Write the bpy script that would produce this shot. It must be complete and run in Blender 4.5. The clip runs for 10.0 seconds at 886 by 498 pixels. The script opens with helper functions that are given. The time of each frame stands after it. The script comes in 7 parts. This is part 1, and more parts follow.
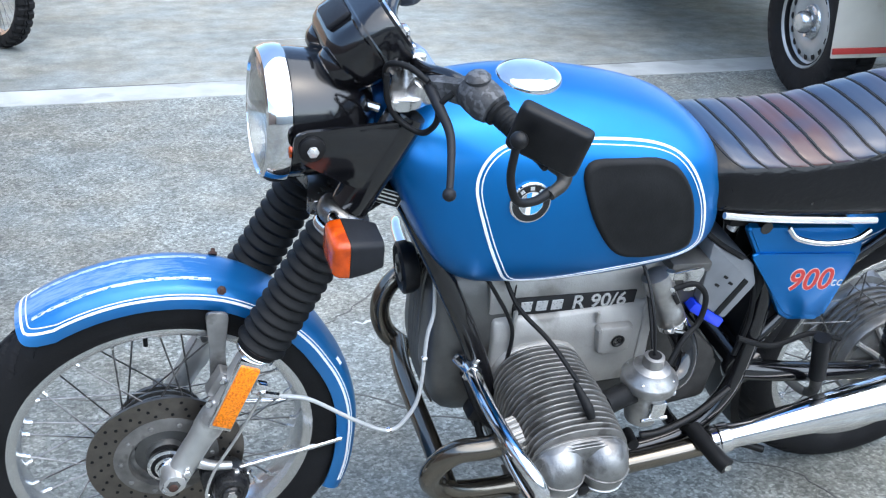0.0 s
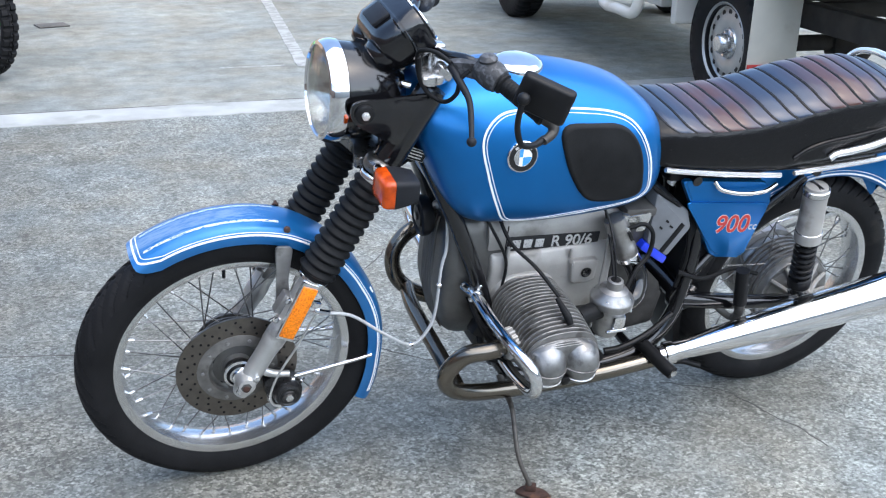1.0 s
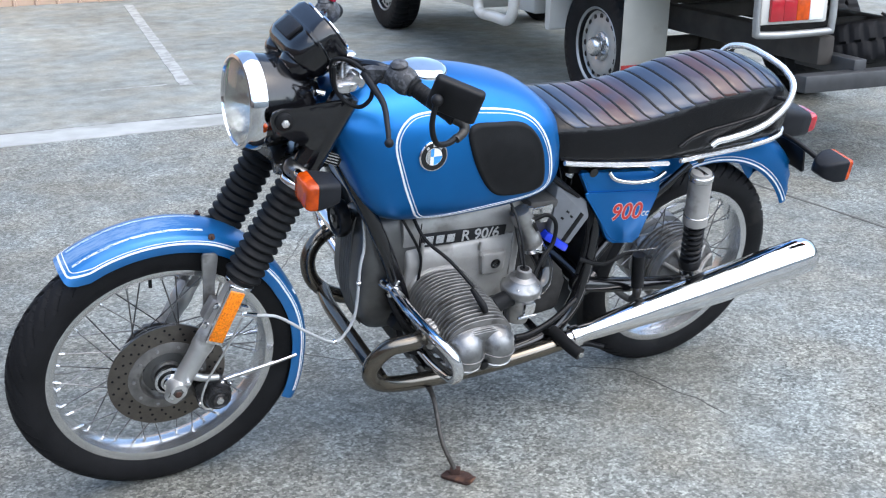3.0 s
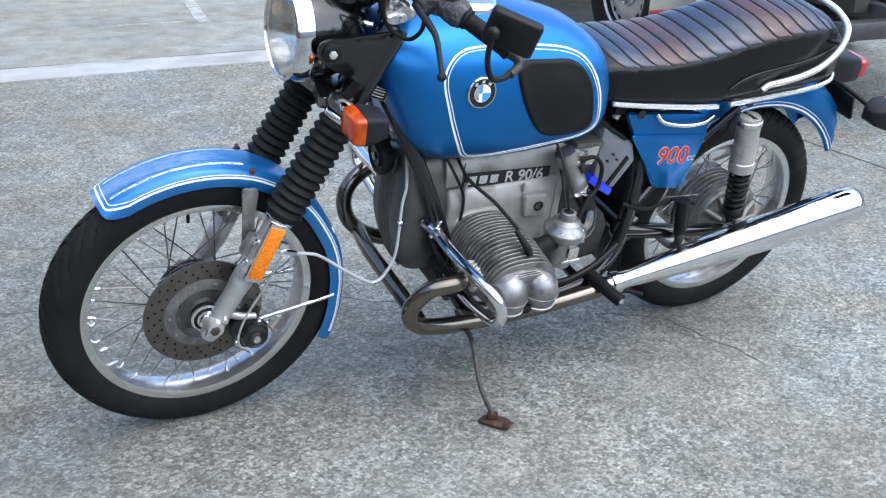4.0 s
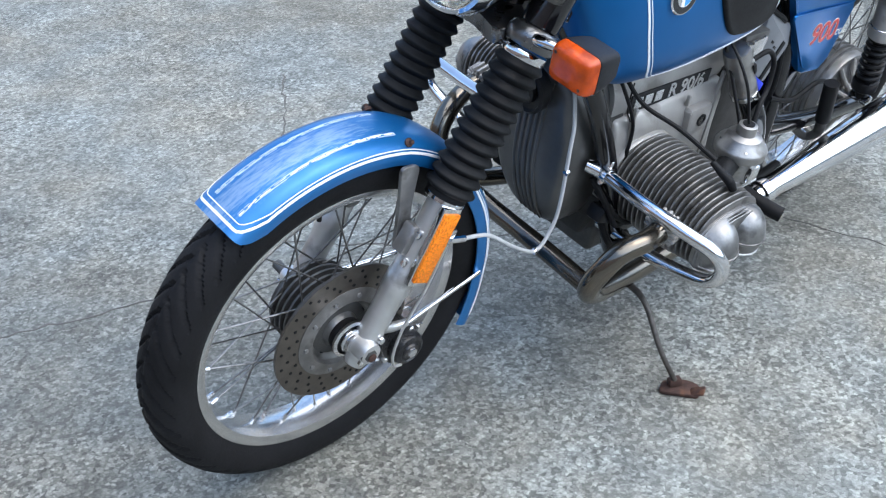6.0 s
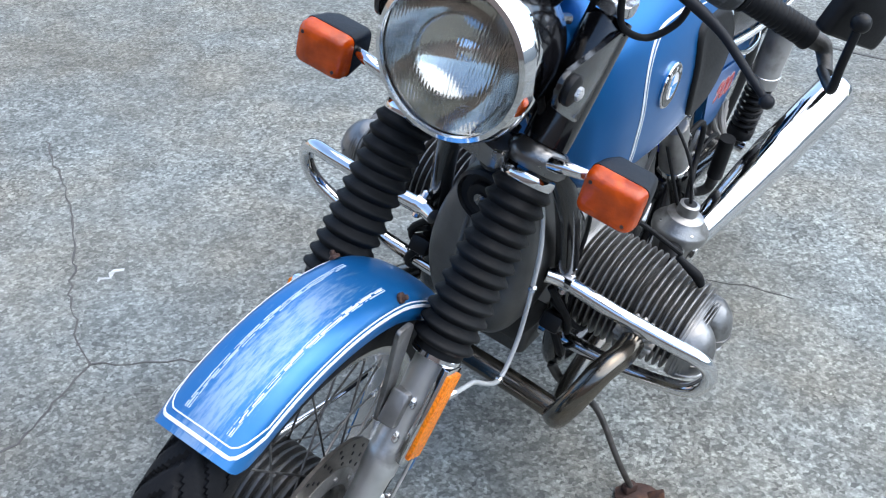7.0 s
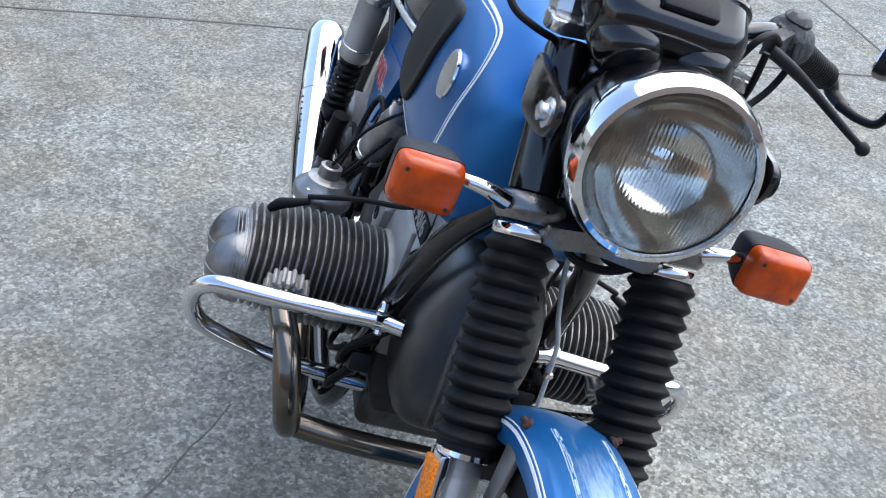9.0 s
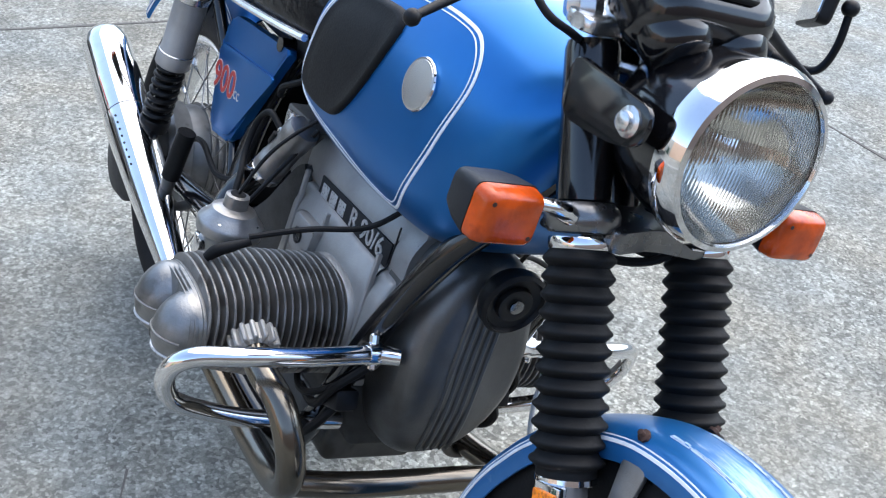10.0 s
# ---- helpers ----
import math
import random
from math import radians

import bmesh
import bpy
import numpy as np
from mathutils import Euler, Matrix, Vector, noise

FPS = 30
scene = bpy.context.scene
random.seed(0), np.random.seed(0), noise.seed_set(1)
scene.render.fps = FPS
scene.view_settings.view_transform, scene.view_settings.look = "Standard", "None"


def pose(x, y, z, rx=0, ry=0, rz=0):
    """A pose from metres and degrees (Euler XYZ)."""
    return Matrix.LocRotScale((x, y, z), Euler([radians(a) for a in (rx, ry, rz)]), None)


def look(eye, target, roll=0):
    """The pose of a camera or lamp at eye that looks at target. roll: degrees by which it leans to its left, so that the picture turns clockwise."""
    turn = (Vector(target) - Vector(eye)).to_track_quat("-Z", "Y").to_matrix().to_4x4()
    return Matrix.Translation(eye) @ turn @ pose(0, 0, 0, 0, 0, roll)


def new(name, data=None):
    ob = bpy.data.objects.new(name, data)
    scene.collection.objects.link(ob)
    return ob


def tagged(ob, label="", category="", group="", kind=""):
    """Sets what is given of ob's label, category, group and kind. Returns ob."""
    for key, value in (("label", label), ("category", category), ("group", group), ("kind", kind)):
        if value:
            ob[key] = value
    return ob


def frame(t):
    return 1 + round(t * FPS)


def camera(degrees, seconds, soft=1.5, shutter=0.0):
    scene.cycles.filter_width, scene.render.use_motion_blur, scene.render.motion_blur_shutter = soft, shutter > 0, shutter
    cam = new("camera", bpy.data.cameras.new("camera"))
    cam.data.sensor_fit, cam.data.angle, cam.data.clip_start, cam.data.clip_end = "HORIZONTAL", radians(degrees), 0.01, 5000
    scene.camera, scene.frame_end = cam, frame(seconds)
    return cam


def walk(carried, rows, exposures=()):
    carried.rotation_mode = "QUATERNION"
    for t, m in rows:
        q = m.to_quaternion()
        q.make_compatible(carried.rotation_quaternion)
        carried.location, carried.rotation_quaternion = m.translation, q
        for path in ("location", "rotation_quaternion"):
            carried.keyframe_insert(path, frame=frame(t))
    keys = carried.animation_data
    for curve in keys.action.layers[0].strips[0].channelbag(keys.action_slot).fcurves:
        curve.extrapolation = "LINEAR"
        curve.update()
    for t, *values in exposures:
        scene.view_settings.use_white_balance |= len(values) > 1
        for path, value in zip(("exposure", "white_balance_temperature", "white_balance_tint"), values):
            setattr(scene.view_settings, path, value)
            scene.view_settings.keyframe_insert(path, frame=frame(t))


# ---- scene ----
cam = camera(42.27, 10.0, soft=1.2)
PATH = [
    (0.0, -0.104, -1.871, 1.381, 68.01, -1.20, -18.37),
    (0.5, -0.333, -2.113, 1.397, 68.56, 0.09, -21.05),
    (1.0, -0.454, -2.370, 1.409, 70.02, -1.25, -22.09),
    (1.5, -0.529, -2.444, 1.416, 70.58, 0.75, -26.72),
    (2.0, -0.567, -2.467, 1.422, 71.01, 1.92, -28.81),
    (3.3, -0.585, -2.453, 1.413, 70.52, -0.56, -28.84),
    (3.5, -0.586, -2.450, 1.400, 70.18, -0.33, -28.92),
    (4.0, -0.635, -2.363, 1.378, 68.15, -1.29, -28.27),
    (4.5, -0.671, -2.203, 1.347, 66.44, -1.15, -27.89),
    (5.0, -0.682, -1.908, 1.316, 64.89, 3.05, -26.22),
    (5.2, -0.686, -1.821, 1.322, 63.90, 4.40, -26.86),
    (6.3, -0.933, -1.221, 1.379, 58.57, -1.62, -46.59),
    (6.5, -0.917, -1.083, 1.389, 57.84, -3.36, -48.50),
    (7.0, -0.875, -0.827, 1.406, 58.92, -1.76, -58.74),
    (7.5, -0.926, -0.586, 1.395, 58.94, -4.42, -67.96),
    (8.0, -0.982, -0.322, 1.413, 59.24, -6.59, -77.78),
    (8.5, -0.892, -0.065, 1.389, 59.76, -5.28, -87.06),
    (9.0, -0.821, 0.181, 1.408, 59.80, -7.10, -96.39),
    (9.5, -0.771, 0.425, 1.417, 59.84, -5.76, -107.90),
    (10.0, -0.573, 0.581, 1.401, 59.26, -6.64, -117.71),
]

EXPOSURES = [(0.0, 1.76, 6280, 6), (1.0, 1.58, 6480, 8), (2.0, 1.51, 6530, 9), (3.5, 1.48, 6460, 8), (5.0, 1.46, 6380, 7), (6.5, 1.52, 6380, 7), (7.5, 1.40, 6530, 8), (8.5, 1.38, 6680, 9), (9.0, 1.46, 6700, 9), (10.0, 1.70, 6760, 9)]
walk(cam, [(t, pose(*row)) for t, *row in PATH], EXPOSURES)

# ---- light ----
world = bpy.data.worlds.new("sky_world")
scene.world = world
world.use_nodes = True
wn = world.node_tree
sky = wn.nodes.new("ShaderNodeTexSky")
sky.sky_type = "NISHITA"
sky.sun_disc = False
sky.sun_elevation, sky.sun_rotation = radians(59), radians(154)
sky.dust_density, sky.ozone_density, sky.air_density = 1.5, 1.5, 1.0
wn.nodes["Background"].inputs["Strength"].default_value = 0.15
wn.links.new(sky.outputs["Color"], wn.nodes["Background"].inputs["Color"])
SUN = bpy.data.lights.new("sun", "SUN")
SUN.energy, SUN.angle, SUN.color = 1.35, radians(105), (1.0, 0.98, 0.94)
sun = new("sun", SUN)
sun.matrix_world = look((1.2, -2.5, 4.6), (0, 0, 0))


# ---- materials ----
def nodes_of(name):
    m = bpy.data.materials.new(name)
    m.use_nodes = True
    return m, m.node_tree.nodes, m.node_tree.links, m.node_tree.nodes["Principled BSDF"]


def surf(name, base, rough=0.5, metal=0.0, vary=0.15, scale=40.0, bump=0.0, fine=300.0, coat=0.0, spots=None, spot_at=0.62, rough_vary=0.12):
    """A surface with large and fine variation; spots: colour of stains."""
    m, n, l, p = nodes_of(name)
    co = n.new("ShaderNodeTexCoord")
    big = n.new("ShaderNodeTexNoise")
    big.inputs["Scale"].default_value, big.inputs["Detail"].default_value = scale, 6
    l.new(co.outputs["Object"], big.inputs["Vector"])
    ramp = n.new("ShaderNodeMapRange")
    ramp.inputs["From Min"].default_value, ramp.inputs["From Max"].default_value = 0.3, 0.7
    ramp.inputs["To Min"].default_value, ramp.inputs["To Max"].default_value = 1 - vary, 1 + vary
    l.new(big.outputs["Fac"], ramp.inputs["Value"])
    mul = n.new("ShaderNodeVectorMath")
    mul.operation = "SCALE"
    mul.inputs[0].default_value = base
    l.new(ramp.outputs["Result"], mul.inputs["Scale"])
    colour = mul.outputs["Vector"]
    small = n.new("ShaderNodeTexNoise")
    small.inputs["Scale"].default_value, small.inputs["Detail"].default_value = fine, 3
    l.new(co.outputs["Object"], small.inputs["Vector"])
    if spots:
        mask = n.new("ShaderNodeMapRange")
        mask.inputs["From Min"].default_value, mask.inputs["From Max"].default_value = spot_at, spot_at + 0.08
        other = n.new("ShaderNodeTexNoise")
        other.inputs["Scale"].default_value, other.inputs["Detail"].default_value = scale * 0.6, 8
        l.new(co.outputs["Object"], other.inputs["Vector"])
        l.new(other.outputs["Fac"], mask.inputs["Value"])
        mix = n.new("ShaderNodeMix")
        mix.data_type = "RGBA"
        l.new(mask.outputs["Result"], mix.inputs["Factor"])
        l.new(colour, mix.inputs["A"])
        mix.inputs["B"].default_value = (*spots, 1)
        colour = mix.outputs["Result"]
    l.new(colour, p.inputs["Base Color"])
    rr = n.new("ShaderNodeMapRange")
    rr.inputs["To Min"].default_value, rr.inputs["To Max"].default_value = max(0.02, rough - rough_vary), min(1, rough + rough_vary)
    l.new(small.outputs["Fac"], rr.inputs["Value"])
    l.new(rr.outputs["Result"], p.inputs["Roughness"])
    p.inputs["Metallic"].default_value = metal
    p.inputs["Coat Weight"].default_value = coat
    p.inputs["Coat Roughness"].default_value = 0.08
    if bump:
        b = n.new("ShaderNodeBump")
        b.inputs["Strength"].default_value, b.inputs["Distance"].default_value = bump, 0.002
        l.new(small.outputs["Fac"], b.inputs["Height"])
        l.new(b.outputs["Normal"], p.inputs["Normal"])
    return m


BLUE = surf("blue_paint", (0.004, 0.132, 0.39), 0.34, 0.66, 0.09, 6, coat=0.10, rough_vary=0.04, fine=25, spots=(0.005, 0.112, 0.370), spot_at=0.6)
WHITE_LINE = surf("white_pinstripe", (0.78, 0.82, 0.86), 0.4, 0, 0.06, 60)
BLACK_PAINT = surf("black_paint", (0.0045, 0.0045, 0.0055), 0.15, 0, 0.25, 30, coat=0.4, rough_vary=0.1)
SATIN = surf("satin_black", (0.007, 0.007, 0.0078), 0.42, 0, 0.25, 40, bump=0.1)
RUBBER = surf("rubber", (0.008, 0.0083, 0.009), 0.55, 0, 0.25, 25, bump=0.15)
TYRE = surf("tyre_rubber", (0.010, 0.010, 0.011), 0.62, 0, 0.3, 14, bump=0.2, spots=(0.022, 0.021, 0.020), spot_at=0.62)
PLASTIC = surf("dark_plastic", (0.012, 0.013, 0.016), 0.48, 0, 0.15, 50, bump=0.12, fine=700)
CHROME = surf("chrome", (0.78, 0.78, 0.79), 0.07, 1.0, 0.05, 30, rough_vary=0.04)
ALLOY = surf("cast_alloy", (0.29, 0.287, 0.284), 0.40, 0.8, 0.18, 30, bump=0.25, fine=500, spots=(0.19, 0.185, 0.18), spot_at=0.6)
RIM = surf("polished_alloy", (0.64, 0.64, 0.64), 0.25, 0.95, 0.08, 30, rough_vary=0.04, fine=30)
LEG = surf("fork_alloy", (0.60, 0.60, 0.59), 0.36, 0.82, 0.14, 20, bump=0.05, rough_vary=0.06, spots=(0.36, 0.355, 0.345), spot_at=0.60)
DIRTY_ALLOY = surf("grey_case_alloy", (0.100, 0.099, 0.096), 0.46, 0.6, 0.25, 18, bump=0.3, spots=(0.05, 0.047, 0.043), spot_at=0.58)
BLOCK = surf("block_alloy", (0.36, 0.35, 0.332), 0.5, 0.5, 0.16, 14, bump=0.2, spots=(0.20, 0.19, 0.175), spot_at=0.60)
COVER = surf("buffed_alloy", (0.25, 0.25, 0.248), 0.40, 0.9, 0.28, 28, bump=0.22, fine=260, rough_vary=0.12, spots=(0.14, 0.137, 0.132), spot_at=0.54)
FIN = surf("dull_fin_alloy", (0.205, 0.200, 0.193), 0.44, 0.75, 0.28, 34, bump=0.2, fine=420, spots=(0.115, 0.11, 0.104), spot_at=0.56)
# near-black alloy: shade between fins and under the engine put into the colour
SHADE_DARK = surf("shade_dark_alloy", (0.040, 0.039, 0.037), 0.65, 0.3, 0.3, 40)
PLATE = surf("matt_black_plate", (0.008, 0.008, 0.009), 0.7, 0, 0.2, 60)
STEEL = surf("disc_steel", (0.15, 0.135, 0.12), 0.36, 0.9, 0.12, 60)
SPOKE = surf("spoke_steel", (0.20, 0.195, 0.19), 0.36, 0.85, 0.3, 80)
NIPPLE = surf("bright_nipple", (0.62, 0.62, 0.61), 0.25, 0.9, 0.1, 80)
HEADER = surf("heat_tinted_pipe", (0.185, 0.164, 0.136), 0.19, 0.95, 0.2, 5, rough_vary=0.03, fine=20, spots=(0.19, 0.15, 0.105), spot_at=0.62)
RUST = surf("rusty_steel", (0.052, 0.026, 0.019), 0.75, 0.2, 0.4, 50, bump=0.4, spots=(0.11, 0.05, 0.028), spot_at=0.58)
SEAT_BLACK = surf("black_vinyl", (0.005, 0.005, 0.006), 0.24, 0, 0.2, 30, bump=0.85, fine=85, rough_vary=0.08)
GREY_HOSE = surf("grey_sleeve", (0.42, 0.43, 0.43), 0.5, 0, 0.1, 60)
ORANGE = surf("amber_lens", (0.62, 0.075, 0.002), 0.22, 0, 0.38, 30, bump=0.5, fine=120, coat=0.12, rough_vary=0.08, spots=(0.40, 0.040, 0.002), spot_at=0.57)
REFLECTOR = surf("amber_reflector", (0.90, 0.235, 0.003), 0.35, 0, 0.42, 320, bump=0.8, fine=420, coat=0.12, spots=(0.66, 0.125, 0.002), spot_at=0.55)
RED = surf("red_lens", (0.34, 0.008, 0.016), 0.15, 0, 0.1, 40, coat=0.6, rough_vary=0.05)
RED_MARK = surf("red_mark", (0.45, 0.032, 0.028), 0.4, 0, 0.1, 60)
DECAL_GREY = surf("grey_mark", (0.5, 0.5, 0.5), 0.4, 0, 0.1, 60)
DECAL_PALE = surf("pale_mark", (0.62, 0.50, 0.46), 0.45, 0, 0.15, 60)
SILVER = surf("bright_mark", (0.62, 0.62, 0.61), 0.3, 0.5, 0.08, 60)
MARK_BLUE = surf("sky_blue_enamel", (0.05, 0.30, 0.68), 0.25, 0, 0.05, 60, coat=0.5)
MARK_WHITE = surf("white_enamel", (0.82, 0.84, 0.86), 0.25, 0, 0.04, 60, coat=0.5)
BATTERY = surf("battery_case", (0.17, 0.18, 0.195), 0.4, 0, 0.12, 20)
BATTERY_BLUE = surf("blue_tray", (0.01, 0.04, 0.6), 0.35, 0, 0.1, 20)
ORANGE.node_tree.nodes["Principled BSDF"].inputs["Transmission Weight"].default_value = 0.2
for m_, level in ((RUBBER, 0.17), (TYRE, 0.16), (SATIN, 0.25), (PLASTIC, 0.22), (SEAT_BLACK, 0.26)):
    m_.node_tree.nodes["Principled BSDF"].inputs["Specular IOR Level"].default_value = level
PEEL = surf("worn_chalk_paint", (0.42, 0.55, 0.70), 0.6, 0, 0.15, 60)


def paint_worn(name, wear_at):
    """Blue paint with chalky, peeled clear coat along the crown of the front mudguard and a pale haze for sky sheen."""
    m = BLUE.copy()
    m.name = name
    n, l = m.node_tree.nodes, m.node_tree.links
    p = n["Principled BSDF"]
    src = p.inputs["Base Color"].links[0].from_socket
    co = n.new("ShaderNodeTexCoord")
    sep = n.new("ShaderNodeSeparateXYZ")
    l.new(co.outputs["Object"], sep.inputs[0])
    ay = n.new("ShaderNodeMath")
    ay.operation = "ABSOLUTE"
    l.new(sep.outputs["Y"], ay.inputs[0])
    crown = n.new("ShaderNodeMapRange")
    crown.inputs["From Min"].default_value, crown.inputs["From Max"].default_value = 0.042, 0.010
    l.new(ay.outputs[0], crown.inputs["Value"])
    front = n.new("ShaderNodeMapRange")
    front.inputs["From Min"].default_value, front.inputs["From Max"].default_value = 0.11, 0.0
    l.new(sep.outputs["X"], front.inputs["Value"])
    no = n.new("ShaderNodeTexNoise")
    no.inputs["Scale"].default_value, no.inputs["Detail"].default_value, no.inputs["Roughness"].default_value = 95, 10, 0.7
    mp = n.new("ShaderNodeMapping")
    mp.inputs["Scale"].default_value = (0.35, 2.2, 0.35)
    l.new(co.outputs["Object"], mp.inputs["Vector"])
    l.new(mp.outputs["Vector"], no.inputs["Vector"])
    m1 = n.new("ShaderNodeMath")
    m1.operation = "MULTIPLY"
    l.new(crown.outputs[0], m1.inputs[0])
    l.new(front.outputs[0], m1.inputs[1])
    m2 = n.new("ShaderNodeMath")
    m2.operation = "MULTIPLY_ADD"
    l.new(m1.outputs[0], m2.inputs[0])
    m2.inputs[1].default_value = 0.31
    l.new(no.outputs["Fac"], m2.inputs[2])
    thr = n.new("ShaderNodeMapRange")
    thr.inputs["From Min"].default_value, thr.inputs["From Max"].default_value = wear_at, wear_at + 0.22
    thr.inputs["To Max"].default_value = 0.60
    l.new(m2.outputs[0], thr.inputs["Value"])
    mix = n.new("ShaderNodeMix")
    mix.data_type = "RGBA"
    l.new(thr.outputs[0], mix.inputs["Factor"])
    l.new(src, mix.inputs["A"])
    mix.inputs["B"].default_value = (0.36, 0.46, 0.58, 1)
    # cloudy pale blue over all: chalky paint plus sky sheen put into the colour
    sky_haze = n.new("ShaderNodeMix")
    sky_haze.data_type = "RGBA"
    cloud = n.new("ShaderNodeTexNoise")
    cloud.inputs["Scale"].default_value, cloud.inputs["Detail"].default_value = 14, 6
    l.new(co.outputs["Object"], cloud.inputs["Vector"])
    amount = n.new("ShaderNodeMapRange")
    amount.inputs["From Min"].default_value, amount.inputs["From Max"].default_value = 0.35, 0.7
    amount.inputs["To Min"].default_value, amount.inputs["To Max"].default_value = 0.04, 0.22
    l.new(cloud.outputs["Fac"], amount.inputs["Value"])
    l.new(amount.outputs[0], sky_haze.inputs["Factor"])
    l.new(mix.outputs["Result"], sky_haze.inputs["A"])
    sky_haze.inputs["B"].default_value = (0.13, 0.30, 0.48, 1)
    l.new(sky_haze.outputs["Result"], p.inputs["Base Color"])
    p.inputs["Metallic"].default_value = 0.42
    p.inputs["Coat Weight"].default_value = 0.2
    return m


BLUE_WORN = paint_worn("worn_blue_paint", 0.63)


def seat_vinyl():
    """Black vinyl, tinted blue for sky sheen, whose ribbed top shows brown wear in two patches."""
    m, n, l, p = nodes_of("worn_seat_vinyl")
    co = n.new("ShaderNodeTexCoord")
    sep = n.new("ShaderNodeSeparateXYZ")
    l.new(co.outputs["Object"], sep.inputs[0])
    no = n.new("ShaderNodeTexNoise")
    no.inputs["Scale"].default_value, no.inputs["Detail"].default_value = 9, 6
    l.new(co.outputs["Object"], no.inputs["Vector"])
    total = None
    for x0, wide in ((1.09, 0.115), (1.42, 0.125)):
        d = n.new("ShaderNodeMath")
        d.operation = "SUBTRACT"
        l.new(sep.outputs["X"], d.inputs[0])
        d.inputs[1].default_value = x0
        a = n.new("ShaderNodeMath")
        a.operation = "ABSOLUTE"
        l.new(d.outputs[0], a.inputs[0])
        r = n.new("ShaderNodeMapRange")
        r.inputs["From Min"].default_value, r.inputs["From Max"].default_value = wide, wide * 0.3
        l.new(a.outputs[0], r.inputs["Value"])
        if total is None:
            total = r.outputs[0]
        else:
            ad = n.new("ShaderNodeMath")
            l.new(total, ad.inputs[0])
            l.new(r.outputs[0], ad.inputs[1])
            total = ad.outputs[0]
    ma = n.new("ShaderNodeMath")
    ma.operation = "MULTIPLY"
    l.new(total, ma.inputs[0])
    nr = n.new("ShaderNodeMapRange")
    nr.inputs["From Min"].default_value, nr.inputs["From Max"].default_value = 0.25, 0.5
    l.new(no.outputs["Fac"], nr.inputs["Value"])
    l.new(nr.outputs[0], ma.inputs[1])
    mix = n.new("ShaderNodeMix")
    mix.data_type = "RGBA"
    l.new(ma.outputs[0], mix.inputs["Factor"])
    # A: black with the sky's blue sheen put into the base colour
    mix.inputs["A"].default_value = (0.009, 0.020, 0.048, 1)
    mix.inputs["B"].default_value = (0.054, 0.014, 0.009, 1)
    l.new(mix.outputs["Result"], p.inputs["Base Color"])
    p.inputs["Roughness"].default_value = 0.29
    p.inputs["Specular IOR Level"].default_value = 0.75
    fine = n.new("ShaderNodeTexNoise")
    fine.inputs["Scale"].default_value = 220
    l.new(co.outputs["Object"], fine.inputs["Vector"])
    b = n.new("ShaderNodeBump")
    b.inputs["Strength"].default_value, b.inputs["Distance"].default_value = 0.12, 0.001
    l.new(fine.outputs["Fac"], b.inputs["Height"])
    l.new(b.outputs["Normal"], p.inputs["Normal"])
    return m


SEAT_TOP = seat_vinyl()


def glass(name, colour=(1, 1, 1), rough=0.0):
    m, n, l, p = nodes_of(name)
    p.inputs["Base Color"].default_value = (*colour, 1)
    p.inputs["Roughness"].default_value = rough
    p.inputs["Transmission Weight"].default_value = 1.0
    p.inputs["IOR"].default_value = 1.45
    return m


LENS = glass("headlight_glass", (0.97, 0.985, 0.98), 0.0)



# ---- shaping ----
def spline(pts, n=8):
    """Points along a smooth curve through pts."""
    p = [Vector(a) for a in pts]
    if len(p) < 3:
        return p
    p = [2 * p[0] - p[1], *p, 2 * p[-1] - p[-2]]
    out = []
    for i in range(1, len(p) - 2):
        a, b, c, d = p[i - 1:i + 3]
        for k in range(n):
            t = k / n
            out.append(0.5 * (2 * b + (c - a) * t + (2 * a - 5 * b + 4 * c - d) * t * t + (3 * b - a - 3 * c + d) * t ** 3))
    out.append(p[-2])
    return out


def loft(bm, rings, closed=True, caps=True, loop=False):
    """Joins rings of points into a skin."""
    rows = [[bm.verts.new(v) for v in r] for r in rings]
    pairs = list(zip(rows, rows[1:]))
    if loop:
        pairs.append((rows[-1], rows[0]))
    for a, b in pairs:
        m = len(a)
        for i in range(m if closed else m - 1):
            j = (i + 1) % m
            bm.faces.new((a[i], a[j], b[j], b[i]))
    if caps and closed and not loop:
        bm.faces.new(rows[0][::-1])
        bm.faces.new(rows[-1])
    return rows


def tube(bm, pts, r, seg=10, n=8, smooth=True, loop=False):
    """A round tube along a curve; r: one radius or one for each point of pts."""
    path = spline(pts, n) if smooth else [Vector(a) for a in pts]
    if isinstance(r, (list, tuple)):
        rad = [float(np.interp(i / (len(path) - 1) * (len(r) - 1), range(len(r)), r)) for i in range(len(path))]
    else:
        rad = [r] * len(path)
    rings = []
    up = None
    for i, c in enumerate(path):
        d = (path[min(i + 1, len(path) - 1)] - path[max(i - 1, 0)]).normalized()
        if up is None:
            up = d.orthogonal().normalized()
        up = (up - d * up.dot(d)).normalized()
        side = d.cross(up)
        rings.append([c + rad[i] * (math.cos(a) * up + math.sin(a) * side) for a in (2 * math.pi * k / seg for k in range(seg))])
    loft(bm, rings, loop=loop)


def lathe(bm, profile, origin, axis, seg=40, ring=False):
    """Turns (radius, height) pairs round an axis; ring: the profile is a closed loop."""
    axis = Vector(axis).normalized()
    u = axis.orthogonal().normalized()
    if abs(axis.y) > 0.9:
        u = Vector((1, 0, 0))
    v = axis.cross(u)
    o = Vector(origin)
    rings = [[o + axis * h + r * (math.cos(a) * u + math.sin(a) * v) for a in (2 * math.pi * k / seg for k in range(seg))] for r, h in profile]
    loft(bm, rings, caps=not ring, loop=ring)


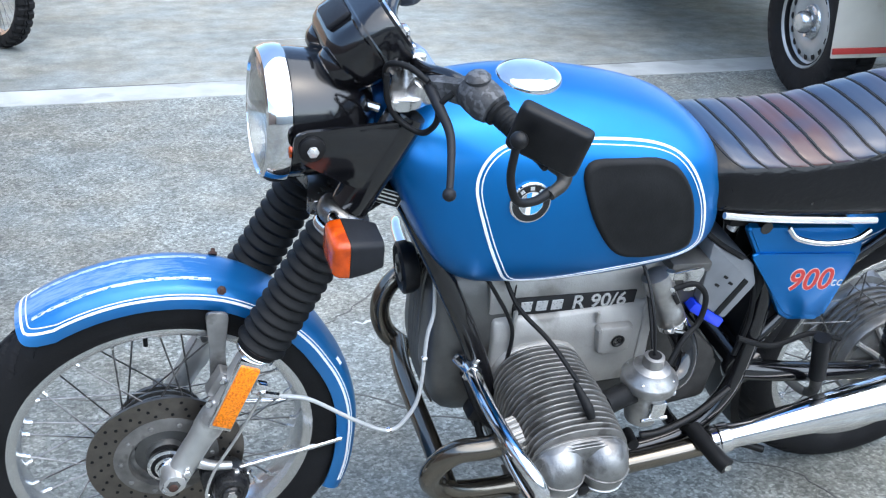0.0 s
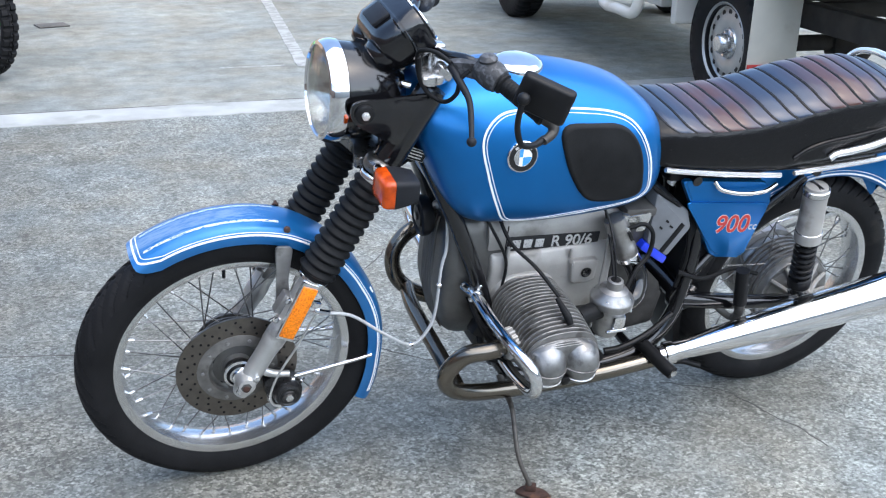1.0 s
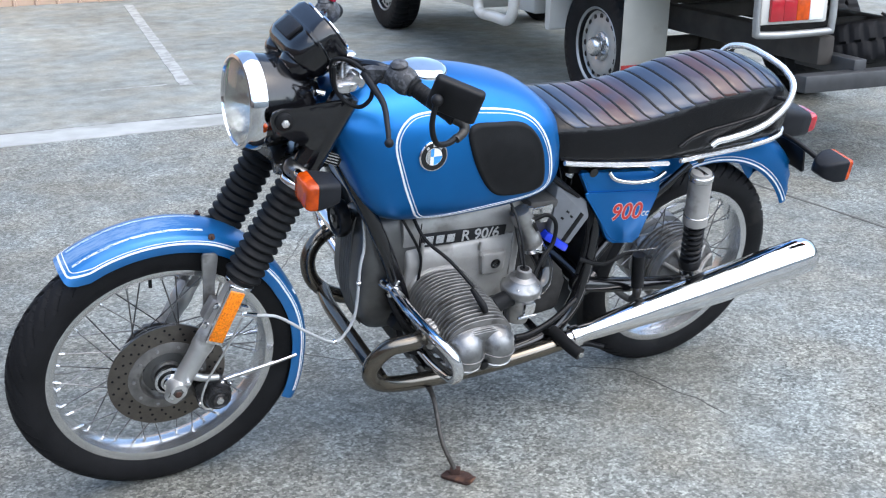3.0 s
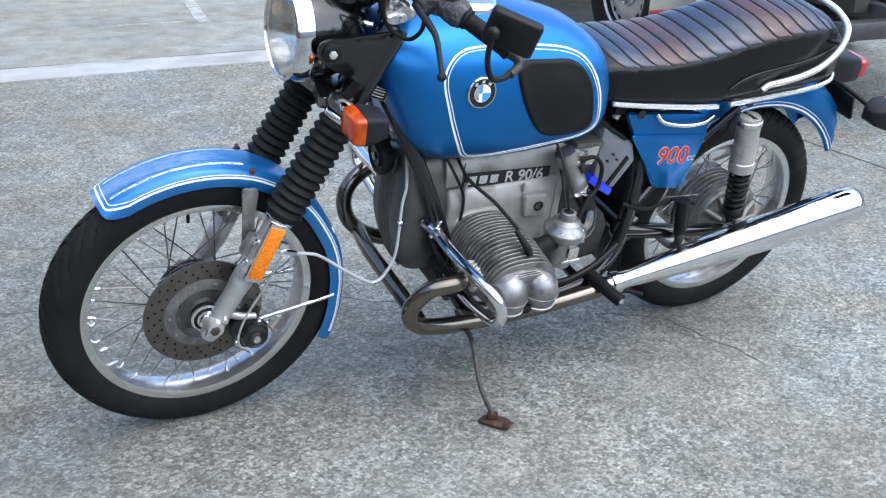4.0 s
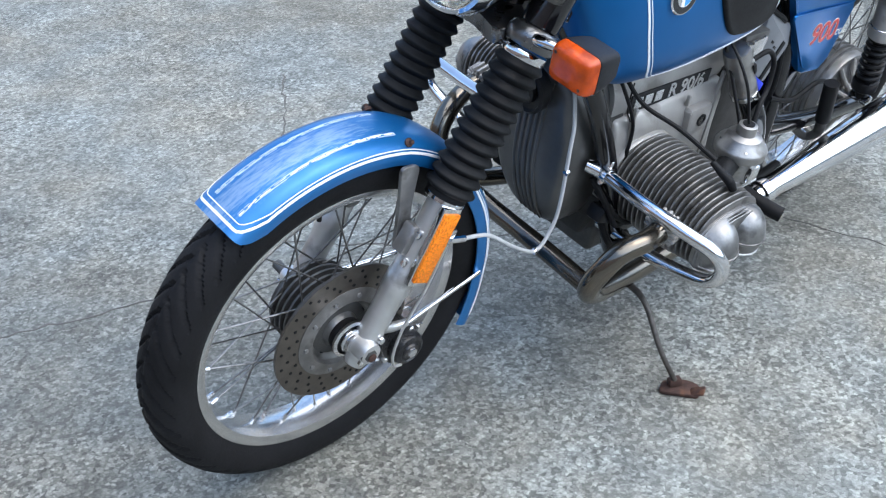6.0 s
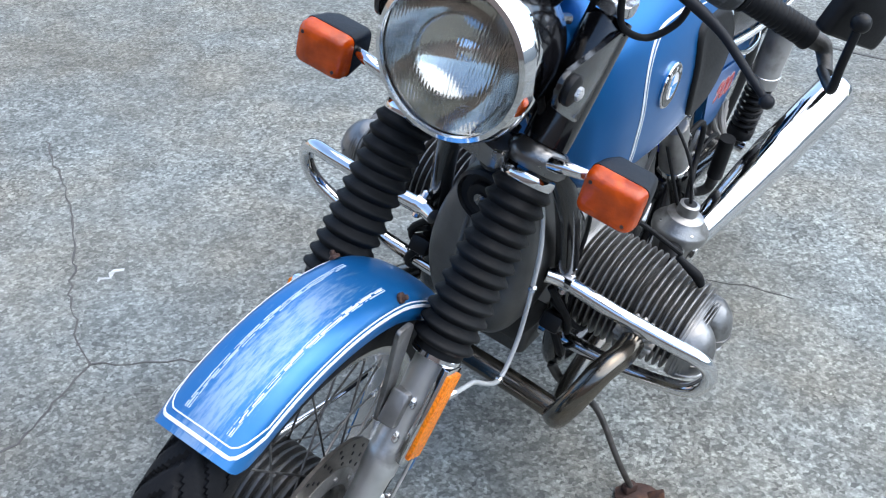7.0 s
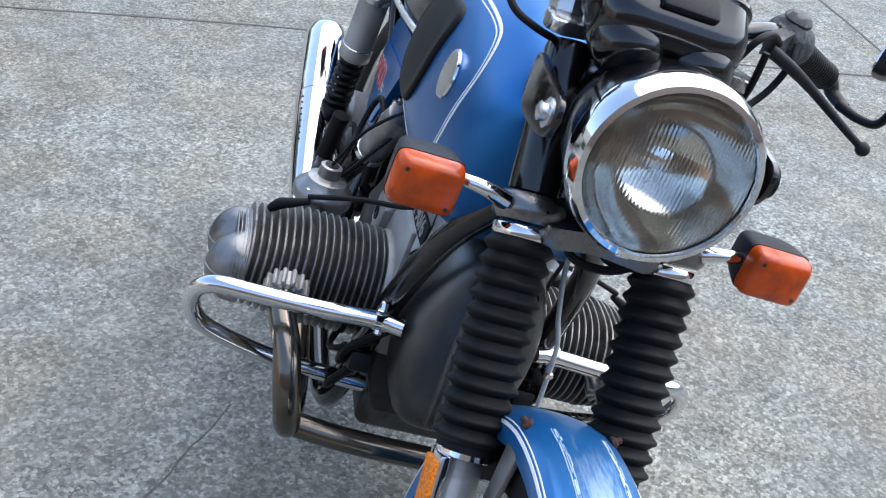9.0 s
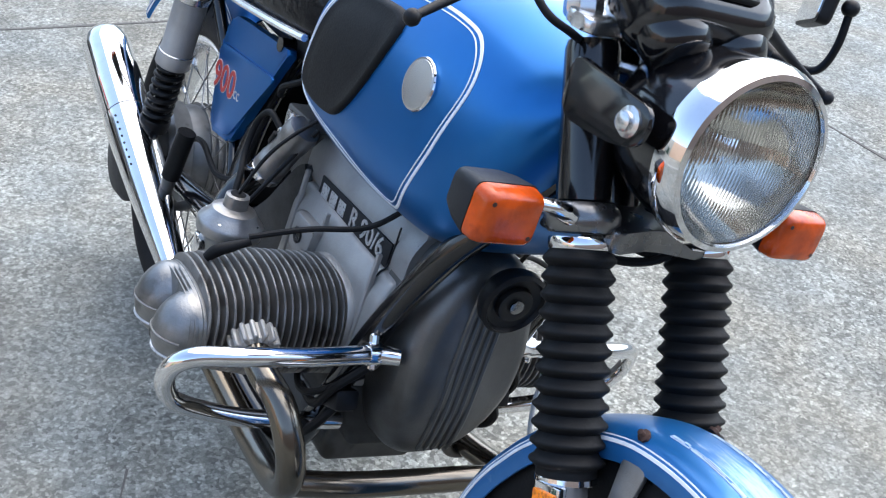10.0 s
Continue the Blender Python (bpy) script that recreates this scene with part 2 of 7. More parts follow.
def box(bm, centre, size, turn=(0, 0, 0), bevel=0.0, seg=2):
    """A box with rounded edges."""
    geo = bmesh.ops.create_cube(bm, size=1.0)
    vs = geo["verts"]
    m = pose(*centre, *turn) @ Matrix.Diagonal((*size, 1))
    bmesh.ops.transform(bm, matrix=m, verts=vs)
    if bevel:
        es = list({e for v in vs for e in v.link_edges})
        bmesh.ops.bevel(bm, geom=es, offset=bevel, segments=seg, affect="EDGES", profile=0.5)


def prism(bm, poly, lo, hi, bevel=0.0, seg=2, axes="xz"):
    """A plate of the outline poly between two heights along the third axis."""
    put = {"xz": lambda a, b, h: (a, h, b), "yz": lambda a, b, h: (h, a, b), "xy": lambda a, b, h: (a, b, h)}[axes]
    a = [bm.verts.new(put(*p, lo)) for p in poly]
    b = [bm.verts.new(put(*p, hi)) for p in poly]
    n = len(poly)
    fs = [bm.faces.new((a[i], a[(i + 1) % n], b[(i + 1) % n], b[i])) for i in range(n)]
    fs += [bm.faces.new(a[::-1]), bm.faces.new(b)]
    if bevel:
        es = list({e for f in fs for e in f.edges})
        bmesh.ops.bevel(bm, geom=es, offset=bevel, segments=seg, affect="EDGES", profile=0.5)


def rounded(pts, r, n=5):
    """A polygon with rounded corners."""
    out = []
    p = [Vector(a) for a in pts]
    for i, c in enumerate(p):
        a, b = p[i - 1], p[(i + 1) % len(p)]
        s = c + (a - c).normalized() * min(r, (a - c).length * 0.48)
        e = c + (b - c).normalized() * min(r, (b - c).length * 0.48)
        for k in range(n + 1):
            t = k / n
            out.append(tuple((1 - t) ** 2 * s + 2 * t * (1 - t) * c + t * t * e))
    return out


def part(name, bm, material, parent=None, label="", m=None, sharp=38):
    """Links bm as one mesh under its thing."""
    bmesh.ops.recalc_face_normals(bm, faces=bm.faces[:])
    me = bpy.data.meshes.new(name)
    bm.to_mesh(me)
    bm.free()
    me.shade_smooth()
    me.set_sharp_from_angle(angle=radians(sharp))
    me.materials.append(material)
    ob = new(name, me)
    if parent:
        ob.parent = parent
    if m is not None:
        ob.matrix_basis = m
    if label:
        tagged(ob, label)
    return ob


def again(ob, m, parent=None):
    """One more piece on the same mesh."""
    c = new(ob.name.split(".")[0], ob.data)
    c.parent = parent or ob.parent
    c.matrix_basis = m
    return c


def B():
    return bmesh.new()


# ---- the motorcycle: x runs back from the front axle, y to its right, z up; it leans on its side stand ----
LEANING = 13.5
bike = new("motorcycle")
bike.empty_display_size = 0.2
bike.matrix_basis = pose(0, 0, 0, LEANING, 0, 0)
tagged(bike, "blue vintage boxer-twin motorcycle leaning on its side stand", "motorcycle")
RAKE = radians(28)
STEER = Matrix.Translation((-0.09, 0, 0)) @ Matrix.Rotation(radians(-0.6), 4, Vector((math.sin(RAKE), 0, math.cos(RAKE)))) @ Matrix.Translation((0.09, 0, 0))


def wheel(name, centre, tyre_r, half, rim_r, m, label, chevrons, spokes=40, hub_r=0.055, hub_half=0.034):
    """A wire wheel: rim with its tyre, hub, spokes and nipples."""
    c = Vector(centre)
    bm = B()
    rw = half * 0.76
    prof = [(rim_r, -rw), (rim_r, -rw + 0.004), (rim_r - 0.012, -rw + 0.007), (rim_r - 0.015, -rw * 0.5), (rim_r - 0.020, -rw * 0.3), (rim_r - 0.020, rw * 0.3),
            (rim_r - 0.015, rw * 0.5), (rim_r - 0.012, rw - 0.007), (rim_r, rw - 0.004), (rim_r, rw), (rim_r - 0.004, rw + 0.001), (rim_r - 0.017, rw - 0.004),
            (rim_r - 0.021, rw * 0.6), (rim_r - 0.026, rw * 0.3), (rim_r - 0.026, -rw * 0.3), (rim_r - 0.021, -rw * 0.6), (rim_r - 0.017, -rw + 0.004), (rim_r - 0.004, -rw - 0.001)]
    lathe(bm, prof, c, (0, 1, 0), 96, ring=True)
    rim = part(name, bm, RIM, bike, label, m)
    # tyre with a cut tread
    bm = B()
    steps, cross = 760, 33
    hgt = tyre_r - rim_r
    rings = []
    for i in range(steps):
        a = 2 * math.pi * i / steps
        ring = []
        for k in range(cross + 8):
            if k < cross:
                s = -1 + 2 * k / (cross - 1)
                th = s * radians(84)
                y = half * math.sin(th)
                r = rim_r + hgt * 0.42 + hgt * 0.58 * math.cos(th) ** 0.9
                if 0.06 < abs(s) < 0.82:
                    ph = (i / steps * chevrons - abs(s) * 2.1 + (0.5 if s > 0 else 0)) % 1
                    if ph < 0.22:
                        r -= 0.0055
                elif abs(s) < 0.03:
                    r -= 0.002
            else:
                q = (k - cross) / 7
                y = half * (1.0 - 0.10 * math.sin(q * math.pi)) * (1 if q < 0.5 else -1)
                y = [half * 0.985, half * 0.93, half * 0.80, half * 0.72, -half * 0.72, -half * 0.80, -half * 0.93, -half * 0.985][k - cross]
                r = [rim_r + hgt * 0.36, rim_r + hgt * 0.16, rim_r + 0.003, rim_r - 0.006, rim_r - 0.006, rim_r + 0.003, rim_r + hgt * 0.16, rim_r + hgt * 0.36][k - cross]
            ring.append(c + Vector((r * math.cos(a), y, r * math.sin(a))))
        rings.append(ring)
    loft(bm, rings, loop=True)
    part("tyre", bm, TYRE, rim, "black rubber tyre with a grooved tread", sharp=50)
    return rim


def spokes_of(rim, centre, rim_r, hub_r, hub_half, count, m_left=1.0):
    c = Vector(centre)
    kinds = []
    for side, lead in ((-1, 1), (1, 1), (-1, -1), (1, -1)):
        bm = B()
        a0 = radians(64) * lead
        h = c + Vector((hub_r * math.sin(a0), side * hub_half, hub_r * math.cos(a0)))
        e = c + Vector((0, side * 0.006, rim_r - 0.022))
        tube(bm, [h, e], 0.0017, 6, smooth=False)
        d = (e - h).normalized()
        nip = B()
        tube(nip, [e - d * 0.017, e + d * 0.002], 0.0036, 6, smooth=False)
        kinds.append((bm, nip))
    per = count // 4
    base = Matrix.Translation(c)
    for q, (bm, nip) in enumerate(kinds):
        first = part("spoke", bm, SPOKE, rim)
        first_nipple = part("spoke_nipple", nip, NIPPLE, rim)
        for i in range(per):
            ang = 2 * math.pi * (i + q * 0.25) / per
            mm = base @ Matrix.Rotation(ang, 4, "Y") @ base.inverted()
            if i == 0:
                first.matrix_basis = mm
                first_nipple.matrix_basis = mm
            else:
                again(first, mm)
                again(first_nipple, mm)


FW, RW = (0.0, 0.0, 0.333), (1.465, 0.0, 0.322)
front_wheel = wheel("front_wheel", FW, 0.333, 0.046, 0.2585, STEER, "alloy-rimmed spoked front wheel with a disc brake", 44)
rear_wheel = wheel("rear_wheel", RW, 0.322, 0.054, 0.246, None, "alloy-rimmed spoked rear wheel", 54)
spokes_of(front_wheel, FW, 0.2585, 0.060, 0.040, 40)
spokes_of(rear_wheel, RW, 0.246, 0.075, 0.040, 40)
bm = B()
hub_prof = [(0.012, -0.075), (0.024, -0.075), (0.026, -0.052), (0.050, -0.048), (0.058, -0.044), (0.058, -0.036)]
for k in range(6):
    h = -0.030 + 0.013 * k
    hub_prof += [(0.066, h), (0.076, h + 0.001), (0.076, h + 0.005), (0.066, h + 0.006)]
hub_prof += [(0.070, 0.050), (0.060, 0.058), (0.03, 0.062), (0.012, 0.072)]
lathe(bm, hub_prof, FW, (0, 1, 0), 44)
part("hub", bm, DIRTY_ALLOY, front_wheel, "grey alloy hub")
# drilled brake disc: a ring and a carrier
bm = B()
lathe(bm, [(0.132, -0.059), (0.132, -0.054), (0.086, -0.054), (0.086, -0.059)], FW, (0, 1, 0), 72, ring=True)
disc = part("brake_disc", bm, STEEL, front_wheel, "drilled steel brake disc")
bm = B()
lathe(bm, [(0.088, -0.0600), (0.072, -0.064), (0.064, -0.064), (0.060, -0.056), (0.070, -0.054), (0.088, -0.0535)], FW, (0, 1, 0), 56, ring=True)
part("disc_carrier", bm, FIN, disc)
for k in range(10):
    a = 2 * math.pi * k / 10
    bm = B()
    lathe(bm, [(0.0042, 0.0), (0.0042, 0.003), (0.0024, 0.004)], (0.076 * math.cos(a), -0.0625, FW[2] + 0.076 * math.sin(a)), (0, -1, 0), 8)
    part("disc_bolt", bm, ALLOY, disc)
bm = B()
lathe(bm, [(0.064, -0.060), (0.060, -0.052), (0.054, -0.047), (0.042, -0.046), (0.034, -0.050), (0.029, -0.064), (0.026, -0.074), (0.024, -0.04), (0.064, -0.042)], FW, (0, 1, 0), 48, ring=True)
part("disc_hub", bm, COVER, disc, "grey alloy dished disc hub")
bm = B()
lathe(bm, [(0.030, -0.060), (0.033, -0.076), (0.030, -0.079), (0.020, -0.080), (0.020, -0.06)], FW, (0, 1, 0), 32, ring=True)
part("hub_cap", bm, SATIN, disc)
for k in range(5):
    a = 2 * math.pi * k / 5 + 0.3
    bm = B()
    lathe(bm, [(0.0068, 0.0), (0.0068, 0.0012)], (0.047 * math.cos(a), -0.0462, FW[2] + 0.047 * math.sin(a)), (0, -1, 0), 14)
    part("hub_opening", bm, SATIN, disc)
bm = B()
lathe(bm, [(0.030, -0.074), (0.0345, -0.076), (0.0345, -0.081), (0.029, -0.083), (0.027, -0.078)], FW, (0, 1, 0), 36, ring=True)
part("hub_ring", bm, CHROME, disc)
bm = B()
lathe(bm, [(0.0225, -0.079), (0.0225, -0.086), (0.0190, -0.088), (0.0190, -0.096), (0.012, -0.097), (0.012, -0.079)], FW, (0, 1, 0), 28, ring=True)
part("spindle_collar", bm, CHROME, disc, "polished spindle collar")
bm = B()
lathe(bm, [(0.0030, 0), (0.0030, 0.0008)], (0, -0.0592, 0), (0, -1, 0), 8)
hole = part("drilling", bm, SATIN, disc)
for i in range(66):
    a = 2 * math.pi * i / 66
    r = (0.096, 0.109, 0.122)[i % 3]
    mm = Matrix.Translation((r * math.cos(a), 0, FW[2] + r * math.sin(a)))
    if i == 0:
        hole.matrix_basis = mm
    else:
        again(hole, mm)
bm = B()
tube(bm, [(-0.02, 0.0, 0.333 + 0.236), (-0.019, 0.0, 0.333 + 0.200)], 0.004, 8, smooth=False)
part("valve_stem", bm, RUBBER, front_wheel)
bm = B()
lathe(bm, [(0.012, -0.118), (0.026, -0.116), (0.030, -0.098), (0.036, -0.080), (0.084, -0.066), (0.094, -0.070), (0.102, -0.070), (0.106, -0.062), (0.106, 0.04), (0.096, 0.06), (0.11, 0.065), (0.11, 0.10), (0.08, 0.125), (0.02, 0.13)], RW, (0, 1, 0), 48)
rear_hub = part("hub", bm, ALLOY, rear_wheel, "ribbed alloy rear hub")
bm = B()
tube(bm, [(RW[0] + 0.026, -0.104, RW[2]), (RW[0] + 0.060, -0.082, RW[2]), (RW[0] + 0.098, -0.070, RW[2])], [0.0075, 0.0065, 0.0055], 8)
rib0 = part("hub_rib", bm, BLOCK, rear_hub)
for i in range(1, 12):
    again(rib0, Matrix.Translation(RW) @ Matrix.Rotation(2 * math.pi * i / 12, 4, "Y") @ Matrix.Translation(RW).inverted())
for i in range(6):
    bm = B()
    lathe(bm, [(0.101, -0.052 + 0.015 * i), (0.112, -0.051 + 0.015 * i), (0.112, -0.047 + 0.015 * i), (0.101, -0.046 + 0.015 * i)], RW, (0, 1, 0), 48, ring=True)
    part("hub_fin", bm, FIN, rear_hub)


# ---- fork ----
YOKE = surf("dark_polished_alloy", (0.20, 0.20, 0.20), 0.28, 0.9, 0.2, 25, rough_vary=0.05, fine=40)
def leg_x(z):
    return 0.147 + (z - 0.579) * 0.5317


def leg_at(z, y, dx=0.0):
    return Vector((leg_x(z) + dx, y, z))


LEGDIR = (leg_at(1, 0) - leg_at(0, 0)).normalized()
for s, side in ((-1, "left"), (1, "right")):
    y = s * 0.098
    SHIFT = STEER @ Matrix.Translation((0, -0.017 if s > 0 else 0, 0))
    bm = B()
    o = leg_at(0.318, y)
    L = (leg_at(0.60, y) - o).length
    lathe(bm, [(0.006, -0.030), (0.016, -0.026), (0.021, -0.012), (0.022, 0.02), (0.0215, 0.09), (0.0228, 0.115), (0.0245, 0.120), (0.0245, 0.150), (0.0228, 0.155), (0.023, 0.20), (0.0245, L - 0.03), (0.029, L - 0.026), (0.030, L)], o, LEGDIR, 32)
    lathe(bm, [(0.010, -0.032), (0.0185, -0.030), (0.0205, -0.02), (0.0205, 0.018), (0.016, 0.026)], (0.006, y, 0.333), (0, 1, 0), 28)
    leg = part("fork_leg", bm, LEG, bike, "grey alloy fork lower leg", SHIFT)
    for dx, dz in ((-0.016, -0.012), (0.022, 0.016)):
        bm = B()
        lathe(bm, [(0.0045, 0.0), (0.0065, 0.001), (0.0065, 0.006), (0.003, 0.008)], (0.006 + dx, s * 0.120, 0.333 + dz), (0, s, 0), 6)
        part("pinch_bolt", bm, CHROME, leg)
    # brace up to the mudguard
    bm = B()
    prism(bm, rounded([(0.075, 0.480), (0.108, 0.480), (0.100, 0.56), (0.108, 0.640), (0.070, 0.645), (0.076, 0.56)], 0.012, 3), s * 0.068, s * 0.075, 0.0015)
    box(bm, (leg_x(0.50) - 0.016, s * 0.090, 0.515), (0.030, 0.026, 0.052), (0, 28, 0), 0.005)
    part("mudguard_bracket", bm, ALLOY, leg, "cast alloy mudguard bracket")
    for q in (0.485, 0.53):
        bm = B()
        lathe(bm, [(0.003, 0.0), (0.0075, 0.001), (0.0075, 0.007), (0.004, 0.009)], (leg_x(q) - 0.026, s * 0.104, q), (-0.3, s, 0), 6)
        part("bracket_bolt", bm, CHROME, leg)
    # gaiter
    bm = B()
    z0, z1, count = 0.586, 0.794, 12
    o = leg_at(z0, y)
    H = (leg_at(z1, y) - o).length
    prof = [(0.026, -0.012), (0.033, -0.012), (0.0335, 0.0)]
    for i in range(count):
        h = H * i / count
        d = H / count
        big = 0.0415 - 0.002 * i / count
        prof += [(0.0330, h + d * 0.08), (0.0365, h + d * 0.24), (big, h + d * 0.42), (big + 0.0006, h + d * 0.52), (big, h + d * 0.62), (0.0365, h + d * 0.80)]
    prof += [(0.0335, H), (0.0335, H + 0.012), (0.028, H + 0.014)]
    lathe(bm, prof, o, LEGDIR, 36)
    part("fork_gaiter", bm, RUBBER, bike, "ribbed black rubber fork gaiter", SHIFT, sharp=70)
    # clips
    bm = B()
    lathe(bm, [(0.0345, 0.0), (0.0355, 0.002), (0.0355, 0.011), (0.0345, 0.013)], leg_at(z1 + 0.001, y), LEGDIR, 32)
    part("gaiter_clip", bm, CHROME, bike, "bright metal gaiter clip", SHIFT)
    bm = B()
    lathe(bm, [(0.033, 0.0), (0.034, 0.001), (0.034, 0.007), (0.033, 0.008)], leg_at(z0 - 0.012, y), LEGDIR, 32)
    part("gaiter_clip", bm, CHROME, bike, "bright metal gaiter clip", SHIFT)
    # upper tube cover and lamp ear
    bm = B()
    lathe(bm, [(0.020, 0), (0.030, 0.004), (0.0305, 0.02), (0.0305, 0.165), (0.028, 0.175)], leg_at(0.838, y), LEGDIR, 32)
    part("fork_tube_cover", bm, BLACK_PAINT, bike, "gloss black fork tube cover", SHIFT)
    bm = B()
    prism(bm, rounded([(0.194, 0.983), (0.194, 0.943), (0.230, 0.920), (0.292, 0.882), (0.322, 0.892), (0.356, 0.985), (0.350, 0.992)] if s < 0 else [(0.194, 0.983), (0.194, 0.943), (0.230, 0.930), (0.305, 0.922), (0.330, 0.930), (0.335, 0.988)], 0.018, 4), s * 0.119, s * 0.126, 0.0015)
    ear = part("headlight_bracket", bm, BLACK_PAINT, bike, "black steel headlight bracket round the fork tube", STEER)
    bm = B()
    if s < 0:
        lathe(bm, [(0.0185, 0.0), (0.0195, 0.003), (0.0190, 0.008), (0.0130, 0.011), (0.004, 0.012)], (0.219, s * 0.126, 0.960), (0, s, 0), 18)
        knob = part("bracket_knob", bm, SATIN, ear, "black knurled knob")
        bm = B()
        lathe(bm, [(0.0085, 0.009), (0.0085, 0.016), (0.005, 0.018)], (0.219, s * 0.126, 0.960), (0, s, 0), 6)
        part("knob_nut", bm, SILVER, knob)
    else:
        lathe(bm, [(0.0165, 0.0), (0.0165, 0.003), (0.0125, 0.0045), (0.0105, 0.005), (0.0105, 0.011), (0.006, 0.013)], (0.219, s * 0.126, 0.960), (0, s, 0), 12)
        part("bracket_bolt", bm, RIM, ear, "bright hexagon bolt")
    # yoke lug
    bm = B()
    lathe(bm, [(0.018, -0.016), (0.036, -0.015), (0.041, -0.009), (0.042, 0.004), (0.039, 0.012), (0.034, 0.017), (0.020, 0.019)], leg_at(0.824, y), LEGDIR, 32)
    part("lower_yoke", bm, YOKE, bike, "cast alloy lower fork yoke", SHIFT)
    # indicator
    bm = B()
    tube(bm, [(0.258, s * 0.118, 0.836), (0.252, s * 0.145, 0.846), (0.262, s * 0.176, 0.846)], [0.0110, 0.0090, 0.0068], 14)
    stalk = part("indicator_stalk", bm, CHROME, bike, "chromed indicator stalk", STEER)
    bm = B()
    cy, cz, cx = s * 0.212, 0.843 if s < 0 else 0.837, 0.252
    rings = []
    for x, w, h in ((cx + 0.052, 0.026, 0.018), (cx + 0.050, 0.033, 0.024), (cx + 0.030, 0.038, 0.029), (cx + 0.002, 0.0415, 0.0325), (cx, 0.0415, 0.0325)):
        rings.append([(x, cy + a, cz + b) for a, b in rounded([(-w * 0.94, -h * 0.94), (w * 0.94, -h * 0.94), (w * 0.94, h * 0.94), (-w * 0.94, h * 0.94)], 0.012, 4)])
    loft(bm, rings)
    ind = part("front_indicator", bm, PLASTIC, bike, "indicator lamp with an amber lens and black plastic body", STEER)
    bm = B()
    rings = []
    for x, w, h in ((cx - 0.0005, 0.0408, 0.0318), (cx - 0.014, 0.040, 0.031), (cx - 0.020, 0.0375, 0.0285), (cx - 0.0235, 0.033, 0.0245), (cx - 0.0245, 0.018, 0.013)):
        rings.append([(x, cy + a, cz + b) for a, b in rounded([(-w * 0.94, -h * 0.94), (w * 0.94, -h * 0.94), (w * 0.94, h * 0.94), (-w * 0.94, h * 0.94)], 0.012, 4)])
    loft(bm, rings)
    lens = part("amber_lens", bm, ORANGE, ind, "ribbed amber lens")
    for a, b in ((-0.027, -0.017), (0.027, 0.017)):
        bm = B()
        lathe(bm, [(0.0026, 0), (0.0026, 0.002), (0.001, 0.0022)], (cx - 0.0222, cy + a, cz + b), (-1, 0, 0), 10)
        part("lens_screw", bm, RUST, ind)
bm = B()
prism(bm, rounded([(0.225, -0.075), (0.30, -0.06), (0.335, 0.0), (0.30, 0.06), (0.225, 0.075), (0.245, 0.0)], 0.02, 4), 0.808, 0.834, 0.004, axes="xy")
part("yoke_bridge", bm, YOKE, bike, "", STEER)
bm = B()
tube(bm, [(-0.004, -0.128, 0.333), (0.004, 0.135, 0.333)], 0.0095, 14, smooth=False)
lathe(bm, [(0.006, 0.0), (0.012, 0.001), (0.012, 0.010), (0.008, 0.012)], (0.004, -0.120, 0.333), (0, -1, 0), 6)
part("axle", bm, DIRTY_ALLOY, bike, "", STEER)
bm = B()
lathe(bm, [(0.006, 0.0), (0.0075, 0.001), (0.0075, 0.004), (0.003, 0.005)], (0.003, -0.132, 0.333), (0, -1, 0), 12)
part("axle_cap", bm, RUST, bike, "red-brown axle plug", STEER)
# reflector on the left leg, and the same on the right
for s in (-1, 1):
    d = (Vector((0.125, 0, 0.571)) - Vector((0.081, 0, 0.460))).normalized()
    ang = math.degrees(math.atan2(d.x, d.z))
    bm = B()
    box(bm, (0.108, s * 0.126, 0.514), (0.0385, 0.012, 0.146), (0, ang, s * 4), 0.002)
    holder = part("reflector_holder", bm, CHROME, bike, "bright metal reflector holder", STEER @ Matrix.Translation((0, -0.017 if s > 0 else 0, 0)))
    bm = B()
    box(bm, (0.108, s * 0.1335, 0.515), (0.032, 0.007, 0.128), (0, ang, s * 4), 0.0015)
    part("reflector", bm, REFLECTOR, holder, "amber reflector")
# caliper: two halves over the disc, a swinging arm to the leg, the piston drum outside
CALIPER = surf("worn_black_caliper", (0.012, 0.012, 0.013), 0.30, 0.1, 0.3, 50, bump=0.15, spots=(0.045, 0.043, 0.042), spot_at=0.62)
bm = B()
prism(bm, rounded([(0.048, 0.318), (0.098, 0.330), (0.134, 0.300), (0.138, 0.262), (0.104, 0.240), (0.062, 0.252)], 0.016, 4), -0.098, -0.066, 0.006, 3)
prism(bm, rounded([(0.060, 0.312), (0.098, 0.322), (0.126, 0.298), (0.130, 0.266), (0.100, 0.248), (0.066, 0.258)], 0.014, 4), -0.050, -0.030, 0.005, 3)
prism(bm, rounded([(0.100, 0.312), (0.130, 0.292), (0.132, 0.262), (0.108, 0.252)], 0.008, 3), -0.070, -0.046, 0.003, 2)
caliper = part("brake_caliper", bm, CALIPER, bike, "black brake caliper behind the fork leg", STEER)
bm = B()
lathe(bm, [(0.031, -0.004), (0.032, 0.004), (0.0315, 0.016), (0.028, 0.024), (0.022, 0.027), (0.020, 0.025), (0.016, 0.025), (0.014, 0.029), (0.004, 0.030)], (0.100, -0.096, 0.284), (0, -1, 0), 32)
part("piston_drum", bm, CALIPER, caliper, "round black piston housing")
bm = B()
lathe(bm, [(0.004, 0.034), (0.009, 0.033), (0.010, 0.027), (0.010, 0.022)], (0.100, -0.096, 0.284), (0, -1, 0), 6)
part("caliper_plug", bm, RIM, caliper, "bright hexagon plug")
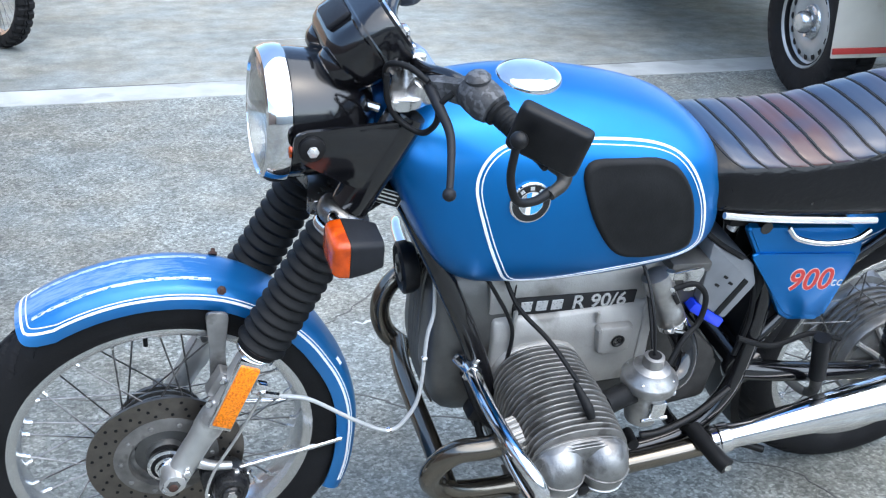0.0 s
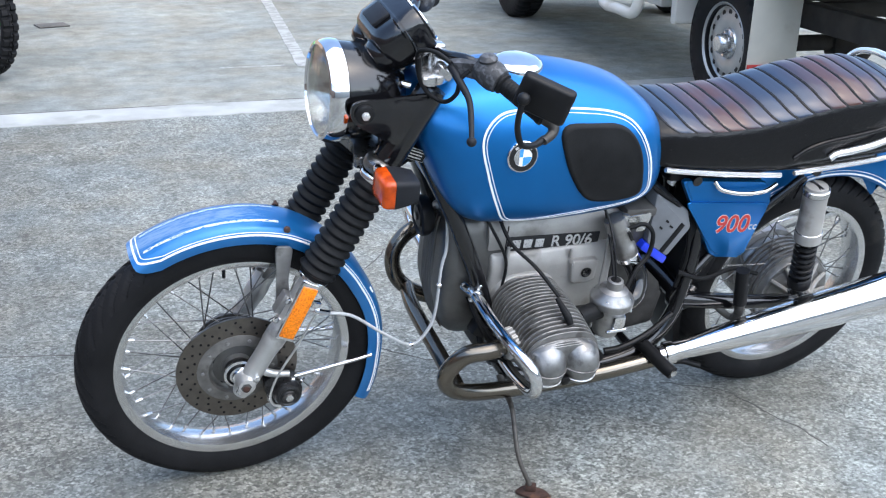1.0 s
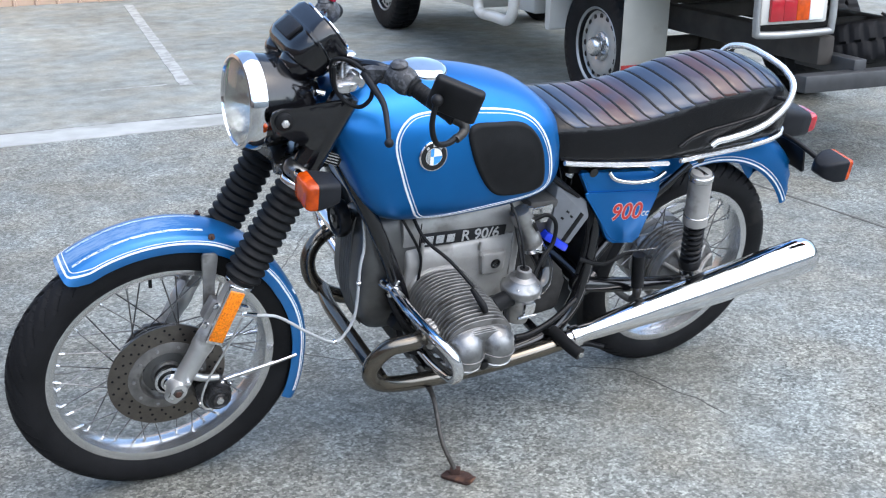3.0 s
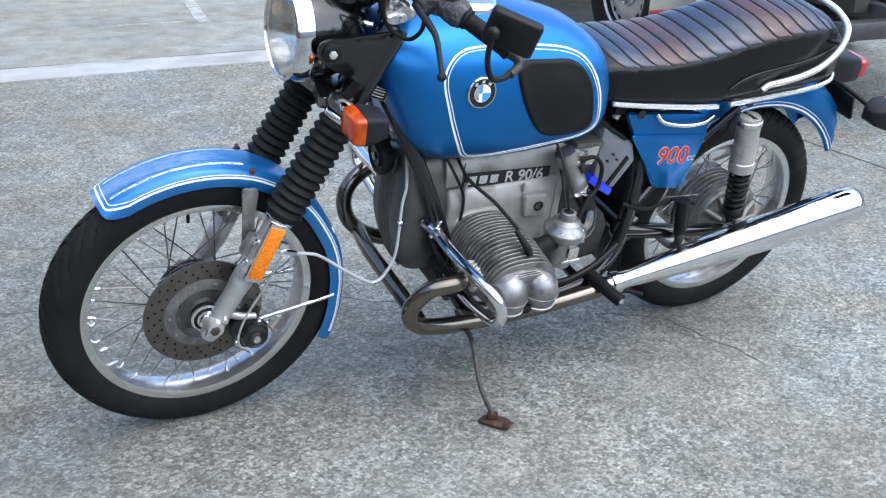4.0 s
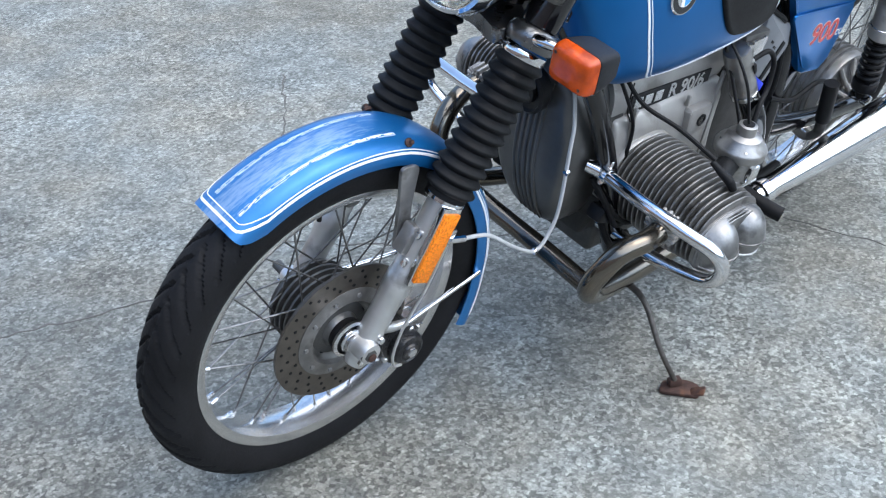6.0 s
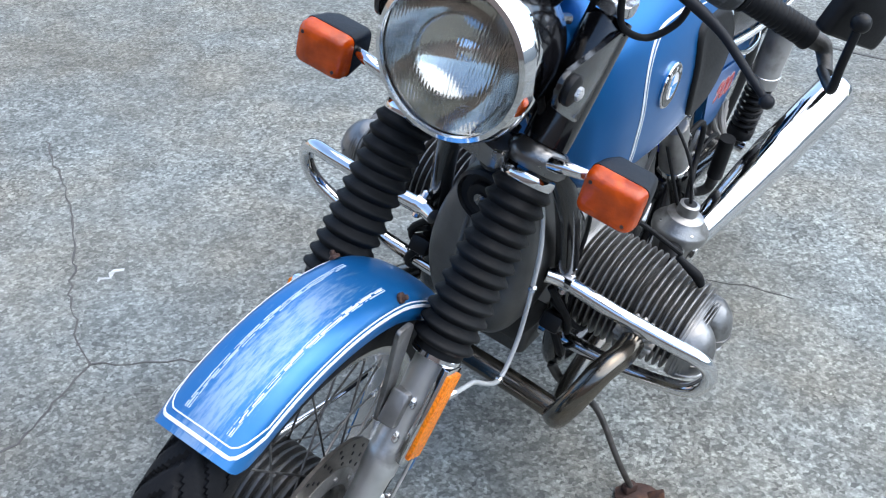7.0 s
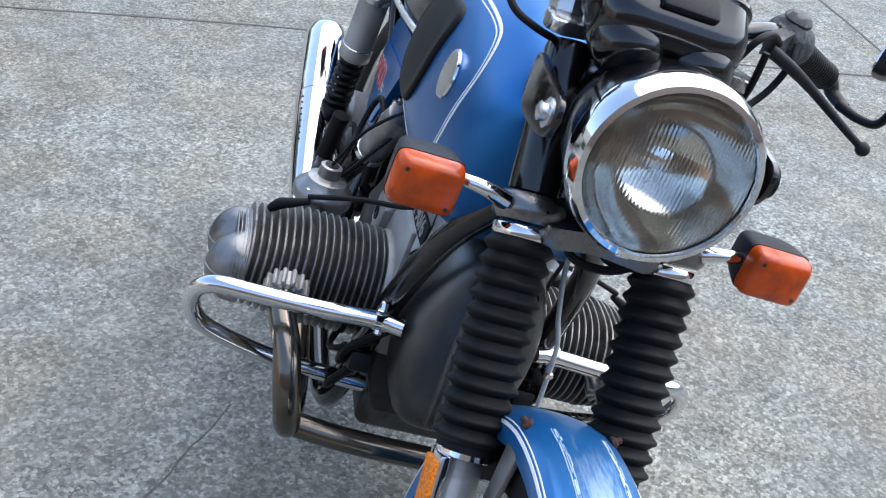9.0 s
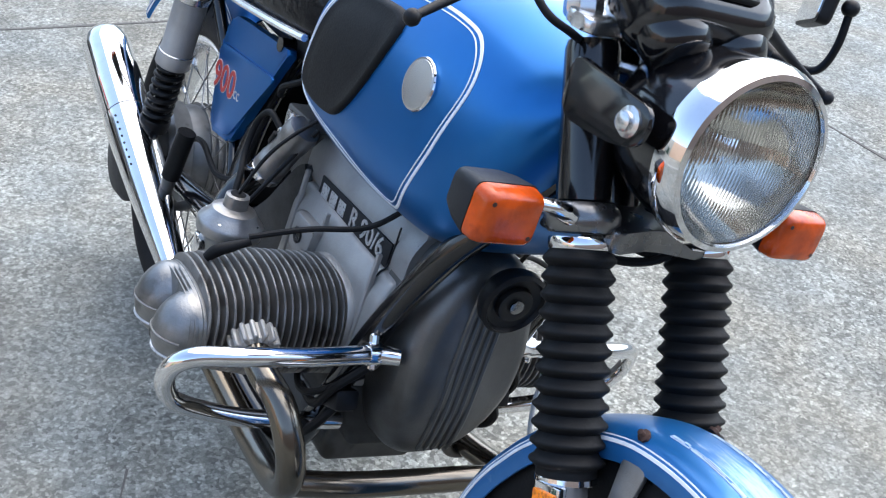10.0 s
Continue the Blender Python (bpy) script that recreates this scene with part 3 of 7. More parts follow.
for q in ((0.062, 0.268), (0.124, 0.268), (0.112, 0.314)):
    bm = B()
    lathe(bm, [(0.006, 0.0), (0.006, 0.006), (0.0035, 0.008)], (q[0], -0.098, q[1]), (0, -1, 0), 6)
    part("caliper_bolt", bm, RIM, caliper)
bm = B()
tube(bm, [(0.030, -0.092, 0.356), (0.066, -0.096, 0.336), (0.104, -0.098, 0.330)], [0.011, 0.009, 0.007], 10)
part("caliper_arm", bm, LEG, caliper, "grey alloy caliper arm")
bm = B()
lathe(bm, [(0.0035, 0.0), (0.0045, 0.002), (0.0045, 0.012), (0.0025, 0.014), (0.0025, 0.020)], (0.128, -0.094, 0.296), (0.5, -0.3, 0.8), 8)
part("bleed_screw", bm, RIM, caliper)
bm = B()
tube(bm, [(0.082, -0.122, 0.262), (0.064, -0.124, 0.272), (0.058, -0.124, 0.30), (0.074, -0.122, 0.35), (0.112, -0.122, 0.42), (0.150, -0.116, 0.492)], 0.0026, 8)
part("brake_pipe", bm, LEG, caliper)
# brake hose in a grey sleeve
bm = B()
tube(bm, [(0.135, -0.118, 0.512), (0.165, -0.124, 0.502), (0.20, -0.13, 0.498), (0.235, -0.13, 0.482), (0.312, -0.126, 0.418), (0.372, -0.122, 0.380), (0.405, -0.118, 0.402), (0.425, -0.112, 0.450), (0.432, -0.10, 0.56), (0.445, -0.085, 0.61), (0.44, -0.06, 0.70), (0.40, -0.05, 0.80)], 0.0036, 10)
part("brake_hose", bm, GREY_HOSE, bike, "pale grey brake hose looped to the frame")
for q in ((0.372, -0.122, 0.380), (0.4295, -0.106, 0.52)):
    bm = B()
    lathe(bm, [(0.0055, -0.004), (0.0065, 0), (0.0055, 0.004)], q, (1, 0, 0.2), 12)
    part("hose_clip", bm, CHROME, bike)
bm = B()
tube(bm, [(0.128, -0.105, 0.508), (0.150, -0.121, 0.506), (0.178, -0.126, 0.500)], 0.006, 8)
box(bm, (0.150, -0.118, 0.520), (0.020, 0.014, 0.014), (0, 20, 0), 0.003)
part("hose_union", bm, CHROME, bike, "", STEER)

# ---- front mudguard ----
GUARD = [(-0.0570, 0.314), (-0.0590, 0.326), (-0.0572, 0.3385), (-0.0490, 0.3490), (-0.034, 0.3545), (-0.018, 0.3568), (0, 0.3575)]
GUARD = GUARD + [(-y, r) for y, r in GUARD[-2::-1]]


def guard_point(a, s, lift=0.0):
    """A place on the mudguard: a degrees back from the top, s from -1 (left edge) to 1."""
    t = (s + 1) / 2 * (len(GUARD) - 1)
    y = float(np.interp(t, range(len(GUARD)), [g[0] for g in GUARD]))
    r = float(np.interp(t, range(len(GUARD)), [g[1] for g in GUARD]))
    r -= 0.017 * min(1, max(0, (a - 18) / 40)) - 0.010 * min(1, max(0, (a - 95) / 20))
    ny = y / 0.06
    r += lift * max(0.25, 1 - abs(ny) ** 3)
    y += lift * ny ** 3
    a = radians(a)
    return Vector((r * math.sin(a), y, 0.333 + r * math.cos(a)))


A0, A1 = -36.6, 116.0


def guard_skin(lift):
    rows = []
    steps = 90
    for i in range(steps + 1):
        a = A0 + (A1 - A0) * i / steps
        row = []
        for k in range(25):
            s = -1 + k / 12
            cut = 0.0
            if i < 8:
                cut = 7.0 * max(0, abs(s) - 0.55) ** 2 / 0.2025 * (1 - i / 8)
            row.append(guard_point(a + cut, s, lift))
        rows.append(row)
    return rows


bm = B()
outer, inner = guard_skin(0.0), guard_skin(-0.0025)
loft(bm, [o + i[::-1] for o, i in zip(outer, inner)])
guard = part("front_mudguard", bm, BLUE_WORN, bike, "blue front mudguard with worn white pinstripes", STEER, sharp=60)


def ribbon(bm, pts, width, normal_of):
    """A thin stripe that follows a curve on a surface."""
    prev = None
    n = len(pts)
    for i in range(n):
        d = (pts[min(i + 1, n - 1)] - pts[max(i - 1, 0)]).normalized()
        nn = normal_of(pts[i])
        side = d.cross(nn).normalized() * width / 2
        cur = [bm.verts.new(pts[i] - side + nn * 0.0002), bm.verts.new(pts[i] - side * 0.8 + nn * 0.0010), bm.verts.new(pts[i] + side * 0.8 + nn * 0.0010), bm.verts.new(pts[i] + side + nn * 0.0002)]
        if prev:
            for q in range(3):
                bm.faces.new((prev[q], prev[q + 1], cur[q + 1], cur[q]))
        prev = cur


def guard_normal(p):
    c = Vector((0, 0, 0.333))
    d = Vector((p.x, 0, p.z - 0.333)).normalized()
    k = max(-1, min(1, p.y / 0.06))
    return (d * math.sqrt(max(0.02, 1 - k * k)) + Vector((0, k, 0))).normalized()


def stripe_round(off):
    """The edge line: along one side, across the front and back along the other."""
    sides = 0.70 - off
    fr = A0 + 1.9 + off * 22
    pts = []
    for a in np.linspace(112, fr + 7, 60):
        pts.append(guard_point(a, -sides))
    for k in np.linspace(0, 1, 24):
        s = -sides + 2 * sides * k
        edge = max(0.0, abs(s) / sides - 0.6) / 0.4
        pts.append(guard_point(fr + 7 * edge ** 2, s))
    for a in np.linspace(fr + 7, 112, 60):
        pts.append(guard_point(a, sides))
    return pts


for off, w in ((0.0, 0.0046), (0.075, 0.0018)):
    bm = B()
    ribbon(bm, stripe_round(off), w, guard_normal)
    part("pinstripe", bm, WHITE_LINE, guard, "white pinstripe along the edge")


def worn_line(s, a0, a1, seed):
    rnd = random.Random(seed)
    bm = B()
    a = a0
    while a < a1:
        step = rnd.uniform(0.8, 4.5)
        b = min(a1, a + step)
        wob = rnd.uniform(-0.005, 0.005)
        ribbon(bm, [guard_point(x, s + wob) for x in np.linspace(a, b, 4)], rnd.uniform(0.0006, 0.0022), guard_normal)
        a = b - 0.1 if rnd.random() < 0.5 else b + rnd.uniform(0.2, 1.6)
    return bm


for s, q in ((-0.30, 3), (0.26, 5), (-0.275, 8), (0.235, 9), (-0.325, 12), (0.285, 14)):
    part("worn_pinstripe", worn_line(s, A0 + 5, 14, q), PEEL if q != 3 else WHITE_LINE, guard, "scuffed white pinstripe on the crown")["kind"] = "stuff"
for s in (-1, 1):
    bm = B()
    p = guard_point(16.5, s * 0.50)
    lathe(bm, [(0.007, 0), (0.0075, 0.004), (0.004, 0.006), (0.0035, 0.011), (0.001, 0.012)], p, guard_normal(p), 8)
    part("mudguard_bolt", bm, RUST, guard, "rusty mudguard bolt")
    bm = B()
    tube(bm, [(0.095, s * 0.090, 0.306), (0.13, s * 0.082, 0.308), (0.24, s * 0.066, 0.311), (0.305, s * 0.060, 0.318)], 0.0048, 10)
    part("mudguard_stay", bm, CHROME, guard, "bright mudguard stay")
bm = B()
p = guard_point(63, -0.55)
ribbon(bm, [guard_point(a, -0.45) for a in (61, 62.5, 64)], 0.008, guard_normal)
part("paint_chip", bm, WHITE_LINE, guard)

# ---- headlight ----
PERCH = surf("weathered_plastic", (0.030, 0.031, 0.034), 0.6, 0, 0.35, 130, bump=0.25, spots=(0.085, 0.088, 0.095), spot_at=0.50)
BOWL = surf("aged_reflector", (0.62, 0.595, 0.55), 0.07, 1.0, 0.2, 40, rough_vary=0.04, spots=(0.30, 0.28, 0.25), spot_at=0.58)
HL = Vector((0.166, 0.0, 0.952))          # middle of the glass
HLDIR = Vector((-1, 0, 0.03)).normalized()
bm = B()
lathe(bm, [(0.030, -0.172), (0.060, -0.160), (0.083, -0.130), (0.095, -0.085), (0.099, -0.040), (0.0985, -0.030), (0.094, -0.034), (0.088, -0.085), (0.06, -0.14), (0.03, -0.155)], HL, HLDIR, 56)
headlight = part("headlight", bm, BLACK_PAINT, bike, "round headlight in a gloss black shell with a chrome ring", STEER)
bm = B()
lathe(bm, [(0.0995, -0.034), (0.1030, -0.031), (0.1040, -0.022), (0.1025, -0.010), (0.097, 0.002), (0.091, 0.004), (0.089, -0.001), (0.094, -0.012), (0.096, -0.03)], HL, HLDIR, 72, ring=True)
part("headlight_ring", bm, CHROME, headlight, "polished chrome headlight ring")
bm = B()
lathe(bm, [(0.0895, -0.012), (0.084, -0.030), (0.068, -0.056), (0.045, -0.076), (0.020, -0.086), (0.011, -0.087), (0.011, -0.086), (0.020, -0.084), (0.045, -0.074), (0.068, -0.054), (0.084, -0.028), (0.0905, -0.010)], HL, HLDIR, 56, ring=True)
part("headlight_reflector", bm, BOWL, headlight, "mirror-bright bowl reflector")
bm = B()
lathe(bm, [(0.010, -0.086), (0.010, -0.055), (0.006, -0.045), (0.001, -0.044)], HL, HLDIR, 20)
part("bulb", bm, RIM, headlight)
bm = B()
lathe(bm, [(0.016, -0.060), (0.0175, -0.050), (0.014, -0.040), (0.006, -0.035), (0.001, -0.034)], HL, HLDIR, 24)
part("bulb_shield", bm, CHROME, headlight, "bright bulb shield")
# glass: a shallow dome whose inside carries upright flutes
bm = B()
R = 0.0905
u, v = Vector((0, 1, 0)), HLDIR.cross(Vector((0, 1, 0)))
rings = []
COLS, ROWS, FLUTE = 264, 14, 0.0046
for i in range(COLS + 1):
    y = R * 0.9985 * (2 * i / COLS - 1)
    half = math.sqrt(R * R - y * y)
    bead = 0.00042 * abs(math.sin(math.pi * y / FLUTE))
    front, back = [], []
    for k in range(ROWS + 1):
        h = half * (2 * k / ROWS - 1)
        dome = 0.013 * (1 - (y * y + h * h) / (R * R))
        p = HL + u * y + v * h
        rim = min(1.0, 6 * (1 - abs(2 * k / ROWS - 1)))
        front.append(p + HLDIR * dome)
        back.append(p + HLDIR * (dome - 0.0042 + bead * rim))
    rings.append(front + back[::-1])
loft(bm, rings)
lens = part("headlight_glass", bm, LENS, headlight, "fluted clear headlight glass")
lens.visible_shadow = False
# lower trim where the lamp body meets the ring
bm = B()
box(bm, HL + Vector((0.03, 0, -0.104)), (0.03, 0.018, 0.010), (0, 0, 0), 0.003)
part("ring_clip", bm, CHROME, headlight)

# ---- instruments ----
bm = B()
rings = []
for d, w, h in ((-0.078, 0.060, 0.024), (-0.072, 0.082, 0.042), (-0.060, 0.093, 0.053), (-0.040, 0.098, 0.060), (0.0, 0.099, 0.061), (0.004, 0.102, 0.064), (0.010, 0.102, 0.064), (0.013, 0.099, 0.061), (0.045, 0.098, 0.062), (0.058, 0.094, 0.058)):
    rings.append([(d, a, b) for a, b in rounded([(-w, -h), (w, -h), (w, h), (-w, h)], 0.048, 8)])
loft(bm, rings)
PODM = STEER @ pose(0.322, 0.014, 1.067, 0, -36, 0) @ Matrix.Diagonal((0.80, 0.86, 0.84, 1))
pod = part("instrument_pod", bm, BLACK_PAINT, bike, "black twin-dial instrument housing above the headlight", PODM)
for s in (-1, 1):
    bm = B()
    lathe(bm, [(0.012, -0.103), (0.030, -0.099), (0.041, -0.088), (0.0465, -0.070), (0.0475, -0.050), (0.0475, -0.02)], (0, s * 0.047, -0.004), (1, 0, 0), 36)
    part("gauge_back", bm, BLACK_PAINT, pod, "gloss black rounded gauge body")
    bm = B()
    lathe(bm, [(0.047, 0.055), (0.0475, 0.064), (0.044, 0.066), (0.043, 0.060), (0.002, 0.0600)], (0, s * 0.047, 0.0), (1, 0, 0), 36)
    part("dial", bm, SATIN, pod, "dark round instrument dial")
    bm = B()
    lathe(bm, [(0.046, 0.062), (0.049, 0.064), (0.049, 0.068), (0.046, 0.068)], (0, s * 0.047, 0.0), (1, 0, 0), 36, ring=True)
    part("dial_ring", bm, CHROME, pod)
bm = B()
box(bm, (-0.020, 0, 0.064), (0.050, 0.075, 0.012), (0, 0, 0), 0.004)
part("warning_panel", bm, PLASTIC, pod, "dark smoked panel")
bm = B()
tube(bm, [(0.29, -0.03, 1.0), (0.31, -0.045, 0.985), (0.335, -0.06, 0.98)], 0.007, 8)
tube(bm, [(0.29, 0.03, 1.0), (0.31, 0.045, 0.985), (0.335, 0.06, 0.98)], 0.007, 8)
lathe(bm, [(0.009, 0), (0.009, 0.03), (0.006, 0.032)], (0.272, 0.0, 0.995), (0, 0, 1), 12)
part("pod_bracket", bm, RIM, bike, "", STEER)

# ---- steering head, top yoke and bars ----
bm = B()
tube(bm, [leg_at(0.80, 0, 0.055), leg_at(1.005, 0, 0.055)], 0.034, 24, smooth=False)
part("steering_head", bm, BLACK_PAINT, bike, "gloss black steering head")
bm = B()
prism(bm, rounded([(0.325, -0.125), (0.375, -0.128), (0.43, -0.05), (0.43, 0.05), (0.375, 0.128), (0.325, 0.125), (0.36, 0.03), (0.36, -0.03)], 0.018, 4), 1.008, 1.024, 0.004, axes="xy")
for s in (-1, 1):
    lathe(bm, [(0.020, 0), (0.022, 0.004), (0.022, 0.020), (0.016, 0.026), (0.006, 0.028)], leg_at(1.015, s * 0.098), LEGDIR, 8)
top_yoke = part("top_yoke", bm, RIM, bike, "bright plated top fork yoke", STEER)
for s in (-1, 1):
    bm = B()
    box(bm, (0.385, s * 0.045, 1.038), (0.036, 0.026, 0.050), (0, 0, 0), 0.007, 3)
    part("bar_clamp", bm, RIM, top_yoke)
BAR = [(0.385, 0.0, 1.048), (0.385, 0.055, 1.048), (0.388, 0.10, 1.058), (0.412, 0.150, 1.068), (0.448, 0.206, 1.054), (0.513, 0.308, 1.014)]
bm = B()
tube(bm, [(x, -y, z) for x, y, z in BAR[::-1]] + BAR[1:], 0.011, 14)
bars = part("handlebar", bm, BLACK_PAINT, bike, "dark handlebar with black rubber grips", STEER)
GDIR = (Vector(BAR[5]) - Vector(BAR[4])).normalized()
for s in (-1, 1):
    f = lambda p: Vector((p[0], s * p[1], p[2]))
    d = f(GDIR)
    g0 = f(Vector(BAR[4]) + GDIR * 0.012)
    bm = B()
    prof = [(0.012, 0.0), (0.021, 0.0), (0.021, 0.005), (0.0165, 0.008)]
    for k in range(13):
        prof += [(0.0165, 0.010 + k * 0.0068), (0.0174, 0.012 + k * 0.0068), (0.0174, 0.0145 + k * 0.0068)]
    prof += [(0.0185, 0.100), (0.0185, 0.106), (0.012, 0.108)]
    lathe(bm, prof, g0, d, 24)
    part("grip", bm, RUBBER, bars, "ribbed black rubber grip")
    # switch housing and perch
    bm = B()
    lathe(bm, [(0.012, -0.062), (0.021, -0.058), (0.0265, -0.048), (0.0285, -0.034), (0.0285, -0.016), (0.024, -0.004), (0.015, 0.0)], g0, d, 26)
    pc = g0 - d * 0.034
    root = Vector((0.379, s * 0.143, 1.056))
    loft(bm, [[p + Vector((0, 0, h)) + Vector((s * 0.0, w, 0)) for h, w in ((0.016 * k, -0.013 * k), (0.016 * k, 0.013 * k), (-0.013 * k, 0.013 * k), (-0.013 * k, -0.013 * k))] for p, k in ((pc, 1.3), (pc.lerp(root, 0.5), 1.05), (pc.lerp(root, 0.85), 0.85), (root, 0.7))])
    perch = part("lever_perch", bm, PERCH, bars, "weathered grey-black lever perch and switch housing")
    bm = B()
    lathe(bm, [(0.018, 0.0), (0.0185, 0.004), (0.013, 0.010), (0.004, 0.012)], pc + Vector((-0.004, 0, 0.024)), (-0.2, 0, 1), 20)
    part("perch_cap", bm, PERCH, perch)
    bm = B()
    tip = Vector((0.364, s * 0.309, 0.982))
    tube(bm, [root, root.lerp(tip, 0.25) + Vector((0.008, 0, 0.004)), root.lerp(tip, 0.5) + Vector((0.016, 0, 0.004)), root.lerp(tip, 0.8) + Vector((0.008, 0, 0.001)), tip], [0.0085, 0.0078, 0.0062, 0.0052, 0.0048], 12)
    bmesh.ops.create_icosphere(bm, subdivisions=2, radius=0.0095, matrix=Matrix.Translation(tip))
    part("lever", bm, PLASTIC if s < 0 else SATIN, bars, "dark clutch or brake lever with a ball end")
    bm = B()
    lathe(bm, [(0.004, 0.0), (0.0075, 0.001), (0.0075, 0.006), (0.005, 0.007)], pc + Vector((-0.008, -s * 0.006, -0.018)), (-0.3, -0.5, -0.8), 10)
    part("screw", bm, CHROME, perch)
    if s > 0:
        bm = B()
        lathe(bm, [(0.010, 0.0), (0.011, 0.003), (0.011, 0.012), (0.008, 0.015)], pc + Vector((0.004, -0.012, 0.030)), (0.3, 0, 1), 16)
        part("kill_switch", bm, RED, perch, "red kill switch")
# mirror on the left bar end
bm = B()
e = Vector((0.519, -0.318, 1.009))
tube(bm, [Vector((0.509, -0.303, 1.015)), e, e + Vector((-0.004, -0.010, -0.012)), e + Vector((-0.026, -0.022, -0.020))], [0.0120, 0.0115, 0.0095, 0.0080], 14)
part("mirror_clamp", bm, DIRTY_ALLOY, bars, "grey metal bar-end mirror clamp")
bm = B()
tube(bm, [e + Vector((-0.022, -0.015, -0.019)), (0.468, -0.350, 0.988), (0.438, -0.360, 0.998), (0.425, -0.359, 1.034), (0.428, -0.357, 1.080)], [0.0072, 0.0062, 0.0058, 0.0055, 0.0055], 12)
bmesh.ops.create_icosphere(bm, subdivisions=3, radius=0.0120, matrix=Matrix.Translation((0.430, -0.357, 1.086)))
part("mirror_arm", bm, SATIN, bars, "black curved mirror arm")
ax = Vector((0.0808, -0.0430, -0.0347)).normalized()
upv = Vector((-0.0148, 0.0007, 0.0684))
upv = (upv - ax * upv.dot(ax) * 0.6).normalized()
nrm = ax.cross(upv).normalized()
MM = Matrix.Translation((0.474, -0.3505, 1.080)) @ Matrix((ax, upv, nrm)).transposed().to_4x4()
bm = B()
rings = []
for h, k in ((-0.009, 1.0), (0.003, 1.0), (0.008, 0.95), (0.011, 0.84)):
    rings.append([(a * k, b * k, h) for a, b in rounded([(-0.050, -0.035), (0.050, -0.035), (0.050, 0.035), (-0.050, 0.035)], 0.010, 5)])
loft(bm, rings)
mirror = part("mirror", bm, SATIN, bars, "rectangular black mirror turned away", MM)
bm = B()
prism(bm, rounded([(-0.046, -0.031), (0.046, -0.031), (0.046, 0.031), (-0.046, 0.031)], 0.009, 5), -0.0115, -0.0088, axes="xy")
part("mirror_glass", bm, CHROME, mirror)
# cables and wiring at the bars
for s, pts in ((1, [(0.325, -0.115, 1.063), (0.328, -0.118, 1.025), (0.345, -0.125, 0.995), (0.372, -0.148, 0.985), (0.384, -0.172, 1.012), (0.385, -0.180, 1.045), (0.40, -0.185, 1.065)]),
               (1, [(0.375, -0.150, 1.066), (0.352, -0.125, 1.078), (0.33, -0.10, 1.07), (0.335, -0.085, 1.03), (0.36, -0.07, 0.97), (0.39, -0.05, 0.93)]),
               (1, [(0.42, 0.19, 1.062), (0.385, 0.180, 1.040), (0.352, 0.165, 1.016), (0.344, 0.135, 1.004), (0.365, 0.10, 0.992)])):
    bm = B()
    tube(bm, pts, 0.0045, 10)
    part("control_cable", bm, RUBBER, bike, "black control cable", STEER)
for pts, r in (([(0.30, -0.045, 1.00), (0.315, -0.05, 0.94), (0.345, -0.03, 0.87), (0.40, 0.0, 0.82)], 0.006), ([(0.30, 0.04, 1.0), (0.325, 0.06, 0.93), (0.34, 0.05, 0.85), (0.39, 0.03, 0.76)], 0.006),
               ([(0.32, 0.0, 1.0), (0.345, 0.01, 0.93), (0.36, -0.01, 0.86)], 0.008), ([(0.25, -0.09, 0.84), (0.262, -0.07, 0.80), (0.30, -0.04, 0.78), (0.36, -0.03, 0.80)], 0.005),
               ([(0.26, -0.06, 0.95), (0.285, -0.085, 0.86), (0.27, -0.055, 0.79), (0.32, -0.01, 0.76), (0.38, 0.0, 0.79)], 0.0055)):
    bm = B()
    tube(bm, pts, r, 8)
    part("wiring", bm, RUBBER, bike, "", STEER)
# maker's plate on the steering head
bm = B()
box(bm, (0.346, -0.083, 0.840), (0.052, 0.0012, 0.026), (0, 20, -6), 0.0004, 1)
plate = part("maker_plate", bm, SILVER, bike, "small metal maker's plate with unreadable lines")
bm = B()
box(bm, (0.346, -0.0842, 0.840), (0.049, 0.0012, 0.0235), (0, 20, -6))
part("plate_field", bm, SATIN, plate)
bm = B()
box(bm, (0.352, -0.060, 0.840), (0.020, 0.044, 0.016), (0, 20, -6), 0.003)
part("plate_mount", bm, SATIN, plate)
for k in range(3):
    bm = B()
    box(bm, (0.346 + 0.0022 * (1 - k), -0.0852, 0.847 - 0.0062 * k), (0.036, 0.0010, 0.0022), (0, 20, -6))
    part("plate_line", bm, SILVER, plate)
bm = B()
box(bm, (0.350, -0.070, 0.875), (0.014, 0.002, 0.030), (0, 28, 0), 0.006, 3)
part("lock_cover", bm, SILVER, bike)
# horn in front of the engine, on the right downtube
bm = B()
lathe(bm, [(0.012, 0.022), (0.040, 0.016), (0.046, 0.004), (0.046, -0.010), (0.041, -0.014), (0.038, -0.008), (0.026, -0.006), (0.024, -0.013), (0.010, -0.014), (0.003, -0.010)], (0.420, 0.006, 0.634), (1, -0.05, 0.1), 36)
horn = part("horn", bm, SATIN, bike, "round black horn")
bm = B()
lathe(bm, [(0.009, 0.0), (0.010, -0.003), (0.004, -0.004)], (0.406, 0.007, 0.633), (1, -0.05, 0.1), 16)
part("horn_boss", bm, YOKE, horn)

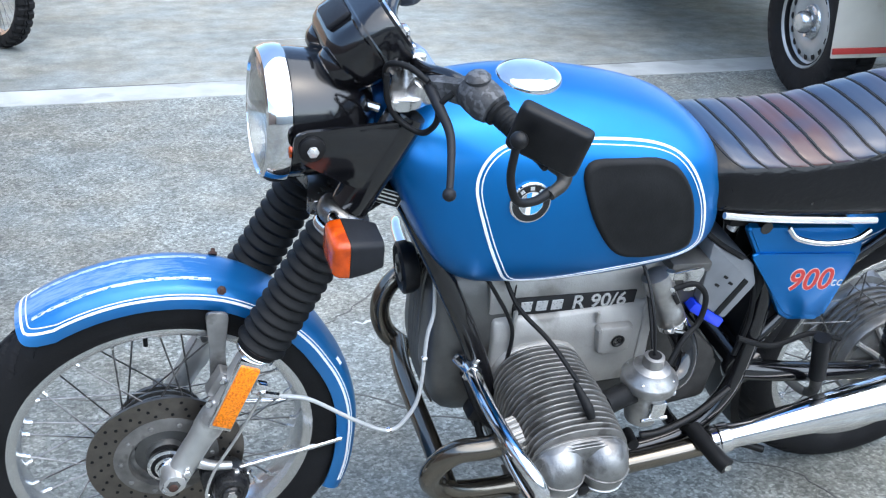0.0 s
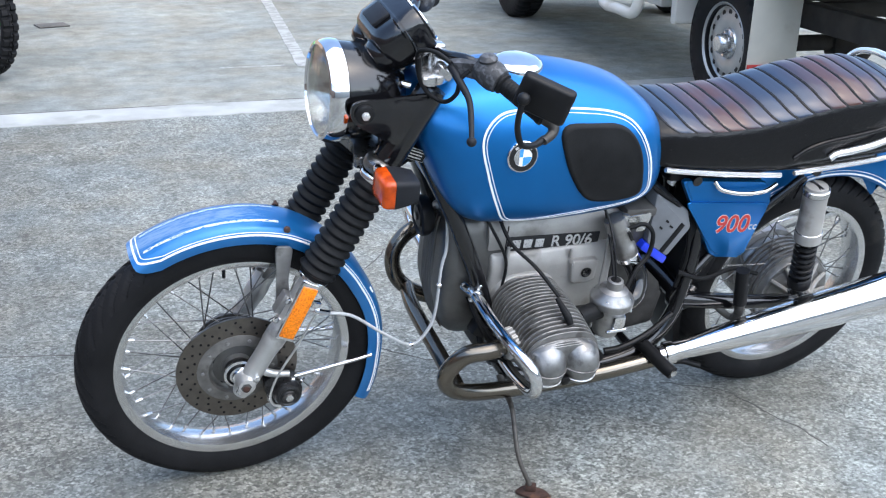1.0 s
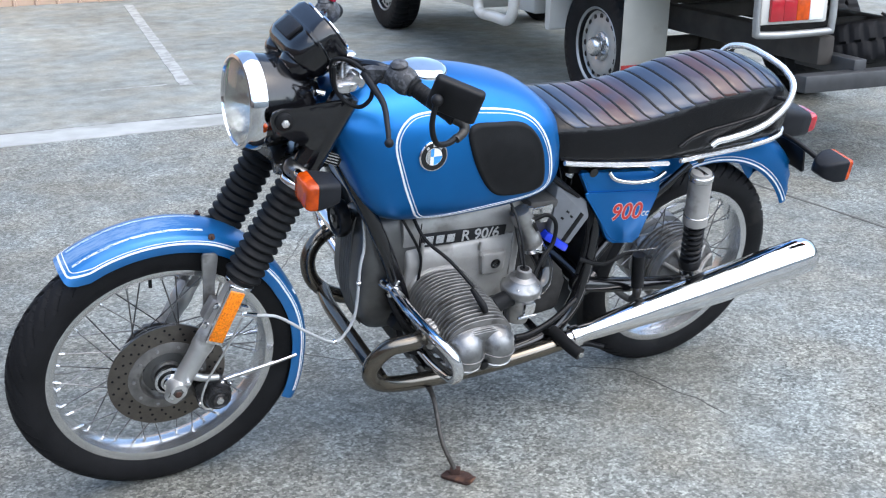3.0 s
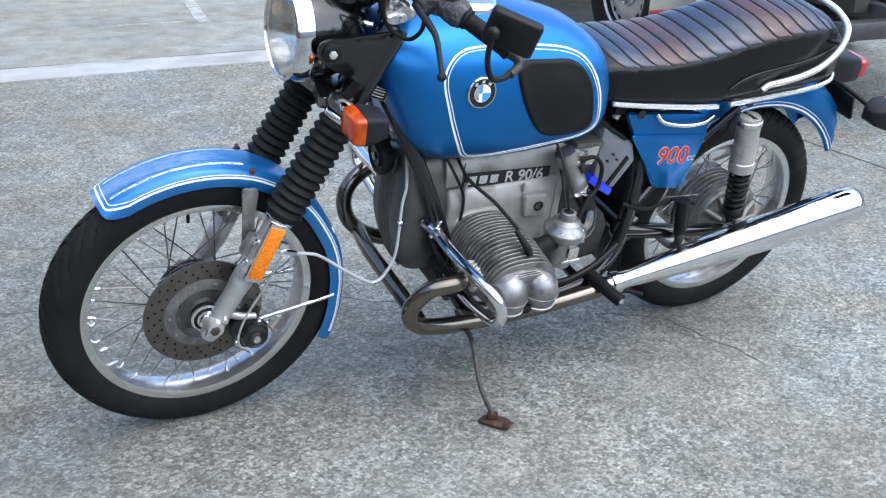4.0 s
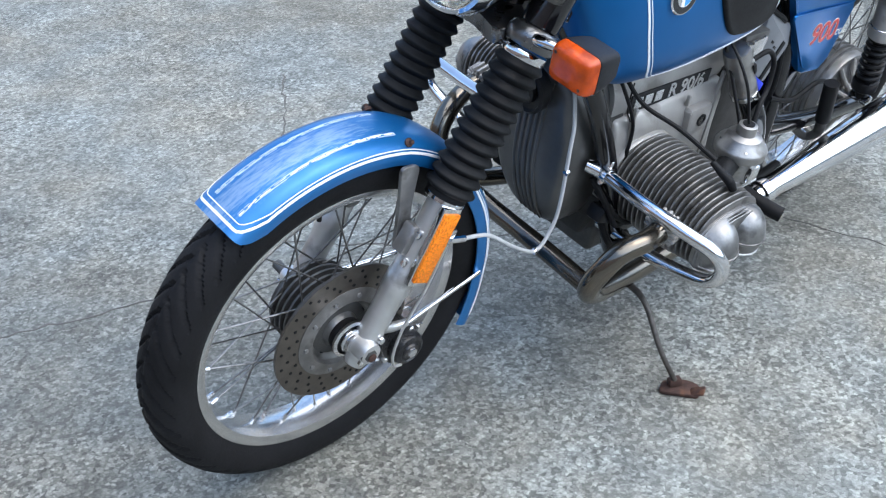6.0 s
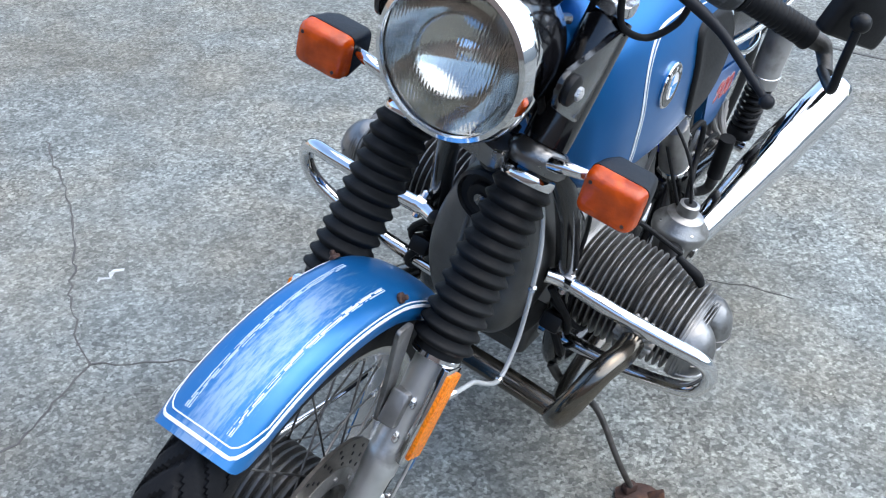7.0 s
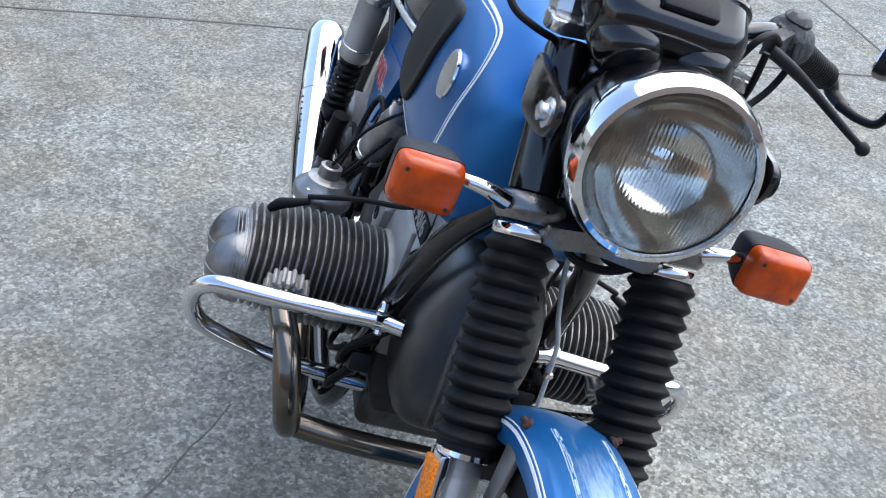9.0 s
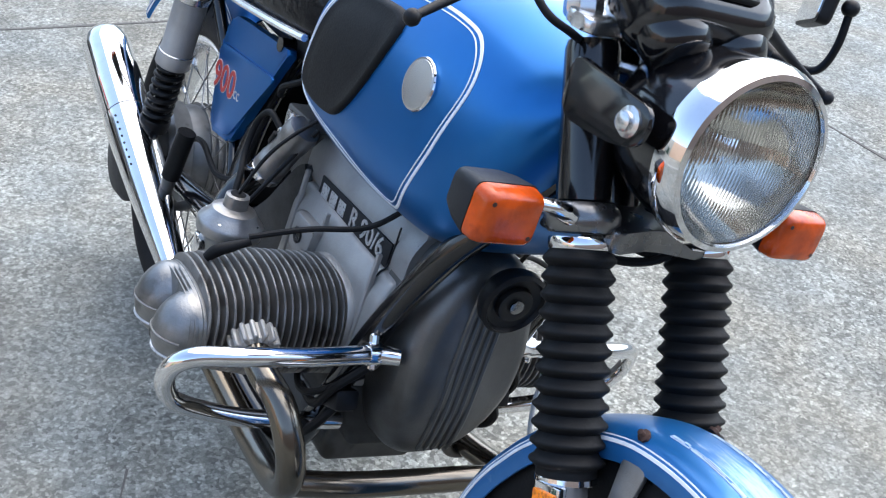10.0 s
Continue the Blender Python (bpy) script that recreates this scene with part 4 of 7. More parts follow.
# ---- tank ----
TU = [0.372, 0.378, 0.394, 0.436, 0.51, 0.60, 0.70, 0.80, 0.865, 0.905, 0.928, 0.938]
TW = [0.068, 0.098, 0.124, 0.144, 0.152, 0.156, 0.156, 0.153, 0.144, 0.126, 0.100, 0.060]
TT = [0.900, 0.930, 0.952, 0.972, 0.984, 0.993, 0.986, 0.962, 0.936, 0.906, 0.880, 0.850]
TB = [0.735, 0.705, 0.680, 0.664, 0.658, 0.654, 0.656, 0.664, 0.676, 0.694, 0.715, 0.745]
DENSE = [Vector(p) for p in spline([(a, b, c) for a, b, c in zip(TU, TW, TT)], 8)]
DENSE2 = [Vector(p) for p in spline([(a, b, 0) for a, b in zip(TU, TB)], 8)]
DU = [p.x for p in DENSE]


def tank_at(u):
    w, t = float(np.interp(u, DU, [p.y for p in DENSE])), float(np.interp(u, DU, [p.z for p in DENSE]))
    b = float(np.interp(u, [p.x for p in DENSE2], [p.y for p in DENSE2]))
    return w, t, b


def shear(u):
    return -0.46 + 0.34 * (u - 0.4) / 0.53


ZM = 0.795


def tank_ring(u, n=56):
    w, t, b = tank_at(u)
    out = []
    for k in range(n):
        a = 2 * math.pi * k / n
        c, s = math.cos(a), math.sin(a)
        up = s >= 0
        ex = 2.5 if up else 3.6
        y = w * math.copysign(abs(c) ** (2 / ex), c)
        z = ZM + (t - ZM if up else ZM - b) * math.copysign(abs(s) ** (2 / ex), s)
        out.append((u + shear(u) * (z - 0.82), y, z))
    return out


def tank_side(x, z):
    """How far out the tank's side lies at x, z."""
    u = x
    for _ in range(12):
        u = x - shear(u) * (z - 0.82)
    u = min(max(u, TU[0]), TU[-1])
    w, t, b = tank_at(u)
    up = z >= ZM
    ex = 2.5 if up else 3.6
    k = min(1, abs(z - ZM) / (t - ZM if up else ZM - b))
    return w * max(0.0, 1 - k ** ex) ** (1 / ex)


def tank_place(x, z, s, lift=0.0):
    return Vector((x, s * (tank_side(x, z) + lift), z))


def tank_normal(s):
    def f(p):
        e = 0.004
        dx = (tank_side(p.x + e, p.z) - tank_side(p.x - e, p.z)) / (2 * e)
        dz = (tank_side(p.x, p.z + e) - tank_side(p.x, p.z - e)) / (2 * e)
        return Vector((-dx, s, -dz)).normalized()
    return f


bm = B()
us = [DU[0]] + [u for u in np.linspace(DU[0] + 0.002, DU[-1] - 0.002, 72)] + [DU[-1]]
loft(bm, [tank_ring(u) for u in us])
tank = part("fuel_tank", bm, BLUE, bike, "metallic blue fuel tank with white pinstripes", sharp=75)
PANEL = [(0.470, 0.885), (0.500, 0.930), (0.56, 0.942), (0.68, 0.936), (0.78, 0.918), (0.835, 0.885), (0.872, 0.820), (0.888, 0.755), (0.882, 0.722), (0.84, 0.706), (0.70, 0.691), (0.585, 0.682), (0.545, 0.692), (0.518, 0.735), (0.488, 0.810)]
PAD = rounded([(0.632, 0.914), (0.80, 0.900), (0.845, 0.845), (0.868, 0.745), (0.855, 0.722), (0.77, 0.720), (0.715, 0.735), (0.660, 0.82)], 0.045, 5)
for s in (-1, 1):
    loop_pts = spline([(x, 0, z) for x, z in PANEL[-2:] + PANEL + PANEL[:2]], 8)[16:16 + 8 * len(PANEL)]
    mid = Vector((0.69, 0, 0.81))
    for inset, w in ((0.0, 0.0050), (0.0075, 0.0020)):
        pts = []
        for p in loop_pts:
            d = (mid - p).normalized()
            q = p + d * inset
            pts.append(tank_place(q.x, q.z, s))
        pts.append(pts[0].copy())
        bm = B()
        ribbon(bm, pts, w, tank_normal(s))
        part("pinstripe", bm, WHITE_LINE, tank, "white pinstripe")
    # knee pad
    bm = B()
    cx, cz = 0.765, 0.815
    rings = []
    for k, lift in ((1.0, -0.001), (0.995, 0.003), (0.97, 0.006), (0.92, 0.0072), (0.90, 0.0066), (0.7, 0.007), (0.45, 0.007), (0.2, 0.007), (0.02, 0.007)):
        rings.append([tank_place(cx + (x - cx) * k, cz + (z - cz) * k, s, lift) for x, z in PAD])
    loft(bm, rings)
    part("knee_pad", bm, RUBBER, tank, "black rubber knee pad", sharp=60)
    # roundel
    c = tank_place(0.556, 0.852, s)
    nn = tank_normal(s)(c)
    bm = B()
    lathe(bm, [(0.0335, -0.003), (0.0345, 0.0015), (0.0330, 0.0035), (0.0305, 0.0035)], c, nn, 40)
    badge = part("roundel", bm, CHROME, tank, "round enamel badge" if s < 0 else "faded round badge, bare silver")
    if s > 0:
        bm = B()
        lathe(bm, [(0.0310, 0.0030), (0.0305, 0.0042), (0.002, 0.0046)], c, nn, 40)
        part("badge_face", bm, RIM, badge)
        continue
    bm = B()
    lathe(bm, [(0.0310, 0.0032), (0.0310, 0.0040), (0.0195, 0.0040), (0.0195, 0.0032)], c, nn, 40, ring=True)
    part("badge_ring", bm, BLACK_PAINT, badge)
    side = nn.cross(Vector((0, 0, 1))).normalized()
    upw = side.cross(nn)
    for q in range(4):
        bm = B()
        arc = [c + nn * 0.0038] + [c + nn * 0.0038 + 0.0192 * (math.cos(a) * side + math.sin(a) * upw) for a in (radians(90 * q + 10 * k) for k in range(10))]
        low = [p - nn * 0.0008 for p in arc]
        loft(bm, [low, arc])
        part("badge_quarter", bm, MARK_BLUE if q % 2 == 0 else MARK_WHITE, badge)
    bm = B()
    lathe(bm, [(0.0200, 0.0036), (0.0200, 0.0044), (0.0190, 0.0044), (0.0190, 0.0036)], c, nn, 40, ring=True)
    part("badge_rim", bm, SILVER, badge)
    for q in (-1, 0, 1):
        a = radians(90 + 38 * q)
        p = c + nn * 0.0042 + 0.0252 * (math.cos(a) * side + math.sin(a) * upw)
        bm = B()
        t = (-math.sin(a) * side + math.cos(a) * upw)
        r = nn.cross(t)
        loft(bm, [[p + t * 0.0034 + r * 0.0030, p - t * 0.0034 + r * 0.0030, p - t * 0.0034 - r * 0.0030, p + t * 0.0034 - r * 0.0030],
                  [p + nn * 0.0006 + t * 0.0034 + r * 0.0030, p + nn * 0.0006 - t * 0.0034 + r * 0.0030, p + nn * 0.0006 - t * 0.0034 - r * 0.0030, p + nn * 0.0006 + t * 0.0034 - r * 0.0030]])
        part("badge_bar", bm, SILVER, badge)
# filler cap
bm = B()
lathe(bm, [(0.052, -0.012), (0.054, 0.0), (0.054, 0.012), (0.050, 0.018), (0.040, 0.022), (0.012, 0.024), (0.002, 0.024)], (0.590, -0.004, 0.9785), (-0.02, 0, 1), 44)
cap = part("filler_cap", bm, CHROME, tank, "large chromed filler cap")

# ---- seat ----
TRIM = surf("bright_trim", (0.86, 0.86, 0.86), 0.22, 0.75, 0.03, 30, rough_vary=0.03, fine=30)
SX = [0.885, 0.900, 0.935, 1.00, 1.08, 1.17, 1.26, 1.34, 1.43, 1.52, 1.60, 1.655, 1.692]
SW = [0.095, 0.115, 0.126, 0.130, 0.131, 0.130, 0.130, 0.131, 0.131, 0.129, 0.120, 0.098, 0.055]
ST = [0.850, 0.868, 0.877, 0.876, 0.874, 0.881, 0.900, 0.919, 0.930, 0.932, 0.916, 0.874, 0.815]
SB = [0.784, 0.775, 0.764, 0.755, 0.744, 0.732, 0.723, 0.729, 0.734, 0.738, 0.742, 0.745, 0.748]


def seat_at(x):
    return [float(np.interp(x, SX, q)) for q in (SW, ST, SB)]


def seat_ring(x, n=48):
    w, t, b = seat_at(x)
    zm = b + (t - b) * 0.55
    out = []
    for k in range(n):
        a = 2 * math.pi * k / n
        c, s = math.cos(a), math.sin(a)
        ex = 3.2 if s >= 0 else 7.0
        y = w * math.copysign(abs(c) ** (2 / ex), c)
        z = zm + (t - zm if s >= 0 else zm - b) * math.copysign(abs(s) ** (2 / ex), s)
        out.append((x, y, z))
    return out


bm = B()
loft(bm, [seat_ring(x) for x in np.concatenate([np.linspace(0.885, 0.95, 8), np.linspace(0.97, 1.54, 30), np.linspace(1.56, 1.692, 14)])])
seat = part("seat", bm, SEAT_BLACK, bike, "stepped black vinyl dual seat with worn brown ribs", sharp=70)
# ribbed top panels, one pad between each pair of seams
ribs = [0.930 + 0.0445 * k for k in range(16)]


def seat_skin(x, a, lift):
    w, t, b = seat_at(x)
    zm = b + (t - b) * 0.55
    c, q = math.cos(a), math.sin(a)
    y = w * math.copysign(abs(c) ** (2 / 3.2), c)
    z = zm + (t - zm) * abs(q) ** (2 / 3.2)
    nrm = Vector((0, math.copysign(abs(c) ** 1.375, c) / w, abs(q) ** 1.375 / (t - zm))).normalized()
    return Vector((x, y, z)) + nrm * lift


for i, x0 in enumerate(ribs[:-1]):
    x1 = ribs[i + 1]
    bm = B()
    rows = []
    for q in range(10):
        f = q / 9
        row = []
        low = 24 + 10 * max(0.0, (x0 - 1.40) / 0.2)
        for k in range(33):
            a = radians(low + (180 - 2 * low) * k / 32)
            s = abs(2 * k / 32 - 1)
            x = x0 + (x1 - x0) * (0.012 + 0.976 * f) + 0.030 * s ** 4 - 0.006
            edge = min(f, 1 - f) * 9
            puff = (-0.0014 if edge < 0.5 else 0.0004 if edge < 1.5 else 0.0010 if edge < 2.5 else 0.0013) if s < 0.97 else -0.0012
            row.append(seat_skin(min(x, 1.634), a, puff))
        rows.append(row)
    loft(bm, rows, closed=False)
    part("seat_rib", bm, SEAT_TOP, seat, "", sharp=80)
    # the sewn seam in front of the pad
    bm = B()
    line = []
    for k in range(33):
        a = radians(low + (180 - 2 * low) * k / 32)
        s = abs(2 * k / 32 - 1)
        line.append(seat_skin(min(x0 + 0.030 * s ** 4 - 0.006, 1.634), a, 0.0002))
    tube(bm, line, 0.0010, 6, n=1)
    part("seat_seam", bm, PLATE, seat)
# piping that sweeps up over the passenger end
for s in (-1, 1):
    bm = B()
    pts = []
    for x, z in ((1.275, 0.770), (1.31, 0.792), (1.36, 0.806), (1.44, 0.816), (1.52, 0.828), (1.585, 0.845), (1.63, 0.852)):
        w, t, b = seat_at(x)
        zm = b + (t - b) * 0.55
        ex = 3.2 if z > zm else 7.0
        k = min(0.98, abs(z - zm) / (t - zm if z > zm else zm - b))
        pts.append((x, s * (w * (1 - k ** ex) ** (1 / ex) + 0.001), z))
    tube(bm, pts, 0.0050, 8, n=6)
    part("piping", bm, SEAT_BLACK, seat)
# bright trim along the base
for s in (-1, 1):
    for a, b in ((0.932, 1.250), (1.288, 1.672)):
        bm = B()
        xs = np.linspace(a, b, 14)
        pts = []
        for x in xs:
            w, t, bo = seat_at(x)
            pts.append((x, s * (w + 0.0015), bo + 0.005))
        tube(bm, pts, 0.0062, 8, n=2)
        part("seat_trim", bm, TRIM, seat, "bright metal strip along the seat base")
bm = B()
H = [(1.376, -0.137, 0.764), (1.392, -0.139, 0.776), (1.43, -0.143, 0.783), (1.49, -0.148, 0.797), (1.545, -0.150, 0.820), (1.590, -0.147, 0.862), (1.612, -0.130, 0.904), (1.618, -0.085, 0.926), (1.612, -0.04, 0.936)]
tube(bm, H + [(1.610, 0.0, 0.938)] + [(x, -y, z) for x, y, z in H[::-1]], 0.0085, 12)
part("grab_rail", bm, TRIM, seat, "chromed grab rail looped round the tail")
for s in (-1, 1):
    bm = B()
    tube(bm, [(1.55, s * 0.10, 0.86), (1.58, s * 0.118, 0.868), (1.594, s * 0.144, 0.868)], 0.006, 8)
    part("rail_strut", bm, SATIN, seat)

bm = B()
box(bm, (1.28, 0, 0.728), (0.60, 0.17, 0.040), (0, 0, 0), 0.01)
part("seat_pan", bm, SATIN, seat, "black seat pan")
# ---- tail: mudguard, lamp, indicators, plate ----
REAR = [(-0.0740, 0.350), (-0.0755, 0.362), (-0.0735, 0.385), (-0.066, 0.412), (-0.050, 0.434), (-0.026, 0.444), (0, 0.447)]
REAR = REAR + [(-y, r) for y, r in REAR[-2::-1]]


def rear_point(a, y, r):
    x = RW[0] + r * math.sin(a)
    return Vector((min(x, 1.776), y, RW[2] + r * math.cos(a)))


bm = B()
rows = []
for i in range(41):
    a = radians(-30 + 89 * i / 40)
    rows.append([rear_point(a, y, r) for y, r in REAR] + [rear_point(a, y * 0.95, r - 0.003) for y, r in REAR[::-1]])
loft(bm, rows)
rear_guard = part("rear_mudguard", bm, BLUE, bike, "blue rear mudguard with white pinstripes", sharp=60)
for r, wid in ((0.357, 0.0048), (0.366, 0.0020)):
    for s in (-1, 1):
        bm = B()
        pts = [rear_point(radians(-30 + 88 * i / 40), s * 0.0758, r) for i in range(41)]
        ribbon(bm, pts, wid, lambda p, s=s: Vector((0, s, 0)))
        part("pinstripe", bm, WHITE_LINE, rear_guard, "white pinstripe")
bm = B()
rings = []
for x, w, h, z in ((1.650, 0.034, 0.030, 0.752), (1.66, 0.046, 0.042, 0.752), (1.69, 0.055, 0.047, 0.748), (1.73, 0.0555, 0.046, 0.742), (1.78, 0.052, 0.041, 0.733), (1.818, 0.046, 0.035, 0.726), (1.822, 0.043, 0.032, 0.726)):
    rings.append([(x, a, z + b) for a, b in rounded([(-w, -h), (w, -h), (w, h), (-w, h)], h * 0.62, 6)])
loft(bm, rings)
tail = part("tail_lamp", bm, PLASTIC, bike, "black tail lamp housing with a red lens")
bm = B()
rings = []
for x, w, h in ((1.820, 0.0415, 0.0305), (1.842, 0.041, 0.030), (1.850, 0.039, 0.028), (1.855, 0.034, 0.023), (1.857, 0.024, 0.014)):
    o = rounded([(-w, -h), (w, -h), (w, h), (-w, h)], h * 0.7, 8)
    rings.append([(x - 0.010 * max(0.0, 1 - abs(b) / 0.006) * (x > 1.845), a, 0.724 + b) for a, b in o])
loft(bm, rings)
part("tail_lens", bm, RED, tail, "red tail lens")
bm = B()
box(bm, (1.792, 0, 0.638), (0.006, 0.17, 0.075), (0, -16, 0), 0.006)
part("plate_bracket", bm, SATIN, bike, "black plate bracket")
for s in (-1, 1):
    bm = B()
    tube(bm, [(1.715, s * 0.05, 0.715), (1.725, s * 0.10, 0.712), (1.742, s * 0.165, 0.696)], 0.0075, 10)
    part("indicator_stalk", bm, SATIN, bike, "black rear indicator stalk")
    bm = B()
    rings = []
    for x, w, h in ((1.710, 0.014, 0.012), (1.720, 0.028, 0.022), (1.750, 0.040, 0.031), (1.780, 0.0415, 0.0325)):
        rings.append([(x, s * 0.203 + a, 0.687 + b) for a, b in rounded([(-w, -h), (w, -h), (w, h), (-w, h)], 0.010, 4)])
    loft(bm, rings)
    ind = part("rear_indicator", bm, PLASTIC, bike, "rear indicator with an amber lens and black body")
    bm = B()
    rings = []
    for x, w, h in ((1.7805, 0.0408, 0.0318), (1.795, 0.039, 0.030), (1.801, 0.032, 0.024)):
        rings.append([(x, s * 0.203 + a, 0.687 + b) for a, b in rounded([(-w, -h), (w, -h), (w, h), (-w, h)], 0.010, 4)])
    loft(bm, rings)
    part("amber_lens", bm, ORANGE, ind)


bm = B()
rows = []
for i in range(25):
    a = radians(-112 + 86 * i / 24)
    rows.append([(RW[0] + r * math.sin(a), y, RW[2] + r * math.cos(a)) for y, r in ((-0.066, 0.335), (-0.064, 0.352), (0, 0.358), (0.064, 0.352), (0.066, 0.335), (0.062, 0.333), (0.058, 0.348), (0, 0.353), (-0.058, 0.348), (-0.062, 0.333))])
loft(bm, rows)
part("inner_mudguard", bm, SATIN, bike, "black inner rear mudguard")


# ---- side covers ----
def letters(text, size, parent, m, material, depth=0.0006, name="lettering", label="", bold=0.0):
    cu = bpy.data.curves.new(name, "FONT")
    cu.body, cu.size, cu.extrude, cu.align_x, cu.align_y = text, size, depth, "CENTER", "CENTER"
    cu.offset = bold
    tmp = bpy.data.objects.new(name, cu)
    scene.collection.objects.link(tmp)
    bpy.context.view_layer.update()
    me = bpy.data.meshes.new_from_object(tmp)
    bpy.data.objects.remove(tmp)
    me.materials.clear()
    me.materials.append(material)
    ob = new(name, me)
    ob.parent = parent
    ob.matrix_basis = m
    if label:
        tagged(ob, label)
    return ob


for s in (-1, 1):
    y = s * 0.112
    out = rounded([(1.000, 0.724), (1.240, 0.698), (1.268, 0.655), (1.228, 0.488), (1.135, 0.502)], 0.014, 4)
    bm = B()
    prism(bm, out, s * 0.092, s * 0.108, 0.006, 3)
    cover = part("side_cover", bm, BLUE, bike, "blue side cover with a red capacity mark")
    bm = B()
    prism(bm, rounded([(1.020, 0.668), (1.262, 0.640), (1.222, 0.498), (1.140, 0.510)], 0.016, 4), s * 0.106, s * 0.1125, 0.004, 3)
    part("raised_panel", bm, BLUE, cover)
    if s < 0:
        bm = B()
        tube(bm, [(1.086, s * 0.110, 0.716), (1.104, s * 0.120, 0.698), (1.16, s * 0.127, 0.686), (1.225, s * 0.124, 0.684), (1.264, s * 0.112, 0.692)], 0.0060, 10)
        part("lifting_handle", bm, CHROME, cover, "bright lifting handle")
    if s < 0:
        mm = Matrix.Translation((1.187, -0.1128, 0.590)) @ Matrix.Rotation(radians(90), 4, "X") @ Matrix.Rotation(radians(-5), 4, "Z")
    else:
        mm = Matrix.Translation((1.187, 0.1128, 0.590)) @ Matrix.Rotation(radians(180), 4, "Z") @ Matrix.Rotation(radians(90), 4, "X") @ Matrix.Rotation(radians(5), 4, "Z")
    letters("900", 0.066, cover, mm @ Matrix.Translation((-0.018, 0, 0)), DECAL_PALE, 0.0004, label="pale outline of the figures", bold=0.0022)
    letters("900", 0.066, cover, mm @ Matrix.Translation((-0.018, 0, 0.0006)), RED_MARK, 0.0006, label="red capacity figures", bold=0.0006)
    letters("cc", 0.030, cover, mm @ Matrix.Translation((0.044, -0.006, 0)), DECAL_GREY, label="small grey letters")

# ---- engine ----
bm = B()
prism(bm, [(-0.106, 0.405), (-0.108, 0.42), (-0.108, 0.54), (-0.094, 0.575), (0.094, 0.575), (0.108, 0.54), (0.108, 0.42), (0.106, 0.405)], 0.550, 0.86, 0.010, 3, axes="yz")
engine = part("engine_block", bm, BLOCK, bike, "grey cast alloy engine block")
# lower half of the block, its colour darkened for the shade under the engine
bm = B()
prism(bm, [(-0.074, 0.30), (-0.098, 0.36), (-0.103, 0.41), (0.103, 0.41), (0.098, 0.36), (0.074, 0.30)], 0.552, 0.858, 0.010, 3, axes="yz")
part("crankcase", bm, SHADE_DARK, engine, "lower crankcase darkened for under-engine shade")
bm = B()
prism(bm, rounded([(-0.086, 0.565), (-0.086, 0.622), (-0.060, 0.662), (0.060, 0.662), (0.086, 0.622), (0.086, 0.565)], 0.02, 4), 0.545, 0.885, 0.006, 3, axes="yz")
part("starter_cover", bm, BLOCK, engine, "grey starter cover")
bm = B()
rings = []
for x, k in ((0.580, 1.0), (0.512, 1.0), (0.482, 0.985), (0.464, 0.945), (0.454, 0.87), (0.449, 0.76), (0.447, 0.60), (0.446, 0.35), (0.446, 0.02)):
    o = rounded([(-0.044, 0.320), (-0.082, 0.385), (-0.098, 0.48), (-0.092, 0.57), (-0.052, 0.668), (0.052, 0.668), (0.092, 0.57), (0.098, 0.48), (0.082, 0.385), (0.044, 0.320)], 0.05, 5)
    low = [(a * k, 0.50 + (b - 0.50) * k) for a, b in o]
    rings.append([(x + 0.55 * max(0.0, 0.47 - b) ** 1.4, a, b) for a, b in low])
loft(bm, rings)
TIMING = surf("timing_case_alloy", (0.132, 0.131, 0.127), 0.40, 0.72, 0.28, 12, bump=0.2, rough_vary=0.1, spots=(0.10, 0.096, 0.09), spot_at=0.58)
front_cover = part("front_cover", bm, TIMING, engine, "ribbed grey timing cover", sharp=50)
for k in range(5):
    y = 0.032 - 0.0125 * k
    bm = B()
    line = []
    for z, dy in ((0.646, -0.004), (0.625, 0.0), (0.58, 0.002), (0.50, 0.001), (0.43, -0.005), (0.38, -0.012), (0.350, -0.018)):
        edge = max(0.0, abs(z - 0.50) - 0.10)
        line.append((0.4465 + 0.55 * max(0.0, 0.47 - z) ** 1.4 + 3.0 * edge ** 2.2, y + dy, z))
    tube(bm, line, [0.002, 0.0038, 0.0042, 0.0042, 0.0042, 0.0038, 0.002], 8)
    part("rib", bm, TIMING, front_cover)
bm = B()
prism(bm, [(-0.070, 0.236), (-0.082, 0.248), (-0.082, 0.305), (0.082, 0.305), (0.082, 0.248), (0.070, 0.236)], 0.600, 0.80, 0.008, 3, axes="yz")
part("sump", bm, DIRTY_ALLOY, engine, "finned grey sump")
bm = B()
box(bm, (0.71, 0, 0.232), (0.16, 0.006, 0.012), (0, 0, 0), 0.002, 1)
fin0 = part("sump_fin", bm, DIRTY_ALLOY, engine, "", Matrix.Translation((0, -0.060, 0)))
for k in range(1, 7):
    again(fin0, Matrix.Translation((0, -0.060 + 0.020 * k, 0)))
# gearbox coloured near-black to give the shaded gap behind the block
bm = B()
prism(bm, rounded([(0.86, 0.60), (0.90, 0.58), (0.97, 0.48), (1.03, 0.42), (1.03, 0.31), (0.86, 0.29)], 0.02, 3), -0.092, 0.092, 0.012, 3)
part("gearbox", bm, SHADE_DARK, engine, "gearbox casing darkened for shade")
